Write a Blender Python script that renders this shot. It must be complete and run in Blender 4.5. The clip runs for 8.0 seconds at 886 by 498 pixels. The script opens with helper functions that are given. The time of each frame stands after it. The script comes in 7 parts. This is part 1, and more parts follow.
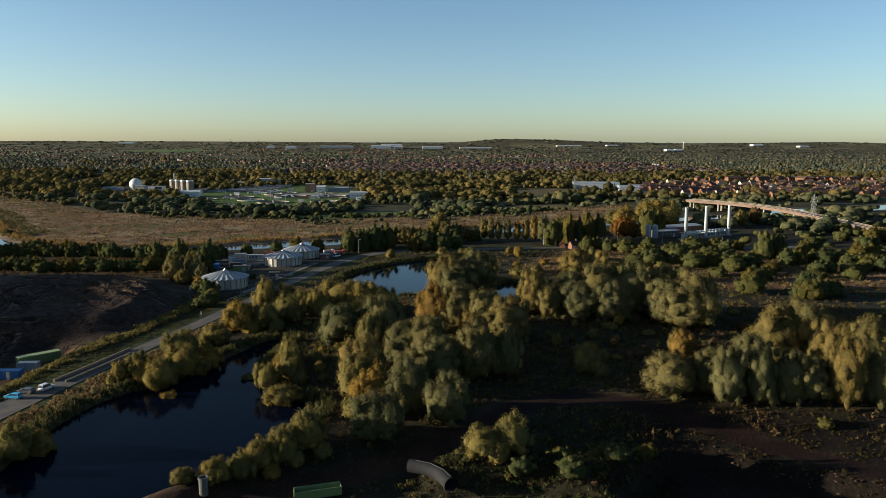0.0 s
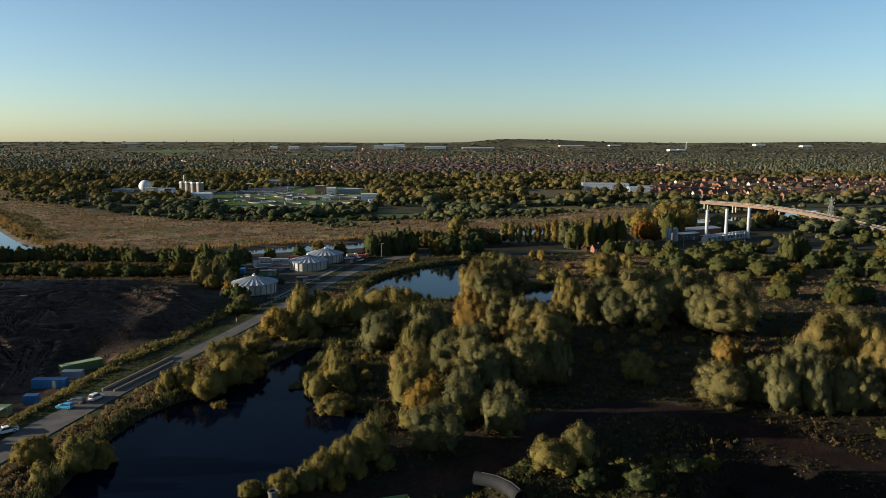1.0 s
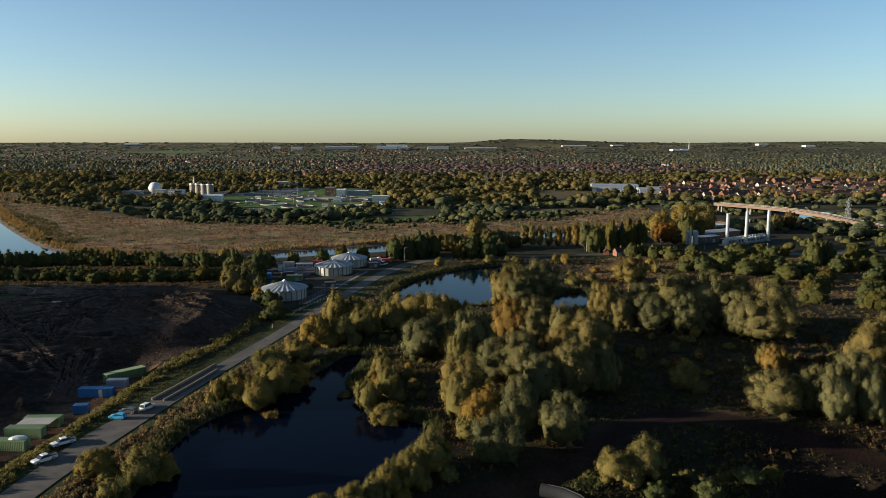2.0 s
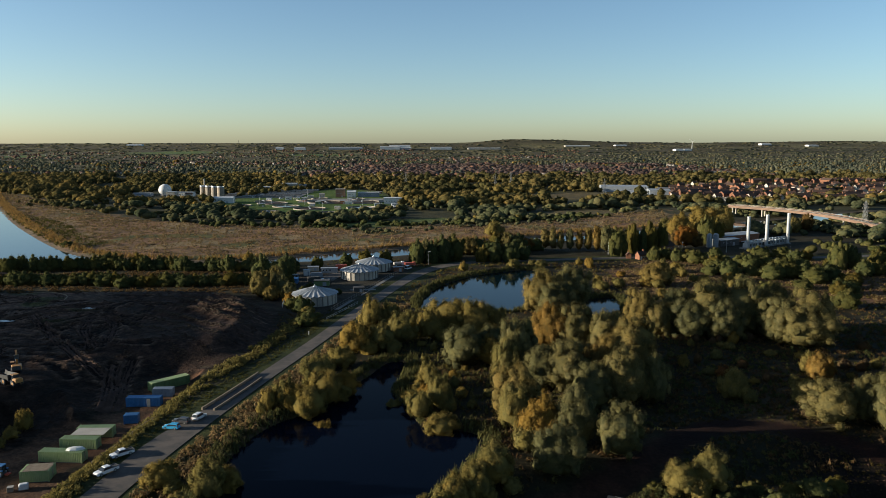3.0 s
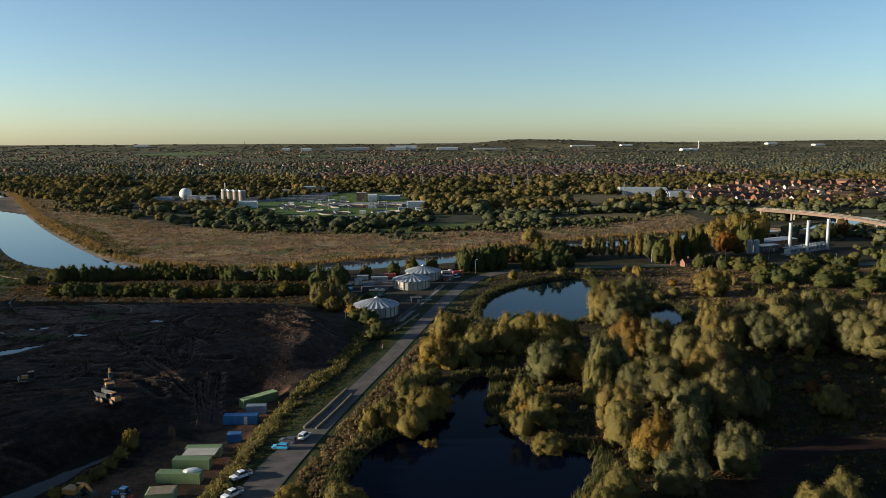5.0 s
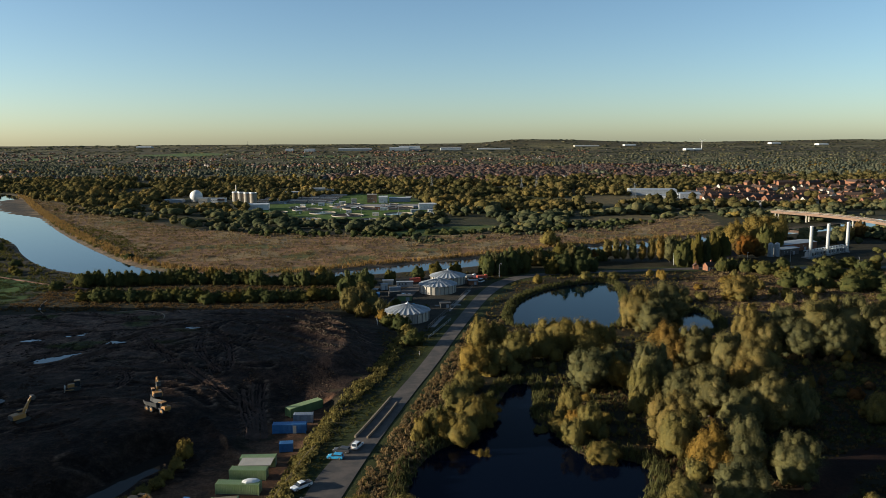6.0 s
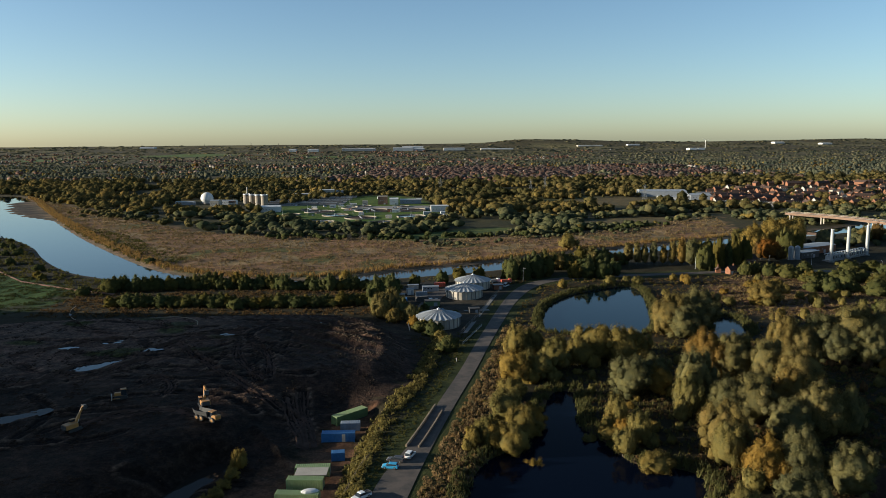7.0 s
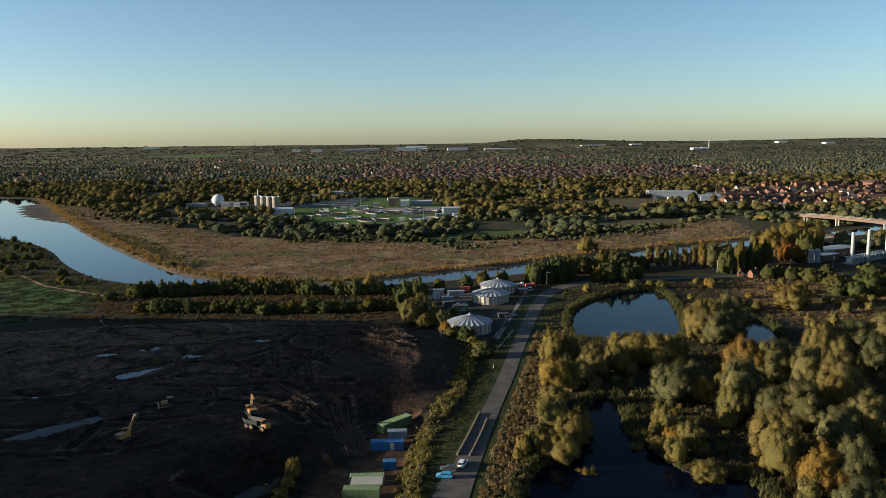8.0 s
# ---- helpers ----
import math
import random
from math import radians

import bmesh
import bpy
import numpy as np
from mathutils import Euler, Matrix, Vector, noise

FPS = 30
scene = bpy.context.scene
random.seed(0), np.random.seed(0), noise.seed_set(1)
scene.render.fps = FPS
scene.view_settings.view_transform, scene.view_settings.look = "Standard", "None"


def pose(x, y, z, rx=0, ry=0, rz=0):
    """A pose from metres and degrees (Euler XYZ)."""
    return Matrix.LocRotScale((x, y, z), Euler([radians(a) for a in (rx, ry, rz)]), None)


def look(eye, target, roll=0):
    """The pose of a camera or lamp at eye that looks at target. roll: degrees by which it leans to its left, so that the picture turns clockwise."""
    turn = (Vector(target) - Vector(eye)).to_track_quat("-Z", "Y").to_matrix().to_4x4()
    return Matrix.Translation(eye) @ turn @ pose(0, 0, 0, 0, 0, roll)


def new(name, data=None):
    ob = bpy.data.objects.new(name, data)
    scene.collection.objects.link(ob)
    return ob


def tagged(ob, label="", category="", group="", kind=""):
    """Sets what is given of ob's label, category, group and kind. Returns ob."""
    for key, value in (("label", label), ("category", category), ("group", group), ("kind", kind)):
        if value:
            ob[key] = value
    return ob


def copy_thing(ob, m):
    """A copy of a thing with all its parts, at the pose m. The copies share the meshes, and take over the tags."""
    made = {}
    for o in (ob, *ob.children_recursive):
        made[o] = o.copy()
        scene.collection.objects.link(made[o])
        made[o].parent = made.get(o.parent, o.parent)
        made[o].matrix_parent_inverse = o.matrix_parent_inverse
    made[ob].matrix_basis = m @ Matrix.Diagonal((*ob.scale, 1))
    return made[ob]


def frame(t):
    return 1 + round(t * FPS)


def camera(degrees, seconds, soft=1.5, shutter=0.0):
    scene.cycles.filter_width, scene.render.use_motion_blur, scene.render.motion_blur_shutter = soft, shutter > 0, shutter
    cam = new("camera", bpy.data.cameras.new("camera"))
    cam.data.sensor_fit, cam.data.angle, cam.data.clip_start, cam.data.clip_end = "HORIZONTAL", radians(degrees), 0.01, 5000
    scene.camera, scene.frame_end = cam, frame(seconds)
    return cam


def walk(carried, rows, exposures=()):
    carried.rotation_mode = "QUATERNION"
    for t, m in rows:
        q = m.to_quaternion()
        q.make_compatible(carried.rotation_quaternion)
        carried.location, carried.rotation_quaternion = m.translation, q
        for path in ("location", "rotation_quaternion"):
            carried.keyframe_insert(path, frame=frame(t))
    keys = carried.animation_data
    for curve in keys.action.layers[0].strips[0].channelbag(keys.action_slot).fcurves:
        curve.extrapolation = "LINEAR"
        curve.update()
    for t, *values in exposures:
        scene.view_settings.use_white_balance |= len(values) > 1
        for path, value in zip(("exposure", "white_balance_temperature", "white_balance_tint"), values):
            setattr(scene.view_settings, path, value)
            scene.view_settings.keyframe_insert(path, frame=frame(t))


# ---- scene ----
cam = camera(61.49, 8.0, soft=0.85)
PATH = [
    (0.0, look((-0.00, 0.00, 65.00), (-0.00, 99.00, 50.89), 0.232)),
    (0.5, look((-6.67, 0.59, 66.05), (-6.71, 99.58, 51.93), 0.192)),
    (1.0, look((-13.35, 1.10, 67.14), (-13.42, 100.10, 53.01), 0.151)),
    (1.5, look((-20.04, 1.54, 68.26), (-20.15, 100.54, 54.12), 0.108)),
    (2.0, look((-26.73, 1.91, 69.42), (-26.88, 100.90, 55.27), 0.064)),
    (2.5, look((-33.42, 2.20, 70.61), (-33.63, 101.19, 56.46), 0.018)),
    (3.0, look((-40.12, 2.42, 71.84), (-40.38, 101.41, 57.67), -0.029)),
    (3.5, look((-46.82, 2.57, 73.11), (-47.14, 101.56, 58.93), -0.077)),
    (4.0, look((-53.53, 2.64, 74.41), (-53.91, 101.63, 60.21), -0.127)),
    (4.5, look((-60.24, 2.64, 75.75), (-60.68, 101.63, 61.53), -0.179)),
    (5.0, look((-66.96, 2.57, 77.13), (-67.47, 101.55, 62.89), -0.232)),
    (5.5, look((-73.68, 2.43, 78.54), (-74.27, 101.40, 64.28), -0.286)),
    (6.0, look((-80.41, 2.21, 79.98), (-81.07, 101.18, 65.71), -0.342)),
    (6.5, look((-87.14, 1.92, 81.46), (-87.88, 100.89, 67.17), -0.399)),
    (7.0, look((-93.87, 1.55, 82.98), (-94.70, 100.52, 68.67), -0.458)),
    (7.5, look((-100.62, 1.12, 84.54), (-101.53, 100.08, 70.20), -0.518)),
    (8.0, look((-107.36, 0.61, 86.13), (-108.37, 99.56, 71.76), -0.580)),
]
walk(cam, PATH, [(0.0, 1.5, 5880, 5), (8.0, 1.5, 5880, 5)])

# ---- sky, sun ----
SUN_EL, SUN_AZ = radians(10.2), radians(-94.0)      # azimuth from +y, clockwise
world = bpy.data.worlds.new("sky")
scene.world = world
world.use_nodes = True
wn = world.node_tree
sky = wn.nodes.new("ShaderNodeTexSky")
sky.sky_type = "NISHITA"
sky.sun_disc = False
sky.sun_elevation, sky.sun_rotation = SUN_EL, SUN_AZ
sky.altitude, sky.air_density, sky.dust_density, sky.ozone_density = 80, 0.8, 0.65, 1.45
wn.nodes["Background"].inputs["Strength"].default_value = 0.056
wn.links.new(sky.outputs["Color"], wn.nodes["Background"].inputs["Color"])

sun = new("sun", bpy.data.lights.new("sun", "SUN"))
sun.data.energy, sun.data.angle, sun.data.color = 4.3, radians(0.55), (1.0, 0.84, 0.64)
sun_dir = Vector((math.sin(SUN_AZ) * math.cos(SUN_EL), math.cos(SUN_AZ) * math.cos(SUN_EL), math.sin(SUN_EL)))
sun.matrix_world = look(sun_dir * 100, (0, 0, 0))

# ---- materials ----
def node(nt, kind, **values):
    n = nt.nodes.new("ShaderNode" + kind)
    for key, value in values.items():
        n.inputs[key.replace("_", " ")].default_value = value
    return n


def ramp(nt, fac, stops):
    r = nt.nodes.new("ShaderNodeValToRGB")
    while len(r.color_ramp.elements) < len(stops):
        r.color_ramp.elements.new(0.5)
    for el, (pos, col) in zip(r.color_ramp.elements, stops):
        el.position, el.color = pos, (*col, 1)
    nt.links.new(fac, r.inputs["Fac"])
    return r.outputs["Color"]


def mixed(nt, fac, a, b, how="MIX"):
    m = nt.nodes.new("ShaderNodeMix")
    m.data_type, m.blend_type = "RGBA", how
    for sock, v in ((m.inputs["Factor"], fac), (m.inputs["A"], a), (m.inputs["B"], b)):
        if isinstance(v, (int, float)):
            sock.default_value = v
        elif isinstance(v, tuple):
            sock.default_value = (*v, 1)
        else:
            nt.links.new(v, sock)
    return m.outputs["Result"]


def noise_out(nt, scale, detail=3.0, rough=0.55, where="Object"):
    tc = nt.nodes.new("ShaderNodeTexCoord")
    n = node(nt, "TexNoise", Scale=scale, Detail=detail, Roughness=rough)
    if where == "World":
        geo = nt.nodes.new("ShaderNodeNewGeometry")
        nt.links.new(geo.outputs["Position"], n.inputs["Vector"])
    else:
        nt.links.new(tc.outputs[where], n.inputs["Vector"])
    return n.outputs["Fac"]


def bumped(nt, height, bsdf, strength, distance):
    b = node(nt, "Bump", Strength=strength, Distance=distance)
    nt.links.new(height, b.inputs["Height"])
    nt.links.new(b.outputs["Normal"], bsdf.inputs["Normal"])


def base_material(name):
    m = bpy.data.materials.new(name)
    m.use_nodes = True
    return m, m.node_tree, m.node_tree.nodes["Principled BSDF"]


def surface(name, a, b, scale=0.6, fine=6.0, rough=0.75, metal=0.0, bump=0.3, vary=0.12, where="Object"):
    """Two tones in large patches, fine grain, a little difference from piece to piece."""
    m, nt, bsdf = base_material(name)
    big = noise_out(nt, scale, 4, 0.6, where)
    small = noise_out(nt, fine, 4, 0.6, where)
    col = mixed(nt, ramp(nt, big, [(0.3, (0, 0, 0)), (0.7, (1, 1, 1))]), a, b)
    grain = ramp(nt, small, [(0.25, (1 - vary * 2,) * 3), (0.75, (1 + 0 * vary,) * 3)])
    col = mixed(nt, 1.0, col, grain, "MULTIPLY")
    info = nt.nodes.new("ShaderNodeObjectInfo")
    col = mixed(nt, 1.0, col, ramp(nt, info.outputs["Random"], [(0, (1 - vary,) * 3), (1, (1.0,) * 3)]), "MULTIPLY")
    nt.links.new(col, bsdf.inputs["Base Color"])
    bsdf.inputs["Roughness"].default_value, bsdf.inputs["Metallic"].default_value = rough, metal
    bsdf.inputs["Specular IOR Level"].default_value = 0.15 if rough > 0.84 else 0.5
    bumped(nt, small, bsdf, bump, 0.05)
    return m


def foliage(name, tones, glow=0.32, relief=0.0, stands=False):
    """Leaves: tones from leaf to leaf, a shift from tree to tree, light through the leaf."""
    m, nt, bsdf = base_material(name)
    geo = nt.nodes.new("ShaderNodeNewGeometry")
    info = nt.nodes.new("ShaderNodeObjectInfo")
    n = len(tones)
    leaf = ramp(nt, geo.outputs["Random Per Island"], [(i / (n - 1), c) for i, c in enumerate(tones)])
    tree = ramp(nt, info.outputs["Random"], [(0, (0.75, 0.82, 0.82)), (0.35, (0.95, 0.98, 0.92)), (0.7, (1.08, 1.0, 0.82)), (0.9, (1.18, 1.0, 0.72)), (1, (1.32, 0.95, 0.58))])
    col = mixed(nt, 1.0, leaf, tree, "MULTIPLY")
    patch = noise_out(nt, 0.5, 2, 0.5, "World")
    col = mixed(nt, 1.0, col, ramp(nt, patch, [(0.3, (0.75, 0.8, 0.85)), (0.7, (1.15, 1.08, 0.9))]), "MULTIPLY")
    if stands:
        stand_noise = noise_out(nt, 0.007, 3, 0.6, "World")
        col = mixed(nt, 1.0, col, ramp(nt, stand_noise, [(0.34, (0.55, 0.62, 0.66)), (0.5, (1.0, 1.0, 1.0)), (0.66, (1.45, 1.32, 1.1))]), "MULTIPLY")
    nt.nodes.remove(bsdf)
    d, tr = node(nt, "BsdfDiffuse"), node(nt, "BsdfTranslucent")
    mix = node(nt, "MixShader", Fac=glow)
    nt.links.new(col, d.inputs["Color"])
    nt.links.new(col, tr.inputs["Color"])
    if relief:
        b = node(nt, "Bump", Strength=0.9, Distance=relief)
        nt.links.new(noise_out(nt, 0.9 / relief, 3, 0.65, "World"), b.inputs["Height"])
        nt.links.new(b.outputs["Normal"], d.inputs["Normal"])
    nt.links.new(d.outputs[0], mix.inputs[1])
    nt.links.new(tr.outputs[0], mix.inputs[2])
    nt.links.new(mix.outputs[0], nt.nodes["Material Output"].inputs["Surface"])
    return m


def ground_material():
    """The ground cover's colour lies on the sheet; grass, litter and stones break it up."""
    m, nt, bsdf = base_material("ground_cover")
    att = nt.nodes.new("ShaderNodeAttribute")
    att.attribute_name = "cover"
    fine, mid, big = (noise_out(nt, s, 5, 0.65, "World") for s in (1.3, 0.16, 0.022))
    col = mixed(nt, 1.0, att.outputs["Color"], ramp(nt, fine, [(0.3, (0.5, 0.5, 0.5)), (0.7, (1.3, 1.28, 1.2))]), "MULTIPLY")
    col = mixed(nt, 1.0, col, ramp(nt, mid, [(0.32, (0.55, 0.6, 0.6)), (0.68, (1.35, 1.25, 1.15))]), "MULTIPLY")
    col = mixed(nt, 1.0, col, ramp(nt, big, [(0.35, (0.75, 0.82, 0.8)), (0.65, (1.2, 1.1, 1.0))]), "MULTIPLY")
    nt.links.new(col, bsdf.inputs["Base Color"])
    # alpha of the cover: wet, churned soil, glossier and scored by tracks
    wet = att.outputs["Alpha"]
    rough = nt.nodes.new("ShaderNodeMapRange")
    rough.inputs["To Min"].default_value, rough.inputs["To Max"].default_value = 0.95, 0.85
    nt.links.new(wet, rough.inputs["Value"])
    nt.links.new(rough.outputs["Result"], bsdf.inputs["Roughness"])
    spec = nt.nodes.new("ShaderNodeMapRange")
    spec.inputs["To Min"].default_value, spec.inputs["To Max"].default_value = 0.1, 0.08
    nt.links.new(wet, spec.inputs["Value"])
    nt.links.new(spec.outputs["Result"], bsdf.inputs["Specular IOR Level"])
    geo = nt.nodes.new("ShaderNodeNewGeometry")
    lumps = noise_out(nt, 0.4, 6, 0.7, "World")
    scored = nt.nodes.new("ShaderNodeMath")
    scored.operation = "MULTIPLY"
    nt.links.new(lumps, scored.inputs[0])
    nt.links.new(wet, scored.inputs[1])
    # relief shading put into the colour as well: dark hollows, pale crests
    crest = mixed(nt, 1.0, col, ramp(nt, lumps, [(0.3, (0.40, 0.38, 0.38)), (0.5, (1.0, 0.99, 0.98)), (0.72, (2.3, 2.25, 2.2))]), "MULTIPLY")
    nt.links.new(mixed(nt, wet, col, crest), bsdf.inputs["Base Color"])
    b1 = node(nt, "Bump", Strength=1.0, Distance=1.1)
    nt.links.new(scored.outputs[0], b1.inputs["Height"])
    b2 = node(nt, "Bump", Strength=0.7, Distance=0.4)
    nt.links.new(fine, b2.inputs["Height"])
    nt.links.new(b1.outputs["Normal"], b2.inputs["Normal"])
    nt.links.new(b2.outputs["Normal"], bsdf.inputs["Normal"])
    return m


def water_material(name, base, ior, gloss):
    m, nt, bsdf = base_material(name)
    bsdf.inputs["Specular IOR Level"].default_value = gloss
    rip = noise_out(nt, 0.9, 3, 0.6, "World")
    calm = noise_out(nt, 0.02, 3, 0.5, "World")
    bsdf.inputs["Base Color"].default_value = (*base, 1)
    bsdf.inputs["IOR"].default_value = ior
    nt.links.new(ramp(nt, calm, [(0.35, (0.02,) * 3), (0.7, (0.07,) * 3)]), bsdf.inputs["Roughness"])
    bumped(nt, rip, bsdf, 0.06, 0.03)
    return m


def asphalt_material():
    m, nt, bsdf = base_material("worn_asphalt")
    fine, mid = noise_out(nt, 9, 4, 0.7, "World"), noise_out(nt, 0.23, 4, 0.6, "World")
    col = mixed(nt, ramp(nt, mid, [(0.4, (0, 0, 0)), (0.62, (1, 1, 1))]), (0.040, 0.033, 0.027), (0.080, 0.062, 0.048))
    col = mixed(nt, 1.0, col, ramp(nt, fine, [(0.3, (0.7,) * 3), (0.7, (1.15,) * 3)]), "MULTIPLY")
    nt.links.new(col, bsdf.inputs["Base Color"])
    bsdf.inputs["Roughness"].default_value = 0.85
    bumped(nt, fine, bsdf, 0.4, 0.02)
    return m


M = {
    "ground": ground_material(), "water": water_material("river_water", (0.006, 0.010, 0.013), 1.33, 0.5), "pond": water_material("pond_water", (0.0015, 0.003, 0.008), 1.18, 0.1), "pond_blue": water_material("clear_pond_water", (0.002, 0.008, 0.012), 1.24, 0.3), "asphalt": asphalt_material(),
    "bark": surface("bark", (0.10, 0.08, 0.06), (0.17, 0.14, 0.11), 1.5, 9),
    "willow": foliage("willow_leaves", [(0.106, 0.095, 0.043), (0.127, 0.112, 0.051), (0.151, 0.130, 0.060), (0.184, 0.153, 0.075)], relief=0.5),
    "gold": foliage("golden_leaves", [(0.130, 0.107, 0.038), (0.160, 0.128, 0.045), (0.192, 0.149, 0.053), (0.220, 0.168, 0.065)], relief=0.45),
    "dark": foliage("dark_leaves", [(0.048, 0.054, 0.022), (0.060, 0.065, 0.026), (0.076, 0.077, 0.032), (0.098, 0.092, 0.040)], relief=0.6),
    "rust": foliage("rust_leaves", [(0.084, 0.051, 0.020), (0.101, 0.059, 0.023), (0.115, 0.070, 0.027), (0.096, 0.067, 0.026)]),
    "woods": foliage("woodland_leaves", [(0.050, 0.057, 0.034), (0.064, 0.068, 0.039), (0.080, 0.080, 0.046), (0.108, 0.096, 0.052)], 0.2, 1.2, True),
    # paler and greyer than the nearer woods: distance haze put into the leaf tones
    "far_woods": foliage("hazed_far_woods", [(0.072, 0.076, 0.058), (0.094, 0.096, 0.070), (0.118, 0.112, 0.080), (0.150, 0.128, 0.086)], 0.25, 0.0, True),
    "town_brick": surface("distant_brick", (0.20, 0.095, 0.055), (0.27, 0.135, 0.08), 0.01, 0.2, 0.85, vary=0.3, where="World"),
    "town_render": surface("distant_render", (0.30, 0.27, 0.23), (0.42, 0.38, 0.33), 0.01, 0.2, 0.85, vary=0.3, where="World"),
    "reed": foliage("reed_blades", [(0.082, 0.076, 0.028), (0.098, 0.087, 0.035), (0.117, 0.102, 0.043), (0.077, 0.078, 0.028)]),
    "brush": foliage("brown_scrub", [(0.060, 0.039, 0.024), (0.085, 0.054, 0.032), (0.119, 0.080, 0.046), (0.072, 0.061, 0.029)]),
    "dark_brush": foliage("dark_brambles", [(0.030, 0.026, 0.014), (0.042, 0.036, 0.018), (0.060, 0.048, 0.024), (0.036, 0.040, 0.016)]),
    "pylon": surface("dull_galvanised_lattice", (0.13, 0.135, 0.135), (0.18, 0.18, 0.175), 0.3, 3, 0.7),
    "rubble": surface("rubble", (0.045, 0.032, 0.020), (0.075, 0.054, 0.034), 0.3, 2.0, 0.95, where="World"),
    "buff": surface("buff_concrete", (0.21, 0.175, 0.13), (0.29, 0.245, 0.185), 0.2, 2, 0.8),
    "stack_white": surface("dull_white_steel", (0.36, 0.36, 0.35), (0.44, 0.44, 0.42), 0.3, 4, 0.5),
    "concrete": surface("concrete", (0.187, 0.174, 0.157), (0.264, 0.246, 0.221), 0.5, 5, 0.85),
    "white": surface("white_cladding", (0.55, 0.54, 0.51), (0.66, 0.65, 0.61), 0.3, 4, 0.5),
    "cream": surface("cream_panels", (0.357, 0.319, 0.255), (0.442, 0.391, 0.315), 0.4, 4, 0.6),
    "roof_grey": surface("grey_sheet_roof", (0.240, 0.256, 0.264), (0.336, 0.344, 0.344), 0.4, 3, 0.5),
    "steel": surface("galvanised_steel", (0.45, 0.46, 0.47), (0.55, 0.55, 0.55), 0.8, 6, 0.4, 0.7),
    "dark_steel": surface("dark_steel", (0.04, 0.038, 0.036), (0.07, 0.066, 0.06), 0.8, 6, 0.8),
    "green_paint": surface("green_paint", (0.103, 0.157, 0.050), (0.147, 0.198, 0.066), 0.6, 5, 0.6),
    "pale_green": surface("faded_green_paint", (0.22, 0.29, 0.10), (0.29, 0.34, 0.15), 0.6, 5, 0.65),
    "blue_paint": surface("blue_paint", (0.03, 0.12, 0.28), (0.05, 0.17, 0.36), 0.6, 5, 0.55),
    "grey_paint": surface("grey_paint", (0.224, 0.240, 0.264), (0.304, 0.320, 0.336), 0.6, 5, 0.55),
    "red_paint": surface("red_paint", (0.42, 0.07, 0.04), (0.52, 0.10, 0.05), 0.6, 5, 0.5),
    "yellow_paint": surface("yellow_paint", (0.341, 0.158, 0.032), (0.384, 0.192, 0.049), 0.6, 5, 0.5),
    "brick": surface("red_brick", (0.200, 0.090, 0.050), (0.270, 0.128, 0.072), 0.3, 4, 0.85, vary=0.2),
    "tile": surface("roof_tiles", (0.085, 0.058, 0.046), (0.130, 0.082, 0.062), 0.3, 4, 0.85, vary=0.35),
    "rust_steel": surface("weathered_steel", (0.13, 0.078, 0.05), (0.19, 0.115, 0.072), 0.2, 3, 0.8),
    "glass": surface("window_glass", (0.02, 0.025, 0.03), (0.03, 0.035, 0.04), 0.5, 2, 0.12, bump=0.0),
    "rubber": surface("black_rubber", (0.02, 0.02, 0.02), (0.035, 0.033, 0.03), 1, 9, 0.8),
    "pipe_black": surface("black_plastic_pipe", (0.014, 0.014, 0.015), (0.026, 0.025, 0.025), 0.6, 5, 0.86),
    "car_white": surface("white_car_paint", (0.70, 0.70, 0.69), (0.76, 0.76, 0.75), 1, 4, 0.25, bump=0.02),
    "car_blue": surface("blue_car_paint", (0.05, 0.30, 0.52), (0.07, 0.36, 0.60), 1, 4, 0.25, bump=0.02),
    "car_dark": surface("dark_car_paint", (0.045, 0.042, 0.045), (0.07, 0.065, 0.065), 1, 4, 0.3, bump=0.02),
    "lamp_glass": surface("lamp_lens", (0.7, 0.7, 0.68), (0.8, 0.8, 0.78), 1, 4, 0.2, bump=0.0),
    "marsh": foliage("marsh_growth", [(0.120, 0.075, 0.043), (0.170, 0.110, 0.062), (0.230, 0.165, 0.095), (0.135, 0.108, 0.054)]),
    "pale_reed": foliage("dry_reed_blades", [(0.150, 0.128, 0.076), (0.180, 0.152, 0.090), (0.215, 0.182, 0.108), (0.140, 0.126, 0.070)]),
    "grass": foliage("verge_grass", [(0.038, 0.049, 0.016), (0.049, 0.058, 0.021), (0.064, 0.063, 0.026), (0.075, 0.065, 0.032)]),
    "wood": surface("grey_timber", (0.20, 0.15, 0.10), (0.30, 0.24, 0.17), 0.8, 7, 0.85),
    "old_concrete": surface("stained_concrete", (0.10, 0.092, 0.08), (0.16, 0.145, 0.125), 0.3, 3, 0.9),
    "mud": water_material("muddy_water", (0.022, 0.018, 0.014), 1.18, 0.25),
    "wet_soil": surface("wet_rutted_soil", (0.036, 0.021, 0.014), (0.105, 0.062, 0.042), 0.25, 1.6, 0.95, where="World"),
    "red_soil": surface("red_soil", (0.050, 0.027, 0.018), (0.085, 0.047, 0.032), 0.2, 2.0, 0.95, where="World"),
    "soil": surface("dug_soil", (0.027, 0.015, 0.009), (0.046, 0.027, 0.016), 0.15, 2.0, 0.95, where="World"),
    "track": surface("red_dirt", (0.17, 0.095, 0.062), (0.24, 0.14, 0.095), 0.12, 1.6, 0.95, where="World"),
}

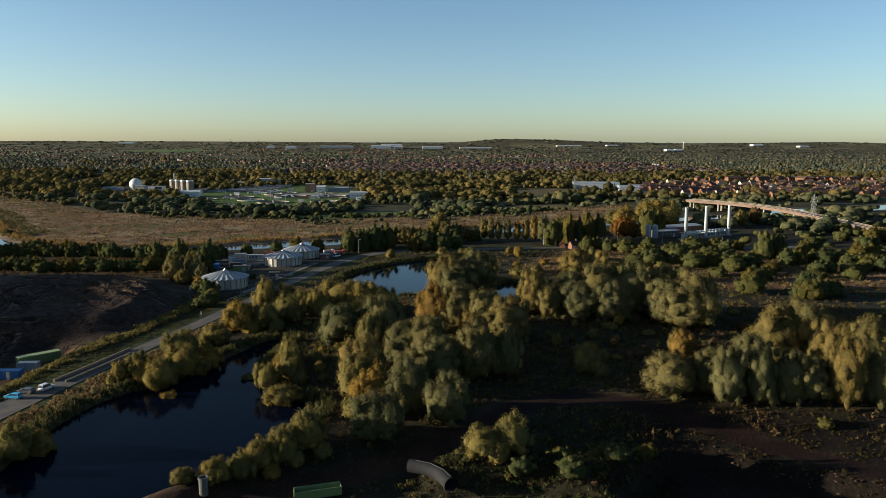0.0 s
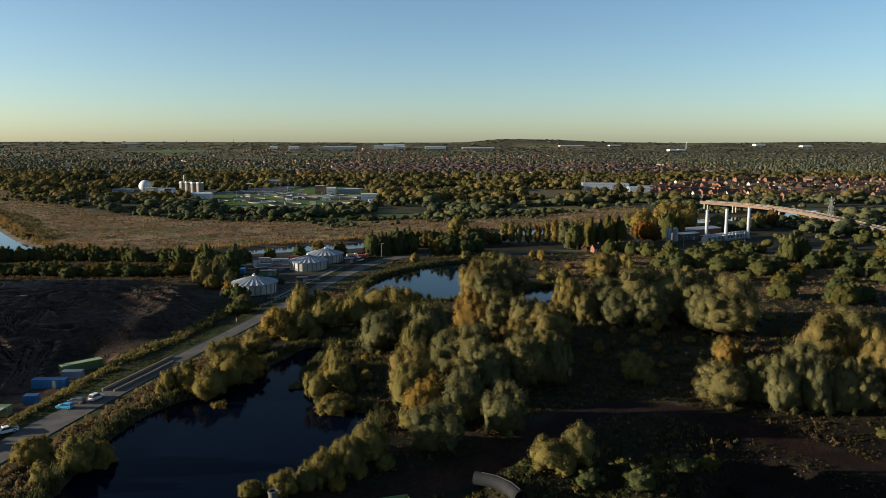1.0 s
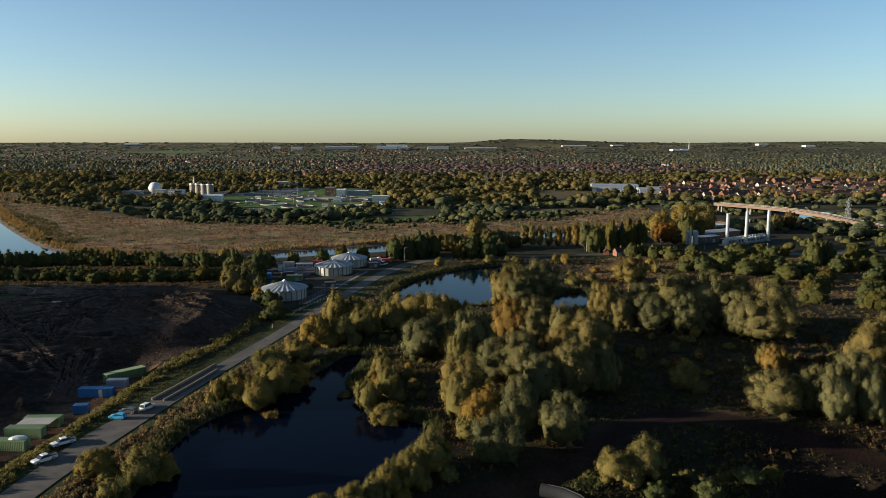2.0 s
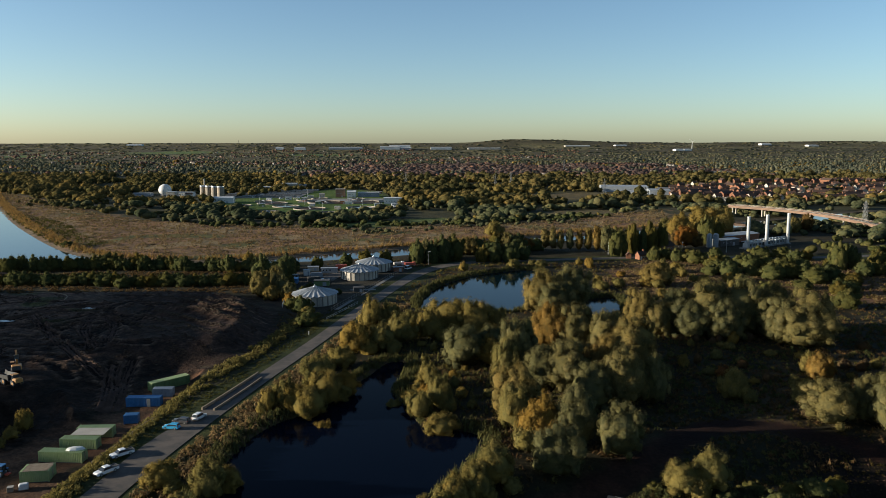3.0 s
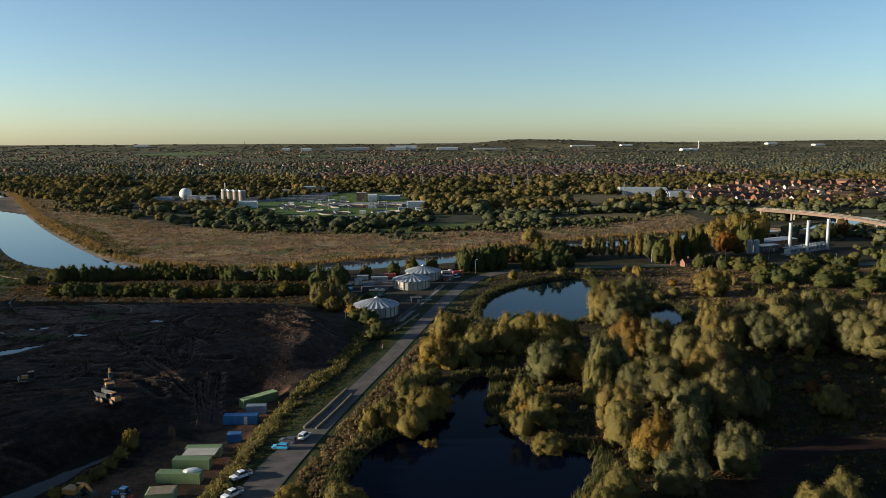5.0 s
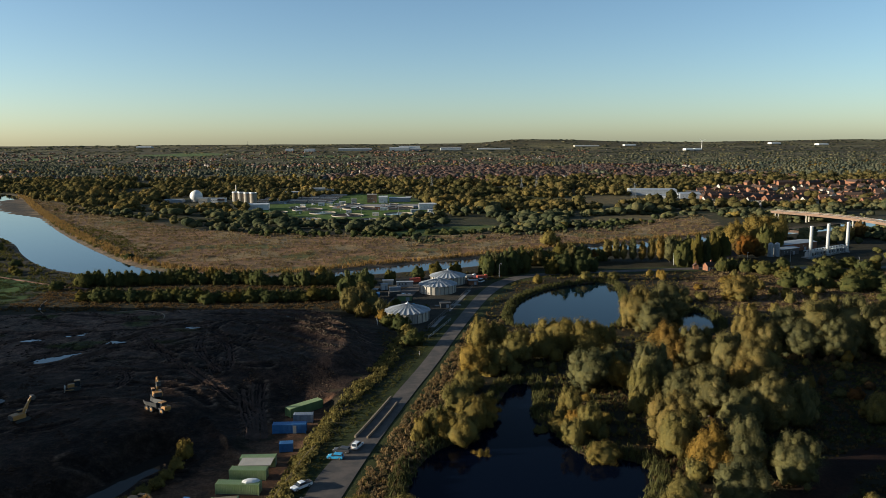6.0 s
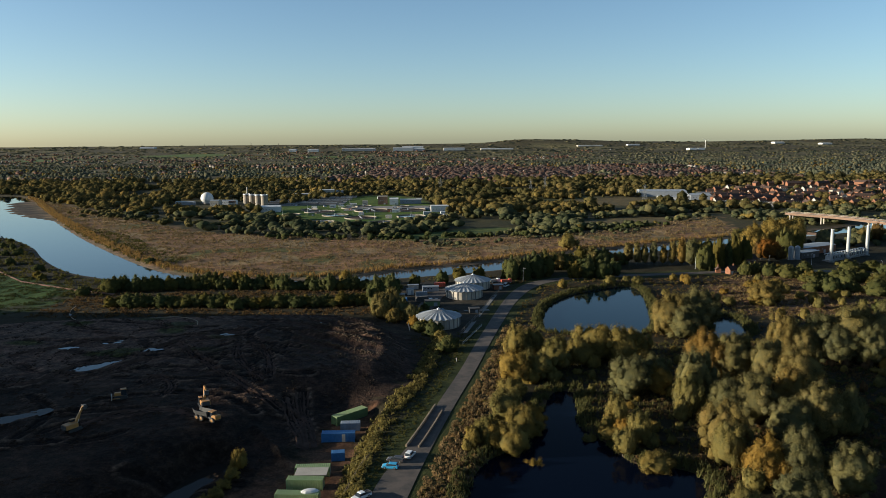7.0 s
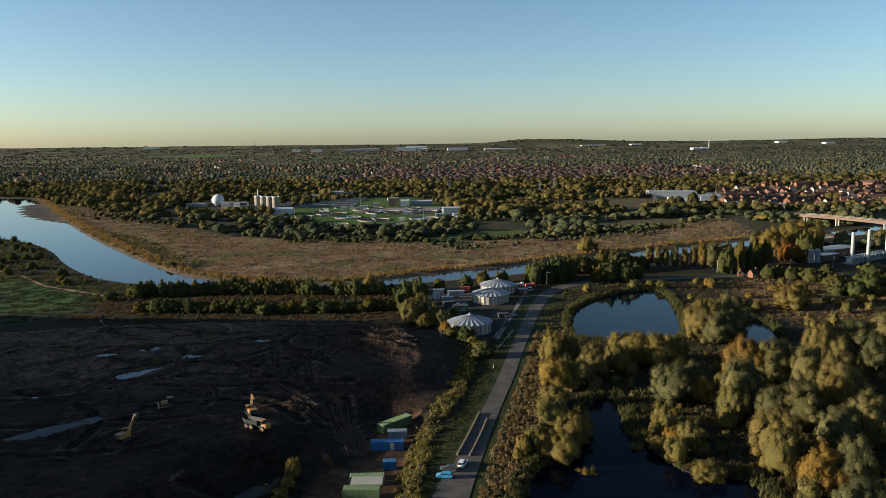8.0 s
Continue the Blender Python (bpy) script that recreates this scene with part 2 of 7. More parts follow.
# ---- shape tools ----
class Geo:
    """Collects shapes that become one mesh."""

    def __init__(self):
        self.v, self.f = [], []

    def add(self, verts, faces):
        n = len(self.v)
        self.v += [tuple(p) for p in verts]
        self.f += [tuple(i + n for i in f) for f in faces]
        return self

    def box(self, x, y, z, sx, sy, sz, rz=0.0, taper=1.0):
        """Centre of the base, sizes, turn in degrees; taper narrows the top."""
        c, s = math.cos(radians(rz)), math.sin(radians(rz))
        pts = []
        for k, h in ((1.0, 0.0), (taper, sz)):
            for a, b in ((-1, -1), (1, -1), (1, 1), (-1, 1)):
                u, w = a * sx / 2 * k, b * sy / 2 * k
                pts.append((x + c * u - s * w, y + s * u + c * w, z + h))
        return self.add(pts, [(3, 2, 1, 0), (4, 5, 6, 7), (0, 1, 5, 4), (1, 2, 6, 5), (2, 3, 7, 6), (3, 0, 4, 7)])

    def slab(self, x, y, z, sx, sy, sz, bevel, rz=0.0):
        """A box with its upright edges and top edge cut off."""
        c, s = math.cos(radians(rz)), math.sin(radians(rz))
        rings = []
        for z1, inset in ((0, 0), (sz - bevel, 0), (sz, bevel)):
            hx, hy, b = sx / 2 - inset, sy / 2 - inset, bevel
            ring = [(-hx + b, -hy), (hx - b, -hy), (hx, -hy + b), (hx, hy - b), (hx - b, hy), (-hx + b, hy), (-hx, hy - b), (-hx, -hy + b)]
            rings.append([(x + c * u - s * w, y + s * u + c * w, z + z1) for u, w in ring])
        return self.loft(rings)

    def loft(self, rings, closed=True, caps=True):
        n, pts, faces = len(rings[0]), [p for r in rings for p in r], []
        for k in range(len(rings) - 1):
            for i in range(n if closed else n - 1):
                j = (i + 1) % n
                faces.append((k * n + i, k * n + j, (k + 1) * n + j, (k + 1) * n + i))
        if caps and closed:
            faces += [tuple(reversed(range(n))), tuple(range((len(rings) - 1) * n, len(rings) * n))]
        return self.add(pts, faces)

    def lathe(self, x, y, profile, n=16, caps=True):
        """profile: (radius, height) from the bottom up."""
        return self.loft([[(x + r * math.cos(2 * math.pi * i / n), y + r * math.sin(2 * math.pi * i / n), z) for i in range(n)]
                          for r, z in profile], True, caps)

    def rod(self, a, b, r, n=6, r2=None):
        a, b = Vector(a), Vector(b)
        d = (b - a).normalized()
        u = d.orthogonal().normalized()
        w = d.cross(u)
        rings = []
        for p, rr in ((a, r), (b, r if r2 is None else r2)):
            rings.append([p + (u * math.cos(2 * math.pi * i / n) + w * math.sin(2 * math.pi * i / n)) * rr for i in range(n)])
        return self.loft(rings)

    def tube(self, pts, r, n=10, caps=True):
        pts = [Vector(p) for p in pts]
        rings = []
        for i, p in enumerate(pts):
            d = (pts[min(i + 1, len(pts) - 1)] - pts[max(i - 1, 0)]).normalized()
            u = d.cross(Vector((0, 0, 1))).normalized()
            w = u.cross(d)
            rr = r[i] if isinstance(r, (list, tuple)) else r
            rings.append([p + (u * math.cos(2 * math.pi * k / n) + w * math.sin(2 * math.pi * k / n)) * rr for k in range(n)])
        return self.loft(rings, True, caps)

    def ring_pipe(self, x, y, r_out, r_in, z0, z1, n=32):
        """An upright ring with a wall."""
        rings = [[(x + r * math.cos(2 * math.pi * i / n), y + r * math.sin(2 * math.pi * i / n), z) for i in range(n)]
                 for r, z in ((r_out, z0), (r_out, z1), (r_in, z1), (r_in, z0))]
        return self.loft(rings, True, False)

    def gable(self, x, y, z, sx, sy, rise, over=0.3, thick=0.2, rz=0.0):
        """A pitched roof with its ridge along x."""
        c, s = math.cos(radians(rz)), math.sin(radians(rz))
        hx, hy = sx / 2 + over, sy / 2 + over
        drop = rise / (sy / 2) * over
        sec = [(-hy, -drop), (0, rise), (hy, -drop), (hy, -drop + thick), (0, rise + thick), (-hy, -drop + thick)]
        rings = [[(x + c * u - s * w, y + s * u + c * w, z + h) for w, h in sec] for u in (-hx, hx)]
        n = 6
        faces = [(i, n + i, n + (i + 1) % n, (i + 1) % n) for i in range(n)] + [(0, 1, 4, 5), (1, 2, 3, 4), (n + 5, n + 4, n + 1, n), (n + 4, n + 3, n + 2, n + 1)]
        return self.add([p for r in rings for p in r], faces)

    def house_body(self, x, y, z, sx, sy, wall, rise, rz=0.0):
        """Walls with gable ends, ridge along x."""
        c, s = math.cos(radians(rz)), math.sin(radians(rz))
        sec = [(-sy / 2, 0), (sy / 2, 0), (sy / 2, wall), (0, wall + rise), (-sy / 2, wall)]
        rings = [[(x + c * u - s * w, y + s * u + c * w, z + h) for w, h in sec] for u in (-sx / 2, sx / 2)]
        return self.loft(rings)


def mesh_from(name, geo, mat, smooth=False):
    me = bpy.data.meshes.new(name)
    me.from_pydata(geo.v, [], geo.f)
    me.materials.append(M[mat] if isinstance(mat, str) else mat)
    if smooth:
        me.shade_smooth()
    me.update()
    return me


def part(name, geo, mat, parent=None, label="", smooth=False, at=None):
    ob = new(name, mesh_from(name, geo, mat, smooth))
    if parent is not None:
        ob.parent = parent
    if label:
        ob["label"] = label
    if at is not None:
        ob.matrix_basis = at
    return ob


def thing(name, label, category, at=None, group="", kind=""):
    ob = new(name)
    ob.empty_display_size = 0.2
    if at is not None:
        ob.matrix_basis = at
    return tagged(ob, label, category, group, kind)


def arrays_mesh(name, verts, tris, mat, smooth=False):
    """A mesh from arrays of points and of triangles."""
    me = bpy.data.meshes.new(name)
    k = tris.shape[1]
    me.vertices.add(len(verts))
    me.vertices.foreach_set("co", np.ascontiguousarray(verts, dtype=np.float32).ravel())
    me.loops.add(tris.size)
    me.loops.foreach_set("vertex_index", np.ascontiguousarray(tris, dtype=np.int32).ravel())
    me.polygons.add(len(tris))
    me.polygons.foreach_set("loop_start", np.arange(0, tris.size, k, dtype=np.int32))
    me.polygons.foreach_set("loop_total", np.full(len(tris), k, dtype=np.int32))
    me.materials.append(M[mat] if isinstance(mat, str) else mat)
    me.update(calc_edges=True)
    me.validate()
    if smooth:
        me.shade_smooth()
    return me


# ---- plan tools ----
def beyond(px, py, p):
    """Distance from the box round the points p."""
    (x0, y0), (x1, y1) = p.min(0), p.max(0)
    return np.hypot(np.maximum(np.maximum(x0 - px, px - x1), 0), np.maximum(np.maximum(y0 - py, py - y1), 0))


def to_line(px, py, p):
    best = np.full(px.shape, 1e9)
    for (ax, ay), (bx, by) in zip(p[:-1], p[1:]):
        ex, ey = bx - ax, by - ay
        k = np.clip(((px - ax) * ex + (py - ay) * ey) / (ex * ex + ey * ey + 1e-9), 0, 1)
        best = np.minimum(best, (px - ax - k * ex) ** 2 + (py - ay - k * ey) ** 2)
    return np.sqrt(best)


def side(px, py, poly, reach=60.0):
    """Distance from a closed outline, negative inside; farther off than reach, that of its box."""
    px, py, p = np.asarray(px, float), np.asarray(py, float), np.asarray(poly, float)
    out = beyond(px, py, p)
    near = out < reach
    x, y = px[near], py[near]
    if len(x):
        inside = np.zeros(x.shape, bool)
        for (ax, ay), (bx, by) in zip(p, np.roll(p, -1, 0)):
            if ay != by:
                inside ^= ((ay > y) != (by > y)) & (x < (bx - ax) * (y - ay) / (by - ay) + ax)
        d = to_line(x, y, np.vstack([p, p[:1]]))
        out[near] = np.where(inside, -d, d)
    return out


def off_line(px, py, line, reach=60.0):
    """Distance from an open line."""
    px, py, p = np.asarray(px, float), np.asarray(py, float), np.asarray(line, float)
    out = beyond(px, py, p)
    near = out < reach
    out[near] = to_line(px[near], py[near], p)
    return out


def rounded(pts, times=2, closed=True):
    """Chaikin's corner cutting."""
    p = np.asarray(pts, float)
    for _ in range(times):
        if closed:
            q = np.roll(p, -1, 0)
            p = np.stack([0.75 * p + 0.25 * q, 0.25 * p + 0.75 * q], 1).reshape(-1, 2)
        else:
            a, b = p[:-1], p[1:]
            mid = np.stack([0.75 * a + 0.25 * b, 0.25 * a + 0.75 * b], 1).reshape(-1, 2)
            p = np.vstack([p[:1], mid, p[-1:]])
    return p


def smooth01(x, a, b):
    k = np.clip((x - a) / (b - a), 0, 1)
    return k * k * (3 - 2 * k)


def wave(x, y, size, seed):
    """Cheap soft unevenness, about -1 to 1."""
    r = np.random.RandomState(seed)
    out = 0
    for k in range(6):
        a, ph, f = r.uniform(0, 6.283), r.uniform(0, 6.283), r.uniform(0.6, 1.7) / size * 6.283
        out = out + np.sin((x * np.cos(a) + y * np.sin(a)) * f + ph + 1.3 * np.sin((x * np.sin(a) - y * np.cos(a)) * f * 0.7 + ph * 2))
    return out / 3.5

# ---- the land ----
WATER = -1.0
POND_NEAR = rounded([(-88, 128), (-89.5, 150), (-90.5, 165), (-89, 178), (-84, 190), (-77, 196), (-71, 214), (-64, 228), (-60, 244), (-52, 245),
                     (-53, 231), (-56, 213), (-51, 203), (-49, 194), (-45, 185), (-34, 184), (-30, 178), (-33, 167), (-39, 157), (-44, 146), (-51, 138),
                     (-57, 130), (-64, 124), (-80, 121)], 2)
POND_FAR = rounded([(-52, 331), (-49, 355), (-42, 380), (-25, 407), (1, 425), (14, 425), (10, 385), (-1, 335), (-10, 316), (-33, 317), (-50, 322)], 2)
POND_SIDE = rounded([(12, 304), (26, 345), (42, 350), (38, 320), (28, 308)], 2)
RIVER_FAR = [(-1500, 1260), (-1100, 1250), (-850, 1225), (-800, 1215), (-723, 1118), (-652, 1000), (-553, 849), (-436, 678), (-357, 572), (-305, 506), (-275, 476),
             (-248, 460), (-210, 451), (-180, 451), (-160, 456), (-121, 485), (-87, 500), (-54, 520), (-23, 541), (40, 580), (98, 607),
             (180, 655), (270, 700), (330, 745), (420, 800), (700, 900)]
RIVER_NEAR = [(-1500, 900), (-800, 850), (-537, 701), (-478, 654), (-436, 607), (-393, 540), (-345, 482), (-315, 464), (-284, 440), (-240, 432), (-186, 431),
              (-155, 446), (-110, 461), (-80, 474), (-50, 490), (-11, 515), (35, 543), (77, 571), (150, 612), (260, 665), (340, 710), (420, 750), (700, 850)]
RIVER = np.vstack([rounded(RIVER_FAR, 2, False), rounded(RIVER_NEAR, 2, False)[::-1]])
MUD_BAR = rounded([(-709, 1024), (-728, 1072), (-736, 1100), (-697, 1072), (-640, 970), (-602, 915), (-562, 860), (-527, 812), (-590, 868), (-634, 912)], 2)
EARTH = rounded([(-420, 290), (-302, 328), (-273, 340), (-216, 344), (-162, 348), (-134, 346), (-116, 322), (-107, 290), (-105, 270), (-109, 251),
                 (-118, 226), (-131, 214), (-134, 199), (-137, 181), (-140, 150), (-140, 60), (-420, 60)], 2)
POND_YARD = rounded([(-172, 166), (-166.6, 171), (-163, 180), (-161, 189.5), (-156, 194.5), (-153.3, 190), (-154.7, 183), (-158, 178), (-158, 173.5), (-161.6, 164), (-168, 152), (-178, 152)], 2)
PUDDLES = [rounded([(-229, 256), (-222, 263), (-215, 269), (-212, 268), (-218, 259), (-224, 253)], 1), rounded([(-246, 281), (-240, 284), (-236, 283), (-241, 279)], 1),
           rounded([(-193, 300), (-187, 303), (-182, 302), (-186, 298)], 1), rounded([(-249, 236), (-243, 238), (-241, 236), (-246, 234)], 1), rounded([(-236, 201), (-226, 208), (-216, 217), (-213, 215), (-220, 205), (-233, 197)], 1),
           rounded([(-214, 277), (-208, 281), (-201, 283), (-203, 280), (-210, 276)], 1), rounded([(-152, 318), (-146, 320), (-142, 318), (-147, 316)], 1), rounded([(-233, 288), (-226, 291), (-222, 289), (-229, 286)], 1)]
ROAD_R = rounded([(-110, 100), (-108, 130), (-106.6, 150), (-102.8, 175), (-98.2, 200), (-91.8, 232), (-84.3, 265), (-78, 298), (-69, 340), (-59, 384), (-46.4, 419.5),
                  (-33, 437.5), (-11, 448), (14, 451.5), (51, 457.5), (86, 463.5), (125, 463.5), (180, 459.5), (240, 471.5)], 2, False)
ROAD_L = rounded([(-118, 100), (-116, 130), (-114.4, 150), (-112.2, 176), (-104.5, 199), (-97.5, 232), (-90, 265), (-83.5, 300), (-75, 341), (-65, 388), (-54, 424),
                  (-38, 445), (-9, 456), (16, 459), (54, 465), (88, 471), (128, 471), (182, 467), (240, 479)], 2, False)
TRACK = rounded([(-115, 112), (-62, 124), (-42, 137), (-25, 143.5), (-8.5, 154), (7.5, 166.5), (20, 180), (35, 186.5), (48.5, 182.5), (61, 173), (74, 164.5), (90, 152), (127, 124), (180, 105)], 2, False)
PIT = rounded([(50, 160), (59, 164), (69, 156), (81, 150), (94, 139), (127, 111), (115, 80), (40, 90), (32, 130), (40, 153)], 1)
YARD = rounded([(-165, 120), (-160, 165), (-146, 176), (-139, 190), (-134, 200), (-133, 222), (-122, 231), (-118, 222), (-120, 206), (-121, 190), (-122, 170), (-125, 150), (-128, 120)], 1)
FIELD_W = rounded([(-520, 470), (-400, 492), (-311, 424), (-300, 388), (-312, 352), (-420, 310), (-560, 360)], 2)
MEADOW = rounded([(-165, 640), (-118, 690), (-72, 740), (-30, 745), (-40, 700), (-71, 655), (-120, 632)], 1)
LAWN = rounded([(-320, 890), (-335, 1000), (-250, 1215), (-150, 1200), (-110, 990), (-100, 890), (-140, 775), (-210, 800)], 1)
MARSH_EDGE = [(-760, 1160), (-527, 921), (-398, 765), (-318, 693), (-244, 670), (-150, 655), (-106, 640), (-5, 660), (56, 705), (130, 760), (200, 830)]
MARSH = np.vstack([np.array(MARSH_EDGE), [p for p in rounded(RIVER_FAR, 1, False)[::-1] if -790 < p[0] < 190]])
TANK_YARD = rounded([(-122, 318), (-92, 305), (-82, 330), (-73, 375), (-64, 400), (-56, 430), (-70, 450), (-112, 440), (-128, 412), (-122, 380), (-128, 345)], 1)
HEATH = rounded([(40, 360), (60, 445), (130, 450), (260, 455), (320, 400), (260, 340), (150, 330), (90, 335)], 1)
GLADE = rounded([(35, 190), (60, 240), (110, 235), (150, 250), (150, 200), (110, 215), (70, 200), (45, 180)], 1)


RUTS = [[(-202, 287), (-185, 266), (-170, 247), (-157, 233), (-146, 224)], [(-177, 286), (-173, 268), (-164, 254), (-158, 243)], [(-173, 285), (-164, 276), (-159, 262), (-156, 246)],
        [(-147, 234), (-141, 218), (-135, 200)], [(-143, 239), (-138, 217), (-133, 202)], [(-211, 271), (-208, 280), (-200, 289), (-191, 301), (-180, 307)],
        [(-223, 244), (-215, 249), (-209, 265), (-203, 268)], [(-197, 241), (-196, 249), (-190, 245), (-185, 236), (-186, 228)],
        [(-199, 203), (-190, 212), (-178, 215), (-167, 210)], [(-243, 235), (-233, 239), (-228, 255), (-222, 273)], [(-258, 270), (-242, 286), (-225, 293)]]
RINGS = [[(cx + r * math.cos(a) * 1.3, cy + r * math.sin(a)) for a in np.linspace(a0, a1, 9)] for cx, cy, r, a0, a1 in
         ((-166, 264, 11, 0.2, 5.0), (-163, 268, 17, 1.0, 4.4), (-176, 280, 14, 3.3, 6.6), (-150, 262, 12, 1.8, 5.2), (-205, 250, 22, 0.2, 2.6), (-228, 268, 18, 3.6, 6.2), (-186, 296, 24, 3.4, 5.6),
          (-215, 300, 30, 4.0, 5.9), (-240, 300, 22, 0.4, 2.4), (-150, 300, 20, 2.4, 4.6), (-190, 232, 26, 0.4, 2.2), (-182, 205, 26, 0.6, 2.3))]


rs_mark = np.random.RandomState(64)
for k in range(34):
    cx, cy, r, a0 = rs_mark.uniform(-285, -125), rs_mark.uniform(195, 338), rs_mark.uniform(14, 60), rs_mark.uniform(0, 6.283)
    RINGS.append([(cx + r * math.cos(a) * 1.4, cy + r * math.sin(a) * 0.8) for a in np.linspace(a0, a0 + rs_mark.uniform(0.4, 1.3), 7)])
MARKS = [rounded(line, 2, False) for line in RUTS + RINGS]


def wheel_marks(x, y):
    """Twin grooves with crests thrown up beside them."""
    out = np.zeros(len(x))
    for line in MARKS if len(x) else ():
        d = off_line(x, y, line, 6.0)
        out += 0.34 * np.exp(-((d - 2.4) / 0.65) ** 2) - 0.5 * np.exp(-((d - 1.15) / 0.6) ** 2)
    return out


CLEARINGS = [rounded(q, 1) for q in ([(60, 1010), (90, 1130), (200, 1160), (215, 1060), (150, 990)], [(-700, 1490), (-640, 1590), (-520, 1600), (-500, 1520), (-590, 1470)],
                                     [(262, 990), (275, 1090), (350, 1085), (372, 985), (320, 940), (285, 945)], [(20, 760), (70, 830), (160, 850), (150, 790), (80, 745)])]
FAR_FIELDS = [rounded(q, 1) for q in ([(-2240, 3500), (-2240, 3800), (-1960, 3800), (-1960, 3500)], [(-1750, 3900), (-1750, 4150), (-1200, 4150), (-1250, 3920)], [(560, 2250), (560, 2420), (740, 2400), (720, 2260)],
                                      [(1900, 3100), (1900, 3400), (2500, 3380), (2450, 3120)], [(-900, 3700), (-900, 3850), (-500, 3870), (-480, 3700)])]


def land_height(x, y):
    """The height of the land, without the water."""
    x, y = np.asarray(x, float), np.asarray(y, float)
    r = np.hypot(x, y)
    river = side(x, y, RIVER)
    z = 0.25 * wave(x, y, 60, 1) + 0.15 * wave(x, y, 17, 2)
    z = z - 4.0 * smooth01(river, 60, 220) * smooth01(y, 560, 800)
    # far rise up to the skyline, low hills on it
    far = np.clip((y - 2400) / 2450, 0, 1)
    z = z + 71 * far ** 3 * (1 + 0.03 * wave(x, y, 900, 5)) + 3.5 * wave(x, y, 520, 37) * smooth01(y, 1800, 2600) * (1 - far)
    z = z + 24 * np.exp(-((x - 400) / np.where(x < 400, 210, 620)) ** 2) * smooth01(y, 4550, 4800) + 12 * np.exp(-((x - 2500) / 700) ** 2) * smooth01(y, 4550, 4800)
    # tipped soil: a flat-topped mound with ruts, wheel tracks and heaps, falling to the yard
    inner = -side(x, y, EARTH)
    yard = side(x, y, YARD)
    top = -2.6 + 6.6 * smooth01(yard, 3, 34) + 1.2 * smooth01(y, 240, 300)
    rough = 0.3 * wave(x, y, 30, 7) + 0.16 * wave(x, y, 12, 8) + 0.16 * wave(x, y, 6, 9)
    rough = rough * np.clip(0.55 + 0.8 * wave(x, y, 70, 6), 0.15, 1.4)
    heap = np.exp(-(((x + 138) / 20) ** 2 + ((y - 303) / 26) ** 2))
    rough = rough + heap * (0.2 + 1.0 * np.sin((x * 0.5 + y * 0.75) * 0.8 + 1.5 * wave(x, y, 22, 3)))
    soil = inner > 3
    rough[soil] += wheel_marks(x[soil], y[soil])
    z = z + smooth01(inner, 0, 15) * (top + rough * smooth01(inner, 4, 16))
    z = np.where(yard < 6, z + (-3.0 + 0.12 * wave(x, y, 6, 4) - z) * smooth01(-yard, -6, 1), z)
    spoil = off_line(x, y, [(-151, 209), (-146, 203), (-138, 191)])
    z = z + 1.3 * smooth01(-spoil, -2.6, 0)
    # lower ground in the south, beyond the grove and the pond
    z = z - 3.8 * smooth01(y, 182 - 0.25 * np.clip(40 - x, 0, 80), 160 - 0.25 * np.clip(40 - x, 0, 80)) * smooth01(x, -60, -30)
    # pit in the south, and a bank added to shade it and the track
    z = z - 11.0 * smooth01(-side(x, y, PIT), 0, 7)
    z = z + 4.6 * smooth01(-off_line(x, y, [(2, 146), (18, 147), (32, 143), (44, 150)]), -8, -1)
    z = z + 0.12 * wave(x, y, 4, 4) * smooth01(-off_line(x, y, TRACK), -6, -2.5)
    road = off_line(x, y, (ROAD_L + ROAD_R) / 2)
    z = z * smooth01(road, 6.5, 13) - 0.02
    for pool in (POND_NEAR, POND_FAR, POND_SIDE):
        shore = side(x, y, pool)
        z = np.where(shore < 12, np.minimum(z, WATER + 0.42 * shore + 0.04 * np.maximum(shore, 0) ** 2), z)
    shore = side(x, y, POND_YARD)
    z = np.where(shore < 6, np.minimum(z, -3.3 + 0.3 * shore + 0.12 * np.maximum(shore, 0) ** 2), z)
    for pool in PUDDLES:
        z = z - 0.6 * smooth01(-side(x, y, pool), -2, 1.5)
    z = np.where(river < 25, np.minimum(z, WATER + 0.22 * river), z)
    # unseen hill added west of the works to shade the tipped soil
    z = z + (45.9 + 10.2 * smooth01(y, 210, 242)) * np.exp(-((x + 418) / 52) ** 2) * smooth01(y, 382, 318) * smooth01(y, -420, -250)
    z = np.maximum(z, -8.0)
    bar = side(x, y, MUD_BAR)
    return np.where(bar < 6, np.maximum(z, WATER + 0.25 - 0.06 * bar), z)


def spaced(lo, hi, step, far_lo, far_hi, grow):
    mid = list(np.arange(lo, hi + step / 2, step))
    s, a = step, lo
    while a > far_lo:
        s *= grow
        a -= s
        mid.insert(0, max(a, far_lo))
    s, b = step, hi
    while b < far_hi:
        s *= grow
        b += s
        mid.append(min(b, far_hi))
    return np.array(mid)


gx = np.concatenate([spaced(-300, -104, 1.15, -4300, -104, 1.055), spaced(-101, 200, 3.0, -101, 4300, 1.05)])
gy = np.concatenate([spaced(170, 350, 1.2, -900, 350, 1.06), spaced(353, 560, 3.0, 353, 4850, 1.03)])
GX, GY = np.meshgrid(gx, gy)
GZ = land_height(GX.ravel(), GY.ravel())


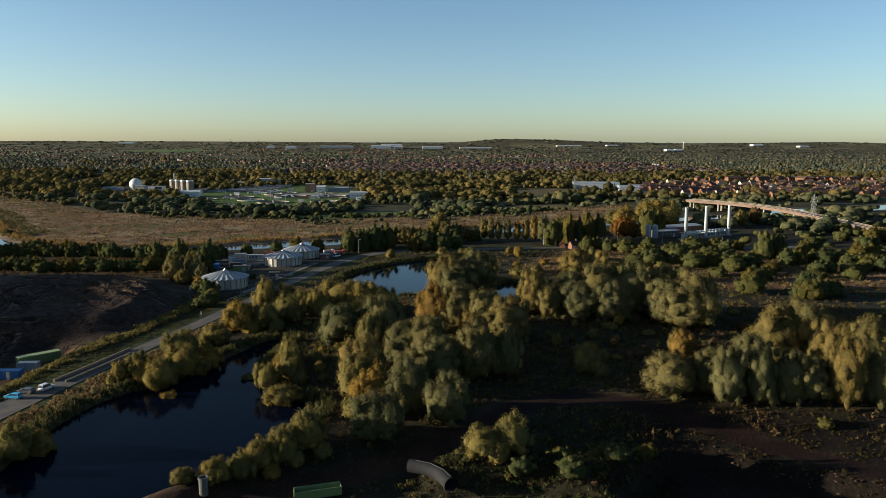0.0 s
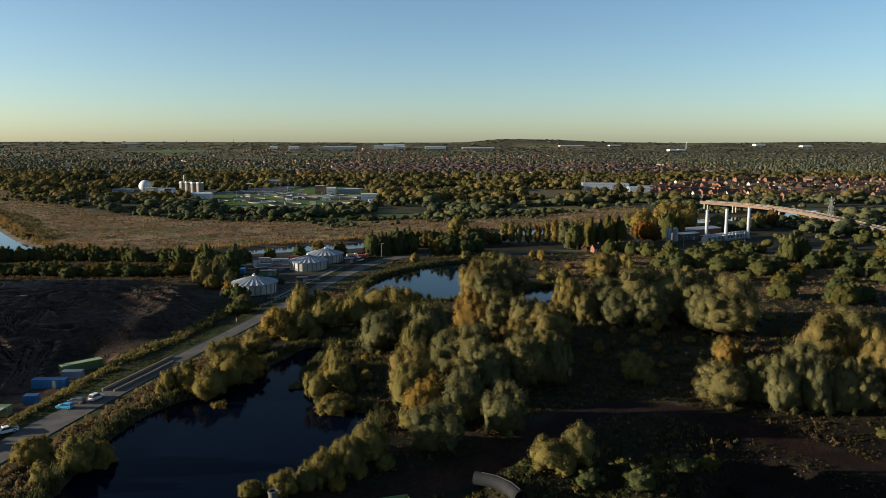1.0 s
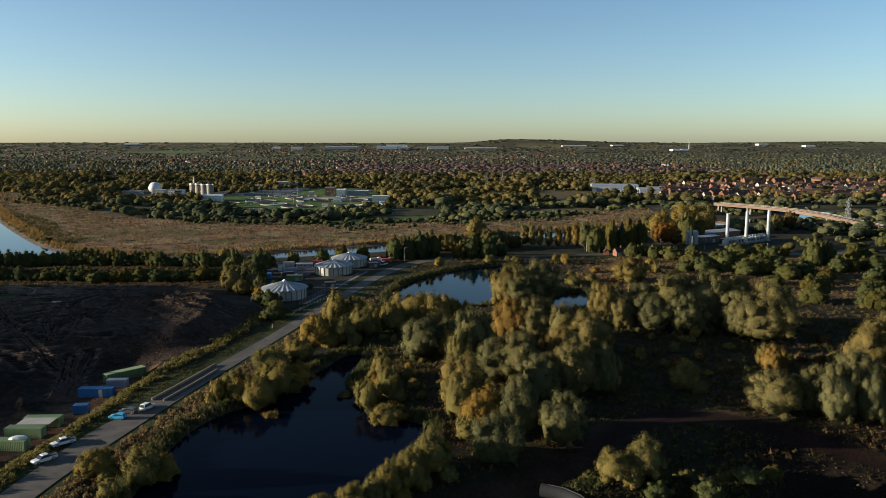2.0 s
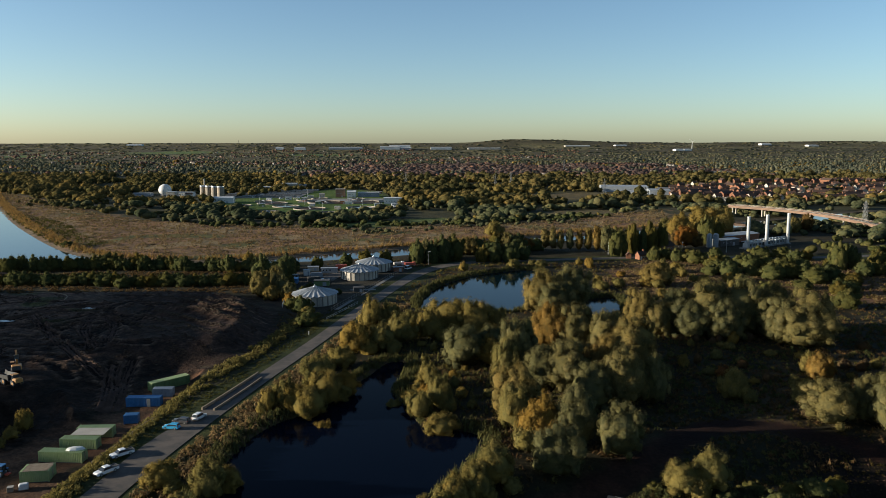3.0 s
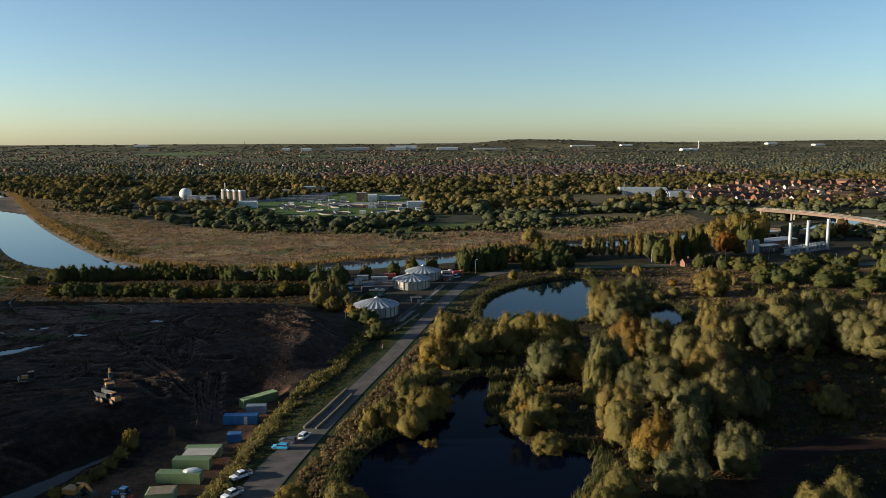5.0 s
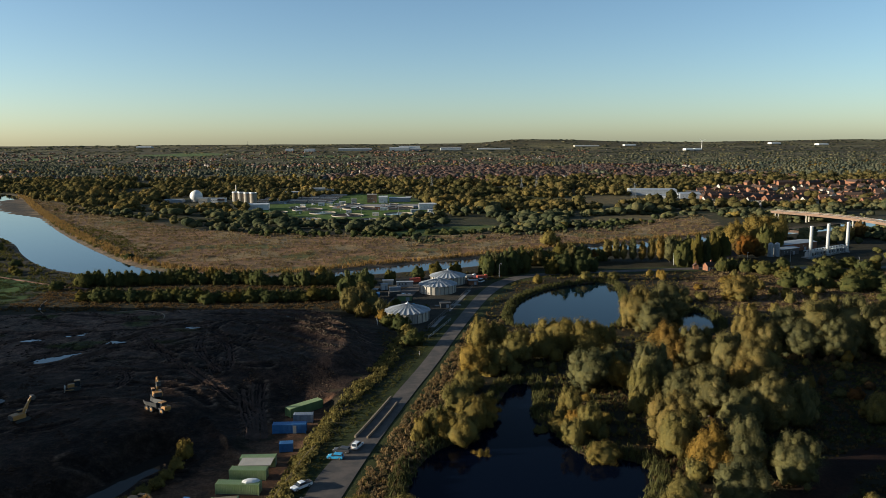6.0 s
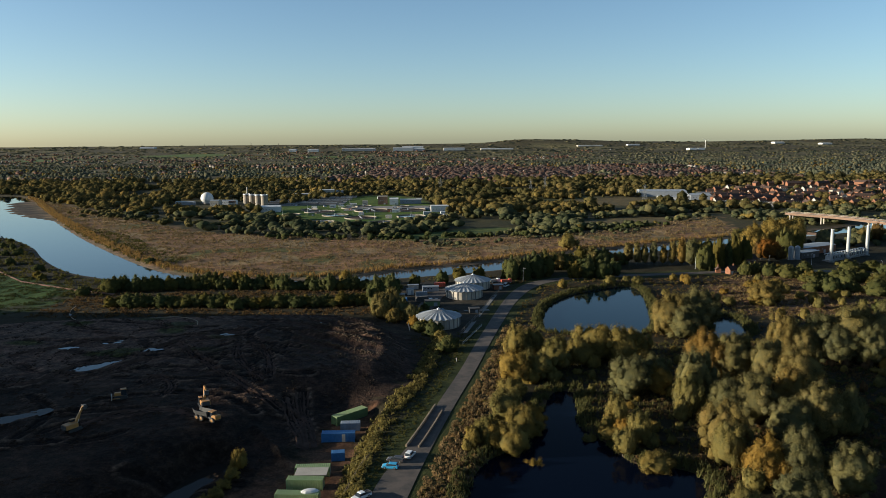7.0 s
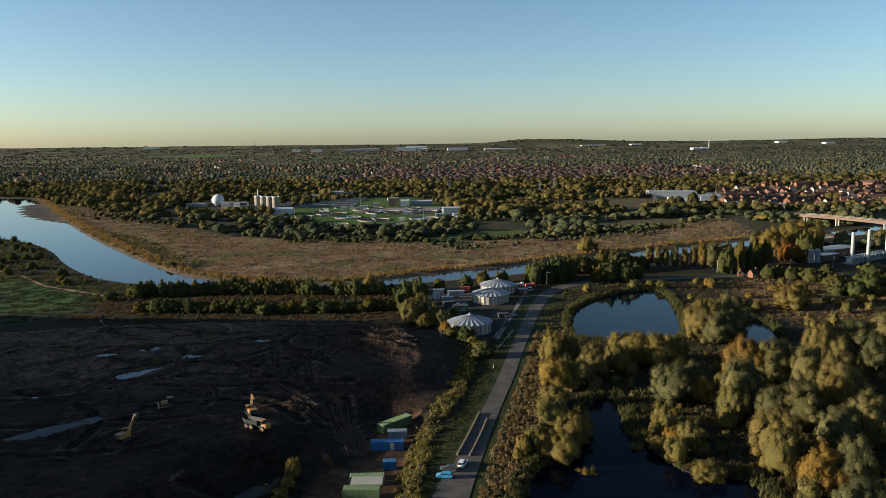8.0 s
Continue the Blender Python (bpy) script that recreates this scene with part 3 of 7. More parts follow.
def cover_colour(x, y, z):
    w = 4 * wave(x, y, 14, 21) + 2 * wave(x, y, 5, 22)
    n = len(x)
    col = np.tile((0.034, 0.030, 0.017), (n, 1))

    def lay(c, k):
        col[:] = col + (np.array(c) - col) * np.clip(k, 0, 1)[:, None]

    def within(poly, soft=3.0):
        return smooth01(-(side(x, y, poly) + w * soft / 3), -soft, soft)

    lay((0.058, 0.056, 0.028), smooth01(y, 600, 800))
    patch = wave(x, y, 420, 31)
    lay((0.11, 0.12, 0.045), smooth01(patch, 0.35, 0.7) * smooth01(y, 900, 1300))
    lay((0.085, 0.075, 0.045), smooth01(y, 1500, 1700))
    lay((0.17, 0.155, 0.085), smooth01(wave(x * 0.25, y, 150, 32), 0.25, 0.5) * smooth01(y, 2300, 2600))
    marsh = within(MARSH, 8)
    lay((0.23, 0.140, 0.084), marsh)
    lay((0.28, 0.21, 0.125), marsh * smooth01(wave(x, y, 70, 33), 0.1, 0.6))
    lay((0.12, 0.118, 0.048), marsh * smooth01(wave(x, y, 95, 34), 0.3, 0.7))
    for q in CLEARINGS:
        lay((0.13, 0.105, 0.055), within(q, 6))
    for q in FAR_FIELDS:
        lay((0.11, 0.16, 0.05), within(q, 6))
    lay((0.16, 0.094, 0.056), within(HEATH, 5) * 0.9)
    lay((0.07, 0.052, 0.03), within(GLADE, 5) * 0.9)
    lay((0.045, 0.088, 0.017), within(FIELD_W, 4) * smooth01(wave(x, y, 60, 35), -0.7, -0.1))
    lay((0.095, 0.125, 0.035), within(MEADOW, 6))
    lay((0.085, 0.14, 0.028), within(LAWN, 6))
    earth = within(EARTH, 3)
    lay((0.030, 0.0195, 0.0150), earth)
    lay((0.053, 0.034, 0.027), earth * smooth01(y, 225, 262) * (0.55 + 0.45 * smooth01(wave(x, y, 34, 36), -0.3, 0.5)))
    lay((0.120, 0.080, 0.066), earth * smooth01(y, 232, 262) * smooth01(x, -170, -215) * 0.9)
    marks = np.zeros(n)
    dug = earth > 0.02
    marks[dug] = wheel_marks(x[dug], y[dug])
    # wet mud in the grooves; rut shade and lit crests are coloured in too
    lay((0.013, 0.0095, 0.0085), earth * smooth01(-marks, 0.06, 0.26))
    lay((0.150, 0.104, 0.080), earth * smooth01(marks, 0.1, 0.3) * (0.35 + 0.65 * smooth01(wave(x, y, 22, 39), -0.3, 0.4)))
    lay((0.060, 0.062, 0.024), earth * smooth01(y, 250, 275) * smooth01(wave(x * 0.5, y, 26, 38), 0.45, 0.8) * smooth01(x, -175, -200))
    lay((0.14, 0.077, 0.05), within(YARD, 3))
    # pit floor, with its shade put into the soil colour
    lay((0.017, 0.013, 0.010), within(PIT, 3))
    lay((0.060, 0.054, 0.046), within(TANK_YARD, 2))
    track = smooth01(-off_line(x, y, TRACK) + w * 0.25, -5.5, -3.0)
    lay((0.050, 0.026, 0.018), track)
    # shade painted over the track's eastern part and the ground beside it
    lay((0.020, 0.0095, 0.007), track * smooth01(x, -5, 25))
    lay((0.015, 0.011, 0.008), smooth01(x, 35, 50) * smooth01(y, 182, 170) * (1 - smooth01(-off_line(x, y, TRACK), -6, -3)) * smooth01(x, 400, 300))
    # grass verges beside the road
    mid = off_line(x, y, (ROAD_L + ROAD_R) / 2)
    lay((0.042, 0.052, 0.018), smooth01(-mid + w * 0.3, -13, -7) * (1 - within(TANK_YARD, 2)))
    river = side(x, y, RIVER)
    lay((0.15, 0.12, 0.095), smooth01(-river, -7, -1))
    lay((0.052, 0.046, 0.044), smooth01(-side(x, y, MUD_BAR), -8, 0))
    lay((0.10, 0.07, 0.045), smooth01(-np.minimum(side(x, y, POND_NEAR), side(x, y, POND_FAR)), -3, 0))
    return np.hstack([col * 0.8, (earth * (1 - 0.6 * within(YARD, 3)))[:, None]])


def ground():
    nx, ny = len(gx), len(gy)
    i = (np.arange(ny - 1)[:, None] * nx + np.arange(nx - 1)[None]).ravel()
    me = arrays_mesh("ground", np.stack([GX.ravel(), GY.ravel(), GZ], 1), np.stack([i, i + 1, i + nx + 1, i + nx], 1), "ground", True)
    att = me.attributes.new("cover", "FLOAT_COLOR", "POINT")
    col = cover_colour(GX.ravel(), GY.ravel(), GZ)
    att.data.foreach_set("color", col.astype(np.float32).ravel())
    return tagged(new("ground", me), "rough autumn land of scrub, marsh and dug soil", "ground", kind="structure")


ground()


def flat_sheet(name, outline, z, mat, label):
    bm = bmesh.new()
    f = bm.faces.new([bm.verts.new((x, y, z)) for x, y in outline])
    bmesh.ops.triangulate(bm, faces=[f])
    me = bpy.data.meshes.new(name)
    bm.to_mesh(me)
    bm.free()
    me.materials.append(M[mat])
    ob = new(name, me)
    return tagged(ob, label, "water", kind="structure")


def grown(outline, d):
    p = np.asarray(outline, float)
    t = np.roll(p, -1, 0) - np.roll(p, 1, 0)
    t /= np.linalg.norm(t, axis=1)[:, None] + 1e-9
    area = np.sum(p[:, 0] * np.roll(p[:, 1], -1) - np.roll(p[:, 0], -1) * p[:, 1])
    nrm = np.stack([t[:, 1], -t[:, 0]], 1) * (1 if area > 0 else -1)
    return p + nrm * d


flat_sheet("water_pond_near", grown(POND_NEAR, 2.5), WATER, "pond", "still dark pond water between scrub banks")
flat_sheet("water_pond_far", grown(POND_FAR, 2.5), WATER, "pond_blue", "still blue pond water beside the bending road")
flat_sheet("water_pond_side", grown(POND_SIDE, 1.5), WATER, "pond_blue", "small dark pond among willows")
flat_sheet("water_yard_pool", grown(POND_YARD, 2.0), -3.3, "mud", "shallow muddy pool beside the container yard")
for pool in PUDDLES:
    lo = float(np.percentile(land_height(pool[:, 0], pool[:, 1]), 45))
    flat_sheet("water_puddle", grown(pool, 1.0), lo + 0.12, "water" if pool[:, 1].mean() > 230 else "mud", "shallow puddle in the rutted soil")
flat_sheet("water_river", grown(RIVER, 4.0), WATER - 0.02, "water", "calm tidal river with muddy banks")


def strip(name, left, right, z, mat, label, category):
    n = len(left)
    pts = [(x, y, z) for x, y in left] + [(x, y, z) for x, y in right]
    pts += [(x, y, z - 0.35) for x, y, _ in pts]
    f = []
    for i in range(n - 1):
        f += [(i, n + i, n + i + 1, i + 1), (2 * n + i, i, i + 1, 2 * n + i + 1), (n + i, 3 * n + i, 3 * n + i + 1, n + i + 1)]
    return tagged(part(name, Geo().add(pts, f), mat), label, category, kind="structure")


strip("road", ROAD_L, ROAD_R, 0.1, "asphalt", "worn grey-brown asphalt lane bending past the ponds", "road")

# ---- trees and growth ----
ICO_V = np.array([(math.cos(a) * math.cos(b), math.sin(a) * math.cos(b), math.sin(b)) for b, s in ((0.464, 0), (-0.464, 0.628)) for a in
                  [s + i * 1.2566 for i in range(5)]] + [(0, 0, 1), (0, 0, -1)])
ICO_F = np.array([(i, (i + 1) % 5, 10) for i in range(5)] + [(5 + (i + 1) % 5, 5 + i, 11) for i in range(5)]
                 + [(i, 5 + i, (i + 1) % 5) for i in range(5)] + [((i + 1) % 5, 5 + i, 5 + (i + 1) % 5) for i in range(5)])


def finer(v, f):
    """Each triangle into four, on the unit ball."""
    v, out, mid = [tuple(p) for p in v], [], {}

    def m(a, b):
        k = (min(a, b), max(a, b))
        if k not in mid:
            p = np.array(v[a]) + np.array(v[b])
            v.append(tuple(p / np.linalg.norm(p)))
            mid[k] = len(v) - 1
        return mid[k]

    for a, b, c in f:
        x, y, z = m(a, b), m(b, c), m(c, a)
        out += [(a, x, z), (x, b, y), (z, y, c), (x, y, z)]
    return np.array(v), np.array(out)


BALL_V, BALL_F = finer(ICO_V, ICO_F)


def leaf_quads(rs, p, n, length, width, lift=0.5):
    """Pointed leaf sprays at p, facing about n, their tips lifted."""
    k = len(p)
    n = n + rs.normal(0, 0.36, (k, 3))
    n /= np.linalg.norm(n, axis=1)[:, None]
    a = np.cross(n, rs.normal(0, 1, (k, 3)) + np.array((0, 0, 0.01)))
    a = np.cross(n, np.cross(a / (np.linalg.norm(a, axis=1)[:, None] + 1e-9) * (1 - lift) + np.array((0, 0, lift)), n))
    a /= np.linalg.norm(a, axis=1)[:, None] + 1e-9
    b = np.cross(n, a)
    L, W = (length * rs.uniform(0.6, 1.4, k))[:, None], (width * rs.uniform(0.6, 1.4, k))[:, None]
    v = np.stack([p - a * L * 0.4 + b * W * 0.55, p - a * L * 0.4 - b * W * 0.55, p + a * L * 0.6 + n * L * 0.15], 1).reshape(-1, 3)
    return v, np.arange(k * 3).reshape(-1, 3)


def crown_shape(rs, w, h, z0, lobes, ratio, stretch, leaves, length, width, core=0.74):
    """A rounded crown between the heights z0 and h: plumes all over an uneven body; returns points, triangles, normals and the plumes."""
    axes, mid = np.array((w / 2, w / 2, (h - z0) / 2)), np.array((0, 0, (h + z0) / 2))
    ph = rs.uniform(0, 6.283, 4)

    def swell(d):
        return 1 + 0.13 * np.sin(d[:, 0] * 3 + ph[0]) * np.sin(d[:, 1] * 3 + ph[1]) + 0.09 * np.sin(d[:, 2] * 4 + d[:, 0] * 3 + ph[2])

    blobs = []
    for i in range(lobes):
        u = 1 - 1.62 * (i + 0.5) / lobes
        ang = i * 2.39996 + rs.uniform(-0.5, 0.5)
        d = np.array((math.cos(ang) * math.sqrt(1 - u * u), math.sin(ang) * math.sqrt(1 - u * u), u))
        r = w * ratio * rs.uniform(0.75, 1.3)
        c = mid + d * np.maximum(axes - r * 0.75, 0.2) * swell(d[None])[0] * rs.uniform(0.74, 1.2)
        blobs.append((c, r, stretch * rs.uniform(0.85, 1.2)))
    # body
    body = mid + BALL_V * axes * (0.8 * swell(BALL_V) * rs.uniform(0.92, 1.04, len(BALL_V)))[:, None]
    vs, fs, ns, n = [body], [BALL_F], [BALL_V], len(BALL_V)
    share = np.array([b[1] ** 2 for b in blobs])
    share = share / share.sum()
    for (c, r, st), q in zip(blobs, share):
        k = max(6, int(leaves * q))
        d = rs.normal(0, 1, (k, 3))
        d[:, 2] += 0.35
        d /= np.linalg.norm(d, axis=1)[:, None]
        p = c + d * rs.uniform(0.62, 1.16, (k, 1)) * np.array((r, r, r * st))
        keep = (((p - mid) / axes) ** 2).sum(1) > 0.5
        p, d = p[keep], d[keep]
        out = (p - mid) / axes ** 2
        out /= np.linalg.norm(out, axis=1)[:, None]
        v, f = leaf_quads(rs, p, d + out * 0.5, length, width)
        vs.append(v), fs.append(f + n), ns.append(np.repeat(d * 0.62 + out * 0.5 + rs.normal(0, 0.25, d.shape), 3, 0))
        n += len(v)
        cv = c + ICO_V * np.array((r, r, r * st)) * core * rs.uniform(0.8, 1.1, (12, 1))
        vs.append(cv), fs.append(ICO_F + n), ns.append(ICO_V * 0.6 + ((c - mid) / axes)[None] * 0.4)
        n += 12
    ns = np.vstack(ns) + np.array((0, 0, 0.12))
    return np.vstack(vs), np.vstack(fs), ns / np.linalg.norm(ns, axis=1)[:, None], blobs


def make_tree(kind, mat, seed, h, w, z0, lobes, ratio, stretch, leaves, length, width, label, category, stems=1):
    rs = np.random.RandomState(seed)
    tree = thing(kind, label, category)
    v, f, normals, blobs = crown_shape(rs, w, h, z0, lobes, ratio, stretch, leaves, length, width)
    me = arrays_mesh("crown", v, f, mat, True)
    me.normals_split_custom_set_from_vertices(normals.tolist())
    crown = new("crown", me)
    crown.parent = tree
    g = Geo()
    for s in range(stems):
        bx, by = (0, 0) if stems == 1 else (rs.uniform(-0.12, 0.12) * w, rs.uniform(-0.12, 0.12) * w)
        r = h * 0.018 * (1.3 if stems == 1 else 0.8)
        tip = (bx * 1.8, by * 1.8, h * 0.72)
        g.tube([(bx, by, -0.4), (bx * 1.1, by * 1.1, h * 0.2), (bx * 1.4 + 0.1, by * 1.4, h * 0.45), tip], [r * 1.25, r, r * 0.65, r * 0.25], 5)
    for c, r, st in blobs[:: max(1, len(blobs) // 5)]:
        a = (c[0] * 0.15, c[1] * 0.15, max(0.4, c[2] * 0.45))
        g.rod(a, tuple(c), h * 0.009, 4, h * 0.003)
    part("trunk", g, "bark", tree)
    return tree


def planted(proto, rows, dims, rs, sink=0.1):
    """Put the prototypes on the rows (x, y, height, width), taking turns."""
    zs = land_height([r[0] for r in rows], [r[1] for r in rows])
    for i, ((x, y, h, w), z) in enumerate(zip(rows, zs)):
        k = int(rs.randint(len(proto)))
        ph, pw = dims[k]
        if not proto[k].get("placed"):
            ob = proto[k]
            ob["placed"] = 1
        else:
            ob = copy_thing(proto[k], Matrix())
        ob.matrix_basis = pose(x, y, float(z) - sink, 0, 0, rs.uniform(0, 360)) @ Matrix.Diagonal((w / pw, w / pw, h / ph, 1))


def paired(rows):
    """Two bushes side by side for one that is too wide."""
    out = []
    for x, y, h, w in rows:
        out += [(x, y, h, w)] if w < 14.5 else [(x - w * 0.22, y - w * 0.08, h, w * 0.62), (x + w * 0.24, y + w * 0.1, h * 0.88, w * 0.58)]
    return out


def scattered(name, templates, pos, size, rs, mat, label, category, stretch=None, turn=6.283, smooth=False):
    """Many small copies of a few templates, joined into one mesh that nobody could count."""
    pick = rs.randint(0, len(templates), len(pos))
    ang = rs.uniform(0, turn, len(pos))
    tall = np.ones(len(pos)) if stretch is None else stretch
    vs, fs, n = [], [], 0
    for k, (v, f) in enumerate(templates):
        m = pick == k
        if not m.any():
            continue
        c, s = np.cos(ang[m])[:, None], np.sin(ang[m])[:, None]
        x = v[None, :, 0] * c - v[None, :, 1] * s
        y = v[None, :, 0] * s + v[None, :, 1] * c
        z = np.repeat(v[None, :, 2], m.sum(), 0) * tall[m][:, None]
        pts = np.stack([x, y, z], 2) * size[m][:, None, None] + pos[m][:, None, :]
        cnt = m.sum()
        vs.append(pts.reshape(-1, 3))
        fs.append((f[None] + (np.arange(cnt) * len(v))[:, None, None] + n).reshape(-1, 3))
        n += cnt * len(v)
    ob = new(name, arrays_mesh(name, np.vstack(vs), np.vstack(fs), mat, smooth))
    return tagged(ob, label, category, kind="stuff")


def on_land(x, y, sink=0.05):
    return np.stack([x, y, land_height(x, y) - sink], 1)


RS = np.random.RandomState(11)
WILLOWS_A = [(-33.7, 239.3, 12.2, 12.4), (-24.9, 244.9, 11, 10), (-17.7, 224.6, 18.4, 10.8), (-3, 258.9, 16, 12.5), (6.2, 255.1, 16, 11.4), (14.7, 248.3, 15.6, 11.1), (21.8, 239.2, 15, 12.4), (-5, 212.3, 15.6, 12.5), (0, 198.3, 12.7, 10.3), (9, 200.9, 15.6, 12.6), (17.9, 201.9, 13.7, 7.5), (-20.9, 190.4, 14.4, 11.2), (-8.6, 174, 14, 9.6), (0.8, 169.1, 11.6, 9.3), (-14.9, 160.5, 11.1, 10), (-12, 214, 13.6, 9.5), (9.1, 219, 15.6, 9.7), (0.3, 314.6, 17.5, 12.9), (14.3, 319.7, 18.7, 16.6), (5.8, 308.7, 13.9, 13.8), (68.6, 376.5, 11.6, 14.1), (34.2, 281.1, 16, 9.4), (48.6, 282.1, 16.9, 13.6), (59.9, 278.5, 19.8, 15.5)]
WILLOWS_B = [(71.1, 277.9, 20.9, 13.4), (81.4, 266.1, 16, 12.8), (87.9, 259.7, 14.8, 16.3), (40.4, 277.2, 11.9, 10.3), (51.7, 273.7, 13.9, 12.2), (62.7, 269.7, 14.7, 12), (77.5, 277.1, 13, 10.3), (80.8, 190.1, 16.7, 11.4), (96.1, 210, 19.1, 12.6), (110.5, 221.5, 17.5, 13.2), (107.9, 199.5, 16.7, 10.5), (114.6, 194.8, 20.1, 10.2), (101.5, 181.1, 17.5, 8.2), (94, 183.2, 12.5, 8.2), (72.4, 182.9, 14, 8.2), (59.4, 187.7, 11.6, 11.2), (72.8, 219.6, 9.1, 7.4), (70.4, 189.3, 12.2, 8.5), (81, 183, 14, 8.2), (88.2, 182.7, 13.3, 6.9), (110, 181.2, 14.6, 8.2), (90.2, 263.1, 19.5, 13.8), (85.3, 280.3, 19.6, 12.6)]
GOLDEN_A = [(-17, 174, 11.2, 9.6), (-22.4, 184, 11.8, 8.2), (-38, 278.4, 13, 14.5), (-29.3, 273.8, 13.3, 12.2), (-22.1, 276.8, 11.3, 8.3), (-45.4, 269.2, 10.6, 9), (-29.6, 155.6, 8.9, 6.9), (-33.6, 151.4, 7.5, 5.6), (-38.6, 147.7, 5.5, 5.5), (-25.4, 238.4, 8.5, 8.9), (-21.3, 218.7, 13.9, 8.1), (-37.9, 147, 6.1, 6.5), (-33.5, 149.5, 7.4, 5.6), (-29.1, 155.3, 6.4, 6.9), (-44.7, 139.3, 5.2, 5.2), (-51, 137.8, 2.9, 4.1), (-40.8, 142.9, 5.4, 5.3), (41.3, 205, 8.4, 7.6), (63.4, 205.4, 4.6, 9.1), (74.6, 227.9, 6.9, 6.8), (14.6, 147.9, 8.6, 7), (8.2, 146.7, 6.8, 7), (-44.9, 212.3, 8.5, 6.3), (-41.7, 197.3, 8.7, 6.6)]
GOLDEN_B = [(-46.9, 191.8, 7.4, 5.7), (-41.2, 183.2, 5.1, 8.1), (-48.9, 201.6, 3.2, 6), (-54.5, 203.4, 2.5, 4.5), (-45, 203.4, 4.9, 4.5), (-68, 281.3, 12.1, 9.4), (-56.2, 263.6, 9.9, 10.8), (-71, 253.8, 10, 11.3), (-73.7, 235.4, 6.5, 8.7), (-77.1, 214.1, 10.2, 9.5), (-76.8, 195, 8.2, 8.7), (-81.8, 197.6, 7.1, 7.3), (-69.7, 213.7, 6.8, 7.9), (-62.1, 254.8, 9, 9.5), (-52.8, 276.9, 8.7, 8.3), (-61.8, 285.3, 10, 8.5), (-73.4, 204.2, 9.8, 7.6), (-83.9, 198.1, 8, 5.9), (-71.8, 187.3, 5.3, 5.6), (-89.1, 148, 7.9, 6.6), (-86.2, 151.9, 6.2, 5.7), (-99.8, 150.7, 5.6, 6.7), (-87.8, 195.5, 6.3, 4.4), (-70.8, 208.2, 5, 7.8)]
GOLDEN_C = [(-92.4, 140, 4.1, 4.2), (163.8, 585.8, 20, 22), (176.6, 584.4, 21.3, 19.8), (140.3, 570.9, 17.4, 17.2), (135.8, 585.3, 13.4, 13.2), (-2.3, 569.3, 11.4, 12.9), (-155, 433.5, 8.1, 7.2), (-174.2, 427.6, 6.4, 7.1)]
DARK_BUSHES_A = [(-101, 314, 7.2, 9), (-94.5, 292, 6, 10), (-107, 322, 5, 7), (92.2, 457.1, 8.7, 15.4), (111, 446, 7.9, 13.4), (122.3, 436.6, 6.7, 16.3), (141.1, 428.4, 8.2, 22.3), (156, 419.7, 8, 24.9), (112.9, 448.2, 7.6, 13.5), (136.5, 432.3, 8.3, 19.5), (139.1, 394, 9.1, 23.6), (156.7, 385.6, 8.9, 23.1), (188.2, 423, 16.2, 19), (216.3, 434.5, 10, 19.6), (213.6, 404.5, 9.3, 21.2), (237.8, 414.8, 11.1, 21.7), (178.5, 455.7, 7, 17.1), (191.8, 403.1, 9.3, 18.1), (211.2, 376.9, 5.8, 17), (293.3, 499.6, 11.4, 22.5), (150.7, 352.1, 6.8, 15.8), (172.6, 467, 7.2, 14.1), (129.6, 464.9, 7.1, 10.5)]
DARK_BUSHES_B = [(182.9, 359.7, 4.2, 13.5), (227.8, 385.1, 8.9, 14.5), (158.3, 466.6, 7.2, 14.1), (-52.5, 443.7, 14.7, 16.7), (-41.1, 451.4, 15.7, 13.6), (-33.4, 456.7, 15.9, 13.7), (-10.4, 450.1, 13.9, 13.5), (-0.2, 449.7, 12.2, 13.5), (-17.2, 449.5, 10.5, 10.2), (8.8, 457.8, 10.6, 10.3), (70.8, 475.6, 16.5, 14.3), (85.5, 485.5, 20.5, 14.6), (100.7, 496.6, 20.9, 18.6), (-124.8, 390.7, 13.7, 11.8), (-129.4, 364.9, 17.2, 11), (150.4, 530, 20.2, 19.9)]
POPLARS_A = [(32.2, 496.6, 15.3, 5.3), (37, 496.4, 13.4, 5.3), (43.3, 496.1, 14.6, 5.2), (49.7, 495.8, 13.4, 5.2), (55.6, 495.5, 14.9, 5.2), (61.2, 493.2, 16.7, 6), (66, 488.8, 17.3, 7.4), (28.3, 504, 13.2, 6.9)]
RUSTY_A = [(124.1, 505.9, 15.5, 15.2), (129.7, 505.1, 11.6, 13.3), (120.5, 509.9, 12.9, 11.5)]
WILLOW_DIM = [(14, 11), (14, 12), (15, 10), (12, 11)]
WILLOW = [make_tree("willow_tree", "willow", 100 + i, h, w, -h * 0.14, 44, 0.125, 1.5, 9500, 0.42, 0.15, "grey-green willow with upright feathery billows, turning yellow", "tree",
                    3) for i, (h, w) in enumerate(WILLOW_DIM)]
GOLD_DIM = [(8, 8), (9, 8), (7, 8)]
GOLD = [make_tree("willow_shrub", "gold", 200 + i, h, w, -h * 0.08, 28, 0.14, 1.4, 5200, 0.38, 0.15, "golden-olive autumn shrub on the damp scrub ground", "shrub", 4)
        for i, (h, w) in enumerate(GOLD_DIM)]
DARK_DIM = [(9, 14), (9, 12), (11, 12)]
DARK = [make_tree("round_bush", "dark", 300 + i, h, w, -h * 0.3, 20, 0.155, 1.0, 1050, 0.62, 0.3, "dark green rounded thicket bush in low sun", "bush", 3)
        for i, (h, w) in enumerate(DARK_DIM)]
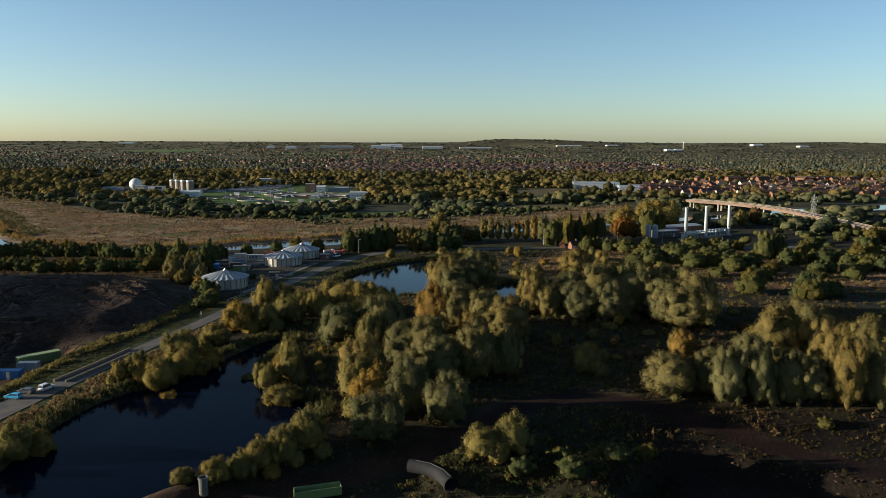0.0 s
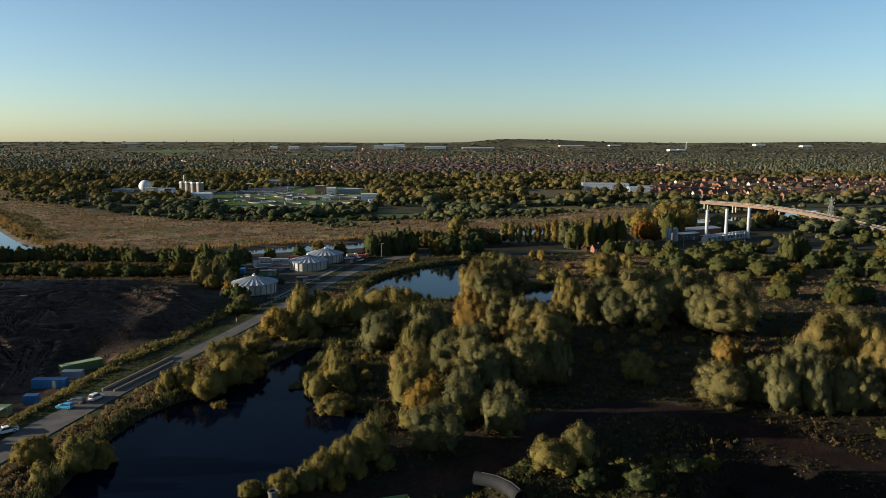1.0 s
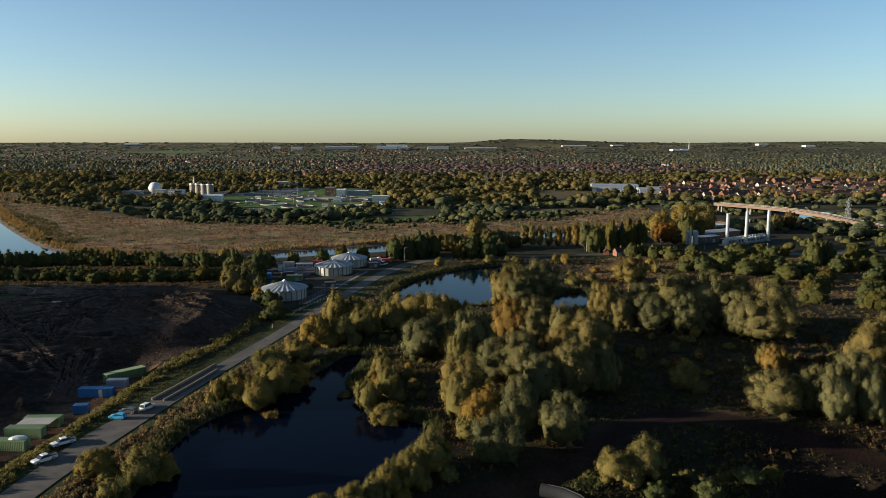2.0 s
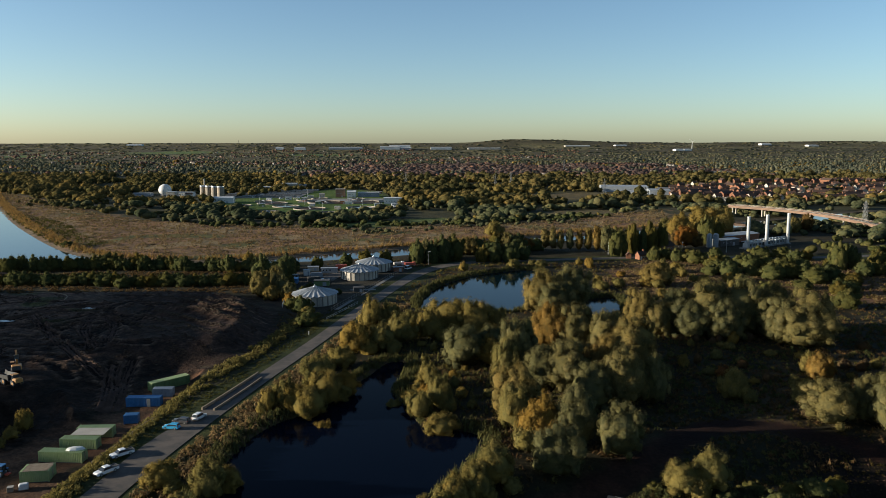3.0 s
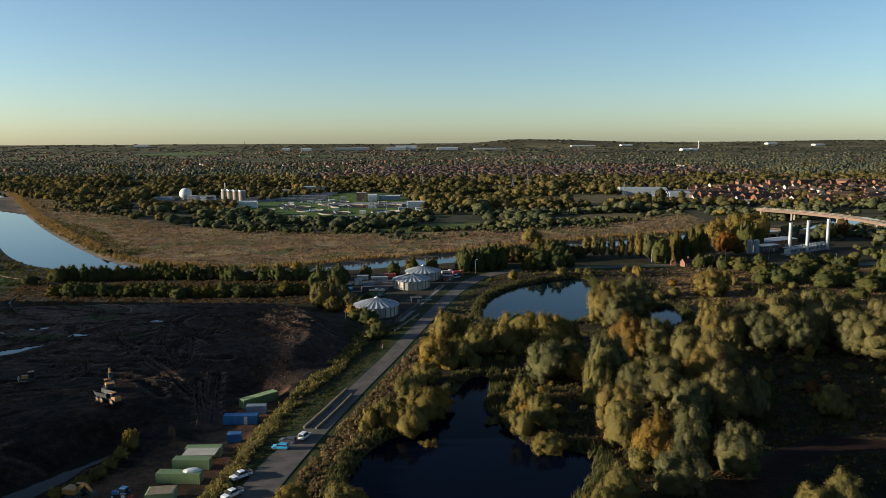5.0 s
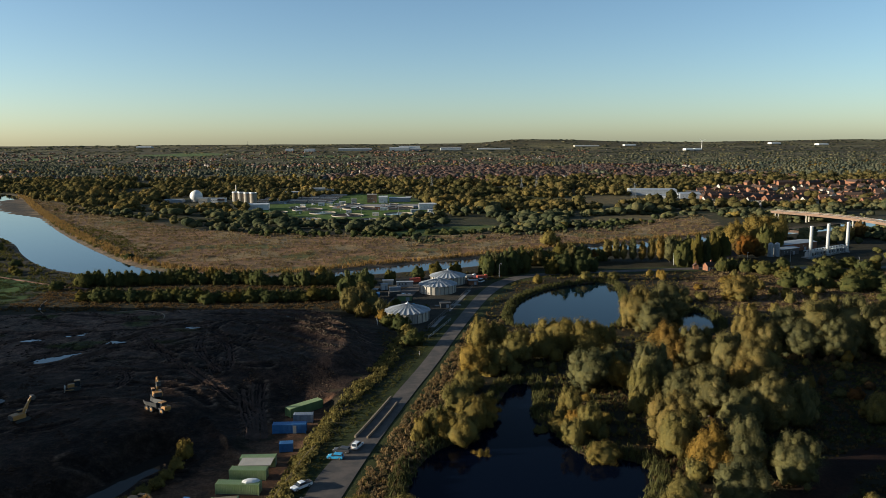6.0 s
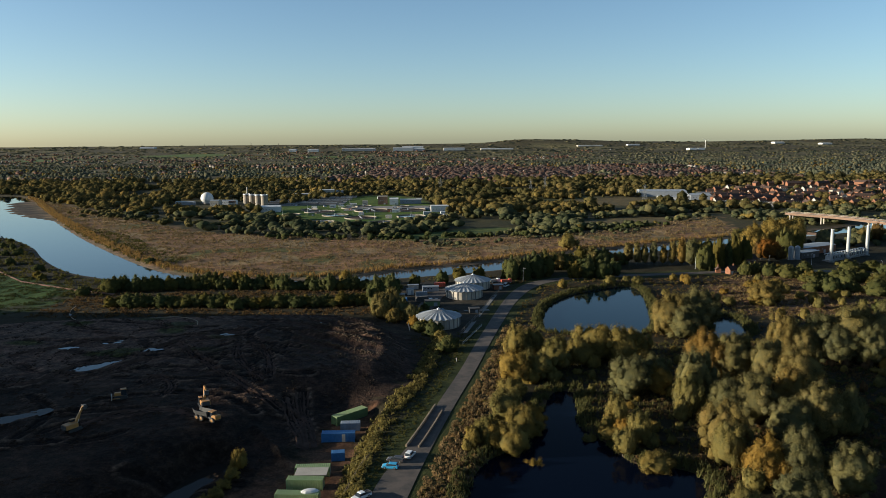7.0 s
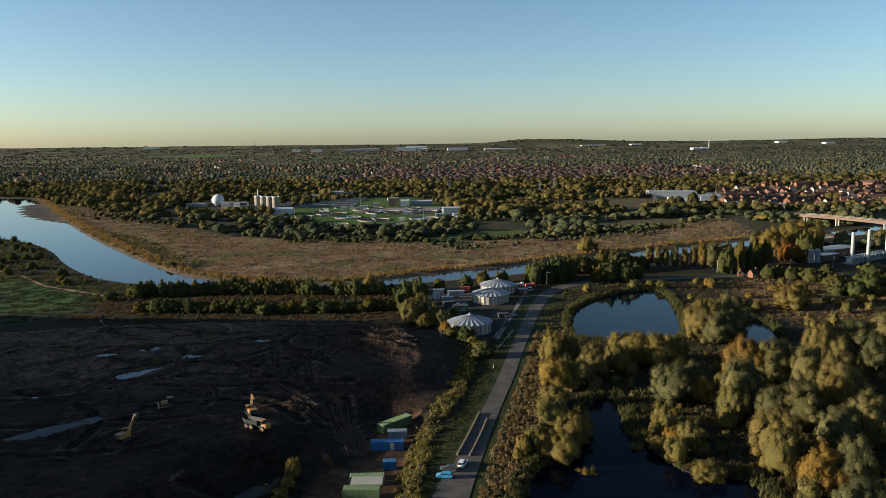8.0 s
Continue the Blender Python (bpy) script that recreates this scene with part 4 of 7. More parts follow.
POPLAR = [make_tree("poplar_tree", "willow", 400 + i, 15, 5.4, -0.8, 22, 0.2, 1.9, 1800, 0.65, 0.32, "slim upright poplar beside the river", "tree", 1) for i in range(2)]
RUST = [make_tree("autumn_tree", "rust", 500 + i, 14, 13, 0.2, 26, 0.14, 1.1, 2800, 0.6, 0.3, "broad tree in rusty autumn leaf", "tree", 1) for i in range(2)]
planted(WILLOW, [(x, y, h, w * 1.22) for x, y, h, w in WILLOWS_A + WILLOWS_B], WILLOW_DIM, RS)
planted(GOLD, [(x, y, h, w * 1.15) for x, y, h, w in GOLDEN_A + GOLDEN_B + GOLDEN_C], GOLD_DIM, RS)
POOL_SHRUBS = [(-153, 167.5, 3, 4.5), (-151.2, 172.5, 3, 4), (-150.8, 177.5, 2.6, 3.8), (-150, 182, 3.2, 4), (-149.6, 187.5, 5.5, 4.2), (-156.5, 163, 2.6, 4)]
planted(GOLD, POOL_SHRUBS, GOLD_DIM, RS)
planted(DARK, paired(DARK_BUSHES_A + DARK_BUSHES_B), DARK_DIM, RS)
planted(WILLOW, [(-126, 345, 12, 10), (-117, 346, 10.5, 9), (-111.5, 338, 8.5, 7), (-123, 358, 12, 10), (-119.5, 337, 7, 7)], WILLOW_DIM, RS)
planted(POPLAR, POPLARS_A, [(15, 5.4)] * 2, RS)
planted(RUST, RUSTY_A, [(14, 13)] * 2, RS)
# riverside trees north of the lane, thickets on the heath
RIVERSIDE = [(float(x), float(np.interp(x, (-60, 30, 130, 250), (456, 505, 548, 612)) + RS.uniform(-9, 9)), RS.uniform(8, 15), RS.uniform(9, 15)) for x in np.arange(-58, 260, 6.5) if not (24 < x < 72 or 95 < x < 235)]
planted(DARK, RIVERSIDE[::2], DARK_DIM, RS)
planted(WILLOW, RIVERSIDE[1::4], WILLOW_DIM, RS)
planted(RUST, RIVERSIDE[3::8], [(14, 13)] * 2, RS)
planted(GOLD, RIVERSIDE[7::8], GOLD_DIM, RS)
x, y = RS.uniform(60, 340, 400), RS.uniform(300, 470, 400)
m = (wave(x, y, 60, 45) > 0.05) & (off_line(x, y, (ROAD_L + ROAD_R) / 2) > 12) & (x > 120 - (y - 300) * 0.2) & (side(x, y, POND_SIDE) > 8)
m &= ~((x > 90) & (x < 240) & (y > 465))
THICKET = [(float(a), float(b), RS.uniform(4, 9), RS.uniform(9, 17)) for a, b in zip(x[m], y[m])][:80]
planted(DARK, paired(THICKET), DARK_DIM, RS)
x, y = RS.uniform(-30, 120, 120), RS.uniform(330, 440, 120)
m = (off_line(x, y, (ROAD_L + ROAD_R) / 2) > 12) & (side(x, y, POND_FAR) > 5) & (side(x, y, POND_SIDE) > 5)
planted(GOLD, [(float(a), float(b), RS.uniform(2.5, 6), RS.uniform(4, 8)) for a, b in zip(x[m], y[m])][:40], GOLD_DIM, RS)
# two hedgerows south of the river
HEDGE_N = [(x, 420 + 3 * math.sin(x * 0.05) + RS.uniform(-3, 3), RS.uniform(5, 10), RS.uniform(8, 13)) for x in np.arange(-285, -128, 4.6)]
HEDGE_S = [(x, 375 + 2 * math.sin(x * 0.04) + RS.uniform(-2, 2), RS.uniform(5, 7.5), RS.uniform(8, 12)) for x in np.arange(-268, -128, 4.4)]
planted(DARK, HEDGE_N + HEDGE_S, DARK_DIM, RS)


def clump(rs, blades, spread, high, length, width, lift):
    d = rs.normal(0, 1, (blades, 3))
    d[:, 2] = np.abs(d[:, 2])
    d /= np.linalg.norm(d, axis=1)[:, None]
    p = d * np.array((spread, spread, high)) * rs.uniform(0.5, 1, (blades, 1))
    return leaf_quads(rs, p, d, length, width, lift)


def billow(rs, ball, rough):
    """The upper part of an uneven ball, soft lumps all over it."""
    bv, bf = ball
    a, b = rs.uniform(2.5, 5, 3), rs.uniform(0, 6.283, 3)
    lump = 1 + rough * (np.sin(bv * a + b).sum(1) / 1.7)[:, None] * 0.6 + rs.uniform(-rough, rough, (len(bv), 1)) * 0.35
    keep = bf[(bv[bf][:, :, 2] > -0.45).any(1)]
    used, inv = np.unique(keep, return_inverse=True)
    return (bv * lump)[used], inv.reshape(keep.shape)


def lumpy_tree(rs, ball, lobes, leaves, size):
    """A far tree one metre high and about as wide: soft billows with loose sprays."""
    vs, fs, n, at = [], [], 0, []
    for k in range(lobes):
        ang, far = 6.283 * k / lobes + rs.uniform(-0.5, 0.5), 0 if lobes == 1 else rs.uniform(0.12, 0.24)
        c = np.array((far * math.cos(ang), far * math.sin(ang), rs.uniform(0.34, 0.56) if k else 0.56))
        r = np.array((0.5, 0.5, 0.46)) * (1.0 if lobes == 1 else rs.uniform(0.58, 0.8))
        v, f = billow(rs, ball, 0.24)
        vs.append(c + v * r), fs.append(f + n), at.append((c, r))
        n += len(v)
    for c, r in at:
        d = rs.normal(0, 1, (leaves // lobes, 3))
        d[:, 2] = np.abs(d[:, 2]) - 0.2
        d /= np.linalg.norm(d, axis=1)[:, None]
        v, f = leaf_quads(rs, c + d * r * rs.uniform(0.9, 1.12, (len(d), 1)), d, size, size * 0.55)
        vs.append(v), fs.append(f + n)
        n += len(v)
    return np.vstack(vs), np.vstack(fs)


def verge(x, y, wide=13.0):
    """On the mown strip along the lane's western side."""
    mid = (ROAD_L + ROAD_R) / 2
    return (off_line(x, y, mid) < wide) & (x < np.interp(y, mid[:40, 1], mid[:40, 0])) & (y < 330)


def free_ground(x, y, road=7.0, shore=1.0):
    """Where growth may stand: not in water, on the road, on the tracks or on dug soil."""
    ok = off_line(x, y, (ROAD_L + ROAD_R) / 2) > road
    for pool in (POND_NEAR, POND_FAR, POND_SIDE, RIVER, MUD_BAR):
        ok &= side(x, y, pool) > shore
    return ok & (side(x, y, EARTH) > 1) & (side(x, y, YARD) > 0) & (off_line(x, y, TRACK) > 5) & (side(x, y, TANK_YARD) > 0)


CLUMPS = [clump(RS, 20, 0.75, 0.8, 0.55, 0.24, 0.6) for _ in range(6)]
TUFTS = [clump(RS, 10, 0.8, 0.55, 0.8, 0.35, 0.6) for _ in range(6)]
BLADES = [clump(RS, 12, 0.5, 1.0, 1.3, 0.2, 0.9) for _ in range(6)]

# undergrowth of the near scrub
x, y = RS.uniform(-110, 200, 15000), RS.uniform(120, 455, 15000)
m = free_ground(x, y, 7.5) & ~verge(x, y) & ((y > 188) | (x < 45)) & (RS.uniform(0, 1, len(x)) < 0.5 + 0.5 * wave(x, y, 30, 41))
scattered("undergrowth", CLUMPS, on_land(x[m], y[m]), RS.uniform(0.4, 1.3, m.sum()), RS, "brush", "brown and olive undergrowth between the trees", "undergrowth")
x, y = RS.uniform(-110, 200, 9000), RS.uniform(120, 455, 9000)
m = free_ground(x, y, 7.0) & ~verge(x, y) & ((y > 188) | (x < 45)) & (RS.uniform(0, 1, len(x)) < 0.5 + 0.6 * wave(x, y, 26, 42))
scattered("scrub", CLUMPS, on_land(x[m], y[m]), RS.uniform(0.5, 1.6, m.sum()), RS, "reed", "low golden scrub on rough ground", "scrub")
# brambles on the bank between the lane, the yard and the tipped soil
BANK = [(-119, 120), (-120, 150), (-118.5, 180), (-116.5, 205), (-112, 228), (-105, 252), (-101, 285), (-97, 303), (-103, 320)]
x, y = RS.uniform(-128, -85, 16000), RS.uniform(118, 325, 16000)
d = off_line(x, y, BANK) + 1.2 * wave(x, y, 9, 44)
m = (d < 3.0) & (RS.uniform(0, 1, len(x)) < 0.55) & (side(x, y, YARD) > -1)
scattered("brambles", CLUMPS, on_land(x[m], y[m]), RS.uniform(0.7, 1.9, m.sum()), RS, "gold", "tangled olive and golden brambles on the bank", "brambles")
# rough strip between the lane and the near pond
x, y = RS.uniform(-112, -45, 17000), RS.uniform(118, 330, 17000)
d = off_line(x, y, ROAD_R)
m = (d > 2.2) & (d < 15) & (x > np.interp(y, ROAD_R[:40, 1], ROAD_R[:40, 0])) & free_ground(x, y, 5.5, 0.5) & (RS.uniform(0, 1, len(x)) < 0.75)
scattered("rough_grass", CLUMPS, on_land(x[m], y[m]), RS.uniform(0.4, 1.5, m.sum()), RS, "marsh", "tawny tussocks and brambles on the pond bank", "rough grass")
# dark low scrub under and south of the groves
x, y = RS.uniform(0, 190, 6500), RS.uniform(118, 290, 6500)
m = free_ground(x, y, 7.0) & (side(x, y, PIT) > 0) & ((y > 188) | (x < 45)) & (RS.uniform(0, 1, len(x)) < 0.6 + 0.5 * wave(x, y, 22, 47))
scattered("dark_scrub", CLUMPS, on_land(x[m], y[m]), RS.uniform(0.6, 1.7, m.sum()), RS, "dark", "dark bramble scrub on the shaded ground", "scrub")
# russet grass in the glades between the groves
x, y = RS.uniform(-45, 160, 9000), RS.uniform(165, 300, 9000)
m = free_ground(x, y, 8.0) & (side(x, y, PIT) > 0) & (RS.uniform(0, 1, len(x)) < 0.45 + 0.6 * wave(x, y, 35, 48))
scattered("glade_grass", TUFTS, on_land(x[m], y[m]), RS.uniform(0.6, 1.5, m.sum()), RS, "brush", "russet and olive grass in the glades", "rough grass")
# pale reedy grass on the tongue of land east of the near pond
x, y = RS.uniform(-62, 10, 3200), RS.uniform(176, 300, 3200)
m = free_ground(x, y, 12.0, 0.5) & (RS.uniform(0, 1, len(x)) < 0.75)
scattered("tongue_reeds", BLADES, on_land(x[m], y[m]), RS.uniform(0.5, 1.2, m.sum()), RS, "reed", "brown-olive reeds on the tongue of land by the pond", "reeds")
# low russet and golden shrubs in the glades
LOW_DIM = [(3, 4), (3.4, 4)]
LOW_A = [make_tree("low_shrub", "brush", 600 + i, h, w, -h * 0.25, 10, 0.2, 1.1, 620, 0.42, 0.22, "low russet shrub in the glade", "shrub", 2) for i, (h, w) in enumerate(LOW_DIM)]
LOW_B = [make_tree("low_shrub", "gold", 620 + i, h, w, -h * 0.25, 10, 0.2, 1.2, 620, 0.42, 0.22, "low golden-olive shrub in the glade", "shrub", 2) for i, (h, w) in enumerate(LOW_DIM)]
planted(LOW_B, [(x + (0.45 if i % 2 else -0.4) * w, y - 0.3 * w, max(1.6, h * 0.5), w * 0.75) for i, (x, y, h, w) in enumerate(GOLDEN_A + GOLDEN_B)
                if free_ground(np.array([x + (0.45 if i % 2 else -0.4) * w]), np.array([y - 0.3 * w]), 6.0, 0.5)[0]], LOW_DIM, RS)
x, y = RS.uniform(35, 150, 130), RS.uniform(190, 285, 130)
m = free_ground(x, y, 9.0, 2) & (side(x, y, PIT) > 3) & (wave(x, y, 30, 49) > -0.25)
rows = [(float(a), float(b), RS.uniform(1.6, 4.2), RS.uniform(2.6, 5.5)) for a, b in zip(x[m], y[m])]
planted(LOW_A, rows[::2], LOW_DIM, RS)
planted(LOW_B, rows[1::2], LOW_DIM, RS)
x, y = RS.uniform(-60, 5, 40), RS.uniform(185, 290, 40)
m = free_ground(x, y, 12.0, 1.5)
planted(LOW_B, [(float(a), float(b), RS.uniform(1.6, 3.6), RS.uniform(2.4, 4.5)) for a, b in zip(x[m], y[m])], LOW_DIM, RS)
# uncut grass on the lane's verge
x, y = RS.uniform(-135, -78, 14000), RS.uniform(118, 320, 14000)
d = off_line(x, y, (ROAD_L + ROAD_R) / 2)
m = verge(x, y, 14) & (d > 5.5) & (side(x, y, YARD) > 0) & (RS.uniform(0, 1, len(x)) < 0.85)
scattered("verge_grass", TUFTS, on_land(x[m], y[m]), RS.uniform(0.25, 0.7, m.sum()), RS, "grass", "uneven green grass on the verge of the lane", "grass")
# brambles on the bank round the lone trees
x, y = RS.uniform(-8, 52, 2500), RS.uniform(136, 162, 2500)
m = (off_line(x, y, [(2, 146), (18, 149), (32, 146), (44, 152)]) < 8) & (off_line(x, y, TRACK) > 5)
scattered("bank_brambles", CLUMPS, on_land(x[m], y[m]), RS.uniform(0.35, 1.0, m.sum()), RS, "dark_brush", "dark brambles on the bank above the pit", "brambles")
planted(DARK, [(4, 151, 3, 4.5), (9, 150, 4, 6), (26, 153, 3.5, 6), (33, 150, 4, 6), (38, 155, 3, 5), (16, 143, 3.5, 6), (26, 141, 4, 7), (46, 158, 3, 5), (36, 147, 3, 6), (43, 152, 2.5, 5), (92, 171, 2.5, 4), (108, 166, 3, 5)], DARK_DIM, RS)
# reeds at the shores of the ponds
x, y = RS.uniform(-100, 60, 40000), RS.uniform(118, 440, 40000)
d = np.minimum(np.minimum(side(x, y, POND_NEAR), side(x, y, POND_FAR)), side(x, y, POND_SIDE))
m = (d > -0.3) & (d < 4.5) & free_ground(x, y, 7, -0.5)
scattered("reeds", BLADES, on_land(x[m], y[m]), RS.uniform(0.9, 1.8, m.sum()), RS, "reed", "pale reeds along the pond shores", "reeds")
# clods and ridges of churned soil, thrown up along the wheel tracks
OCT_V = np.array([(1, 0, 0), (0, 1, 0), (-1, 0, 0), (0, -1, 0), (0, 0, 1), (0, 0, -1.0)])
OCT_F = np.array([(0, 1, 4), (1, 2, 4), (2, 3, 4), (3, 0, 4), (1, 0, 5), (2, 1, 5), (3, 2, 5), (0, 3, 5)])
CLODS = [(OCT_V * np.array((1.5, 0.8, 0.5)) * RS.uniform(0.5, 1.5, (6, 1)), OCT_F) for _ in range(8)]
x, y = RS.uniform(-300, -104, 34000), RS.uniform(150, 348, 34000)
d = np.sin(wave(x, y, 75, 14) * 11)
m = (side(x, y, EARTH) < -5) & (side(x, y, YARD) > 4) & (side(x, y, POND_YARD) > 3) & (d > 0.55) & (wave(x, y, 40, 15) > -0.3)
scattered("soil_clods", CLODS, on_land(x[m], y[m], 0.0), RS.uniform(0.15, 0.55, m.sum()), RS, "soil", "ridges of loose dark clods along the wheel tracks", "soil")
# wheel ruts: two thrown-up crests with a groove between, wandering over the tipped soil
def rut_mesh(rs, lines):
    cross = np.array([(-0.95, -0.1), (-0.5, 0.32), (-0.18, -0.04), (0.18, -0.04), (0.5, 0.28), (0.95, -0.1)])
    vs, fs, n = [], [], 0
    for line in lines:
        p = rounded(line, 2, False)
        run = np.concatenate([[0], np.cumsum(np.hypot(*(p[1:] - p[:-1]).T))])
        u = np.arange(0, run[-1], 1.1)
        for k in range(2):
            w = u
            x, y = np.interp(w, run, p[:, 0]), np.interp(w, run, p[:, 1])
            tx, ty = np.gradient(x), np.gradient(y)
            ln = np.hypot(tx, ty) + 1e-9
            off = (-1.1, 1.1)[k] + 0.35 * np.sin(w * 0.21 + rs.uniform(0, 6))
            x, y = x - ty / ln * off, y + tx / ln * off
            fade = np.clip(np.minimum(w - w[0], w[-1] - w) / 5, 0.05, 1)
            ring = []
            for c, h in cross:
                q = c * rs.uniform(0.8, 1.25, len(w))
                hx, hy = x - ty / ln * q, y + tx / ln * q
                ring.append(np.stack([hx, hy, land_height(hx, hy) + 0.06 + h * fade * rs.uniform(0.45, 1.5, len(w))], 1))
            vs.append(np.stack(ring, 1).reshape(-1, 3))
            for i in range(len(w) - 1):
                for j in range(5):
                    o = n + i * 6 + j
                    fs += [(o, o + 1, o + 7), (o, o + 7, o + 6)]
            n += len(w) * 6
    return np.vstack(vs), np.array(fs)


rs_rut = np.random.RandomState(91)
tagged(new("wheel_ruts", arrays_mesh("wheel_ruts", *rut_mesh(rs_rut, RUTS), "wet_soil")), "deep wheel ruts pressed into the dark tipped soil", "ruts", kind="stuff")
x, y = RS.normal(-138, 17, 5200), RS.normal(298, 24, 5200)
m = (side(x, y, EARTH) < -6) & (np.sin((x * 0.5 + y * 0.75) * 0.8 + 1.5 * wave(x, y, 22, 3)) > 0.2)
scattered("rubble", CLODS, on_land(x[m], y[m], 0.0), RS.uniform(0.2, 0.6, m.sum()), RS, "rubble", "tipped ridges of red-brown rubble", "rubble")
# stones and clods on the bare bank round the pit
x, y = RS.uniform(38, 190, 3600), RS.uniform(100, 190, 3600)
m = (off_line(x, y, TRACK) > 3.5) & (wave(x, y, 18, 50) > -0.2)
scattered("bank_stones", CLODS, on_land(x[m], y[m], 0.0), RS.uniform(0.1, 0.35, m.sum()) * RS.uniform(0.6, 1.4, m.sum()), RS, "soil", "dark clods and stones on the bare bank", "stones")
# reddish crumbling crest where the pit is cut into the bank
x, y = RS.uniform(40, 130, 2600), RS.uniform(108, 172, 2600)
d = side(x, y, PIT)
m = (d > -3.5) & (d < 1.2) & (off_line(x, y, TRACK) > 3.0) & (RS.uniform(0, 1, len(x)) < 0.7)
scattered("crest_clods", CLODS, on_land(x[m], y[m], 0.0), RS.uniform(0.15, 0.5, m.sum()), RS, "red_soil", "crumbling red clods along the cut edge of the pit", "soil")
# low growth on the dark bank beyond the track
x, y = RS.uniform(15, 190, 15000), RS.uniform(105, 200, 15000)
d = off_line(x, y, TRACK)
m = (d > 3.4) & (d < 26) & (side(x, y, PIT) > -9) & (RS.uniform(0, 1, len(x)) < 0.6 + 0.5 * wave(x, y, 15, 56))
scattered("bank_scrub", CLUMPS, on_land(x[m], y[m]), RS.uniform(0.25, 0.75, m.sum()), RS, "dark_brush", "dark brown scrub and weeds on the bank", "scrub")
# marsh across the river
x, y = RS.uniform(-760, 230, 80000), RS.uniform(450, 1150, 80000)
m = (side(x, y, MARSH) < 0) & (side(x, y, RIVER) > 4) & (RS.uniform(0, 1, len(x)) < 450 / y * (0.6 + 0.4 * wave(x, y, 40, 43)))
scattered("marsh_grass", TUFTS, on_land(x[m], y[m]), RS.uniform(0.7, 2.1, m.sum()) * (y[m] / 600), RS, "marsh", "reddish brown marsh grass and scrub", "marsh grass")
x, y = RS.uniform(-760, 230, 22000), RS.uniform(450, 1150, 22000)
m = (side(x, y, MARSH) < -6) & (side(x, y, RIVER) > 14) & (wave(x, y, 34, 58) > 0.1)
scattered("marsh_scrub", CLUMPS, on_land(x[m], y[m]), RS.uniform(1.0, 2.4, m.sum()), RS, "marsh", "russet scrub clumps dotted over the marsh", "scrub")
x, y = RS.uniform(-760, 330, 120000), RS.uniform(440, 1200, 120000)
d = side(x, y, RIVER)
m = (d > 5) & (d < 15) & (side(x, y, np.array(MARSH)) < 12)
scattered("bank_reeds", BLADES, on_land(x[m], y[m]), RS.uniform(1.2, 2.4, m.sum()), RS, "pale_reed", "tall pale reeds along the far river bank", "reeds")

# dark brush on the south bank of the river, west of the works
x, y = RS.uniform(-620, -285, 9000), RS.uniform(400, 760, 9000)
d = side(x, y, RIVER)
m = (d > 3) & (d < 75) & (off_line(x, y, RIVER_NEAR) < 80) & (RS.uniform(0, 1, len(x)) < 0.75) & (side(x, y, FIELD_W) > -4)
scattered("bank_brush", CLUMPS, on_land(x[m], y[m]), RS.uniform(1.0, 2.4, m.sum()), RS, "dark", "dark brush on the near river bank", "brush")
x, y = RS.uniform(-560, -290, 300), RS.uniform(405, 700, 300)
d = side(x, y, RIVER)
m = (d > 6) & (d < 50) & (off_line(x, y, RIVER_NEAR) < 55) & (side(x, y, FIELD_W) > 0)
planted(DARK, [(float(a), float(b), RS.uniform(3, 6), RS.uniform(5, 9)) for a, b in zip(x[m], y[m])][:36], DARK_DIM, RS)
# russet grass on the heath before the lane
x, y = RS.uniform(40, 330, 16000), RS.uniform(325, 456, 16000)
m = (side(x, y, HEATH) < 4) & (off_line(x, y, (ROAD_L + ROAD_R) / 2) > 8) & (side(x, y, POND_SIDE) > 3) & (RS.uniform(0, 1, len(x)) < 0.5 + 0.5 * wave(x, y, 28, 55))
scattered("heath_grass", TUFTS, on_land(x[m], y[m]), RS.uniform(0.6, 1.4, m.sum()), RS, "marsh", "russet grass and bracken on the heath", "heath grass")
# tussocks on the western field
x, y = RS.uniform(-420, -290, 9000), RS.uniform(340, 480, 9000)
m = (side(x, y, FIELD_W) < 3) & (wave(x, y, 18, 57) > -0.2)
scattered("field_tussocks", TUFTS, on_land(x[m], y[m]), RS.uniform(0.4, 1.1, m.sum()), RS, "grass", "coarse green tussocks on the western field", "grass")
# reddish grass between and beside the hedgerows
x, y = RS.uniform(-300, -128, 6000), RS.uniform(352, 440, 6000)
m = (side(x, y, RIVER) > 3) & (side(x, y, EARTH) > 2) & (RS.uniform(0, 1, len(x)) < 0.6 + 0.4 * wave(x, y, 25, 46))
scattered("hedge_grass", TUFTS, on_land(x[m], y[m]), RS.uniform(0.7, 1.5, m.sum()), RS, "brush", "russet rough grass between the hedgerows", "rough grass")


def wooded(x, y):
    """Where the far woods stand."""
    ok = (side(x, y, RIVER) > 12) & (side(x, y, LAWN) > 6) & (side(x, y, MEADOW) > 4) & (side(x, y, MARSH) > 0)
    ok &= ~((x > 90) & (x < 245) & (y > 470) & (y < 575)) & ~((x > -490) & (x < -330) & (y > 955) & (y < 1110)) & (off_line(x, y, [(256, 748), (296, 680), (309, 610), (322, 540)]) > 9)
    for q in CLEARINGS + FAR_FIELDS:
        ok &= side(x, y, q) > 2
    return ok & (y > np.where(x < -140, 640, np.where(x > 150, 480, 600)))


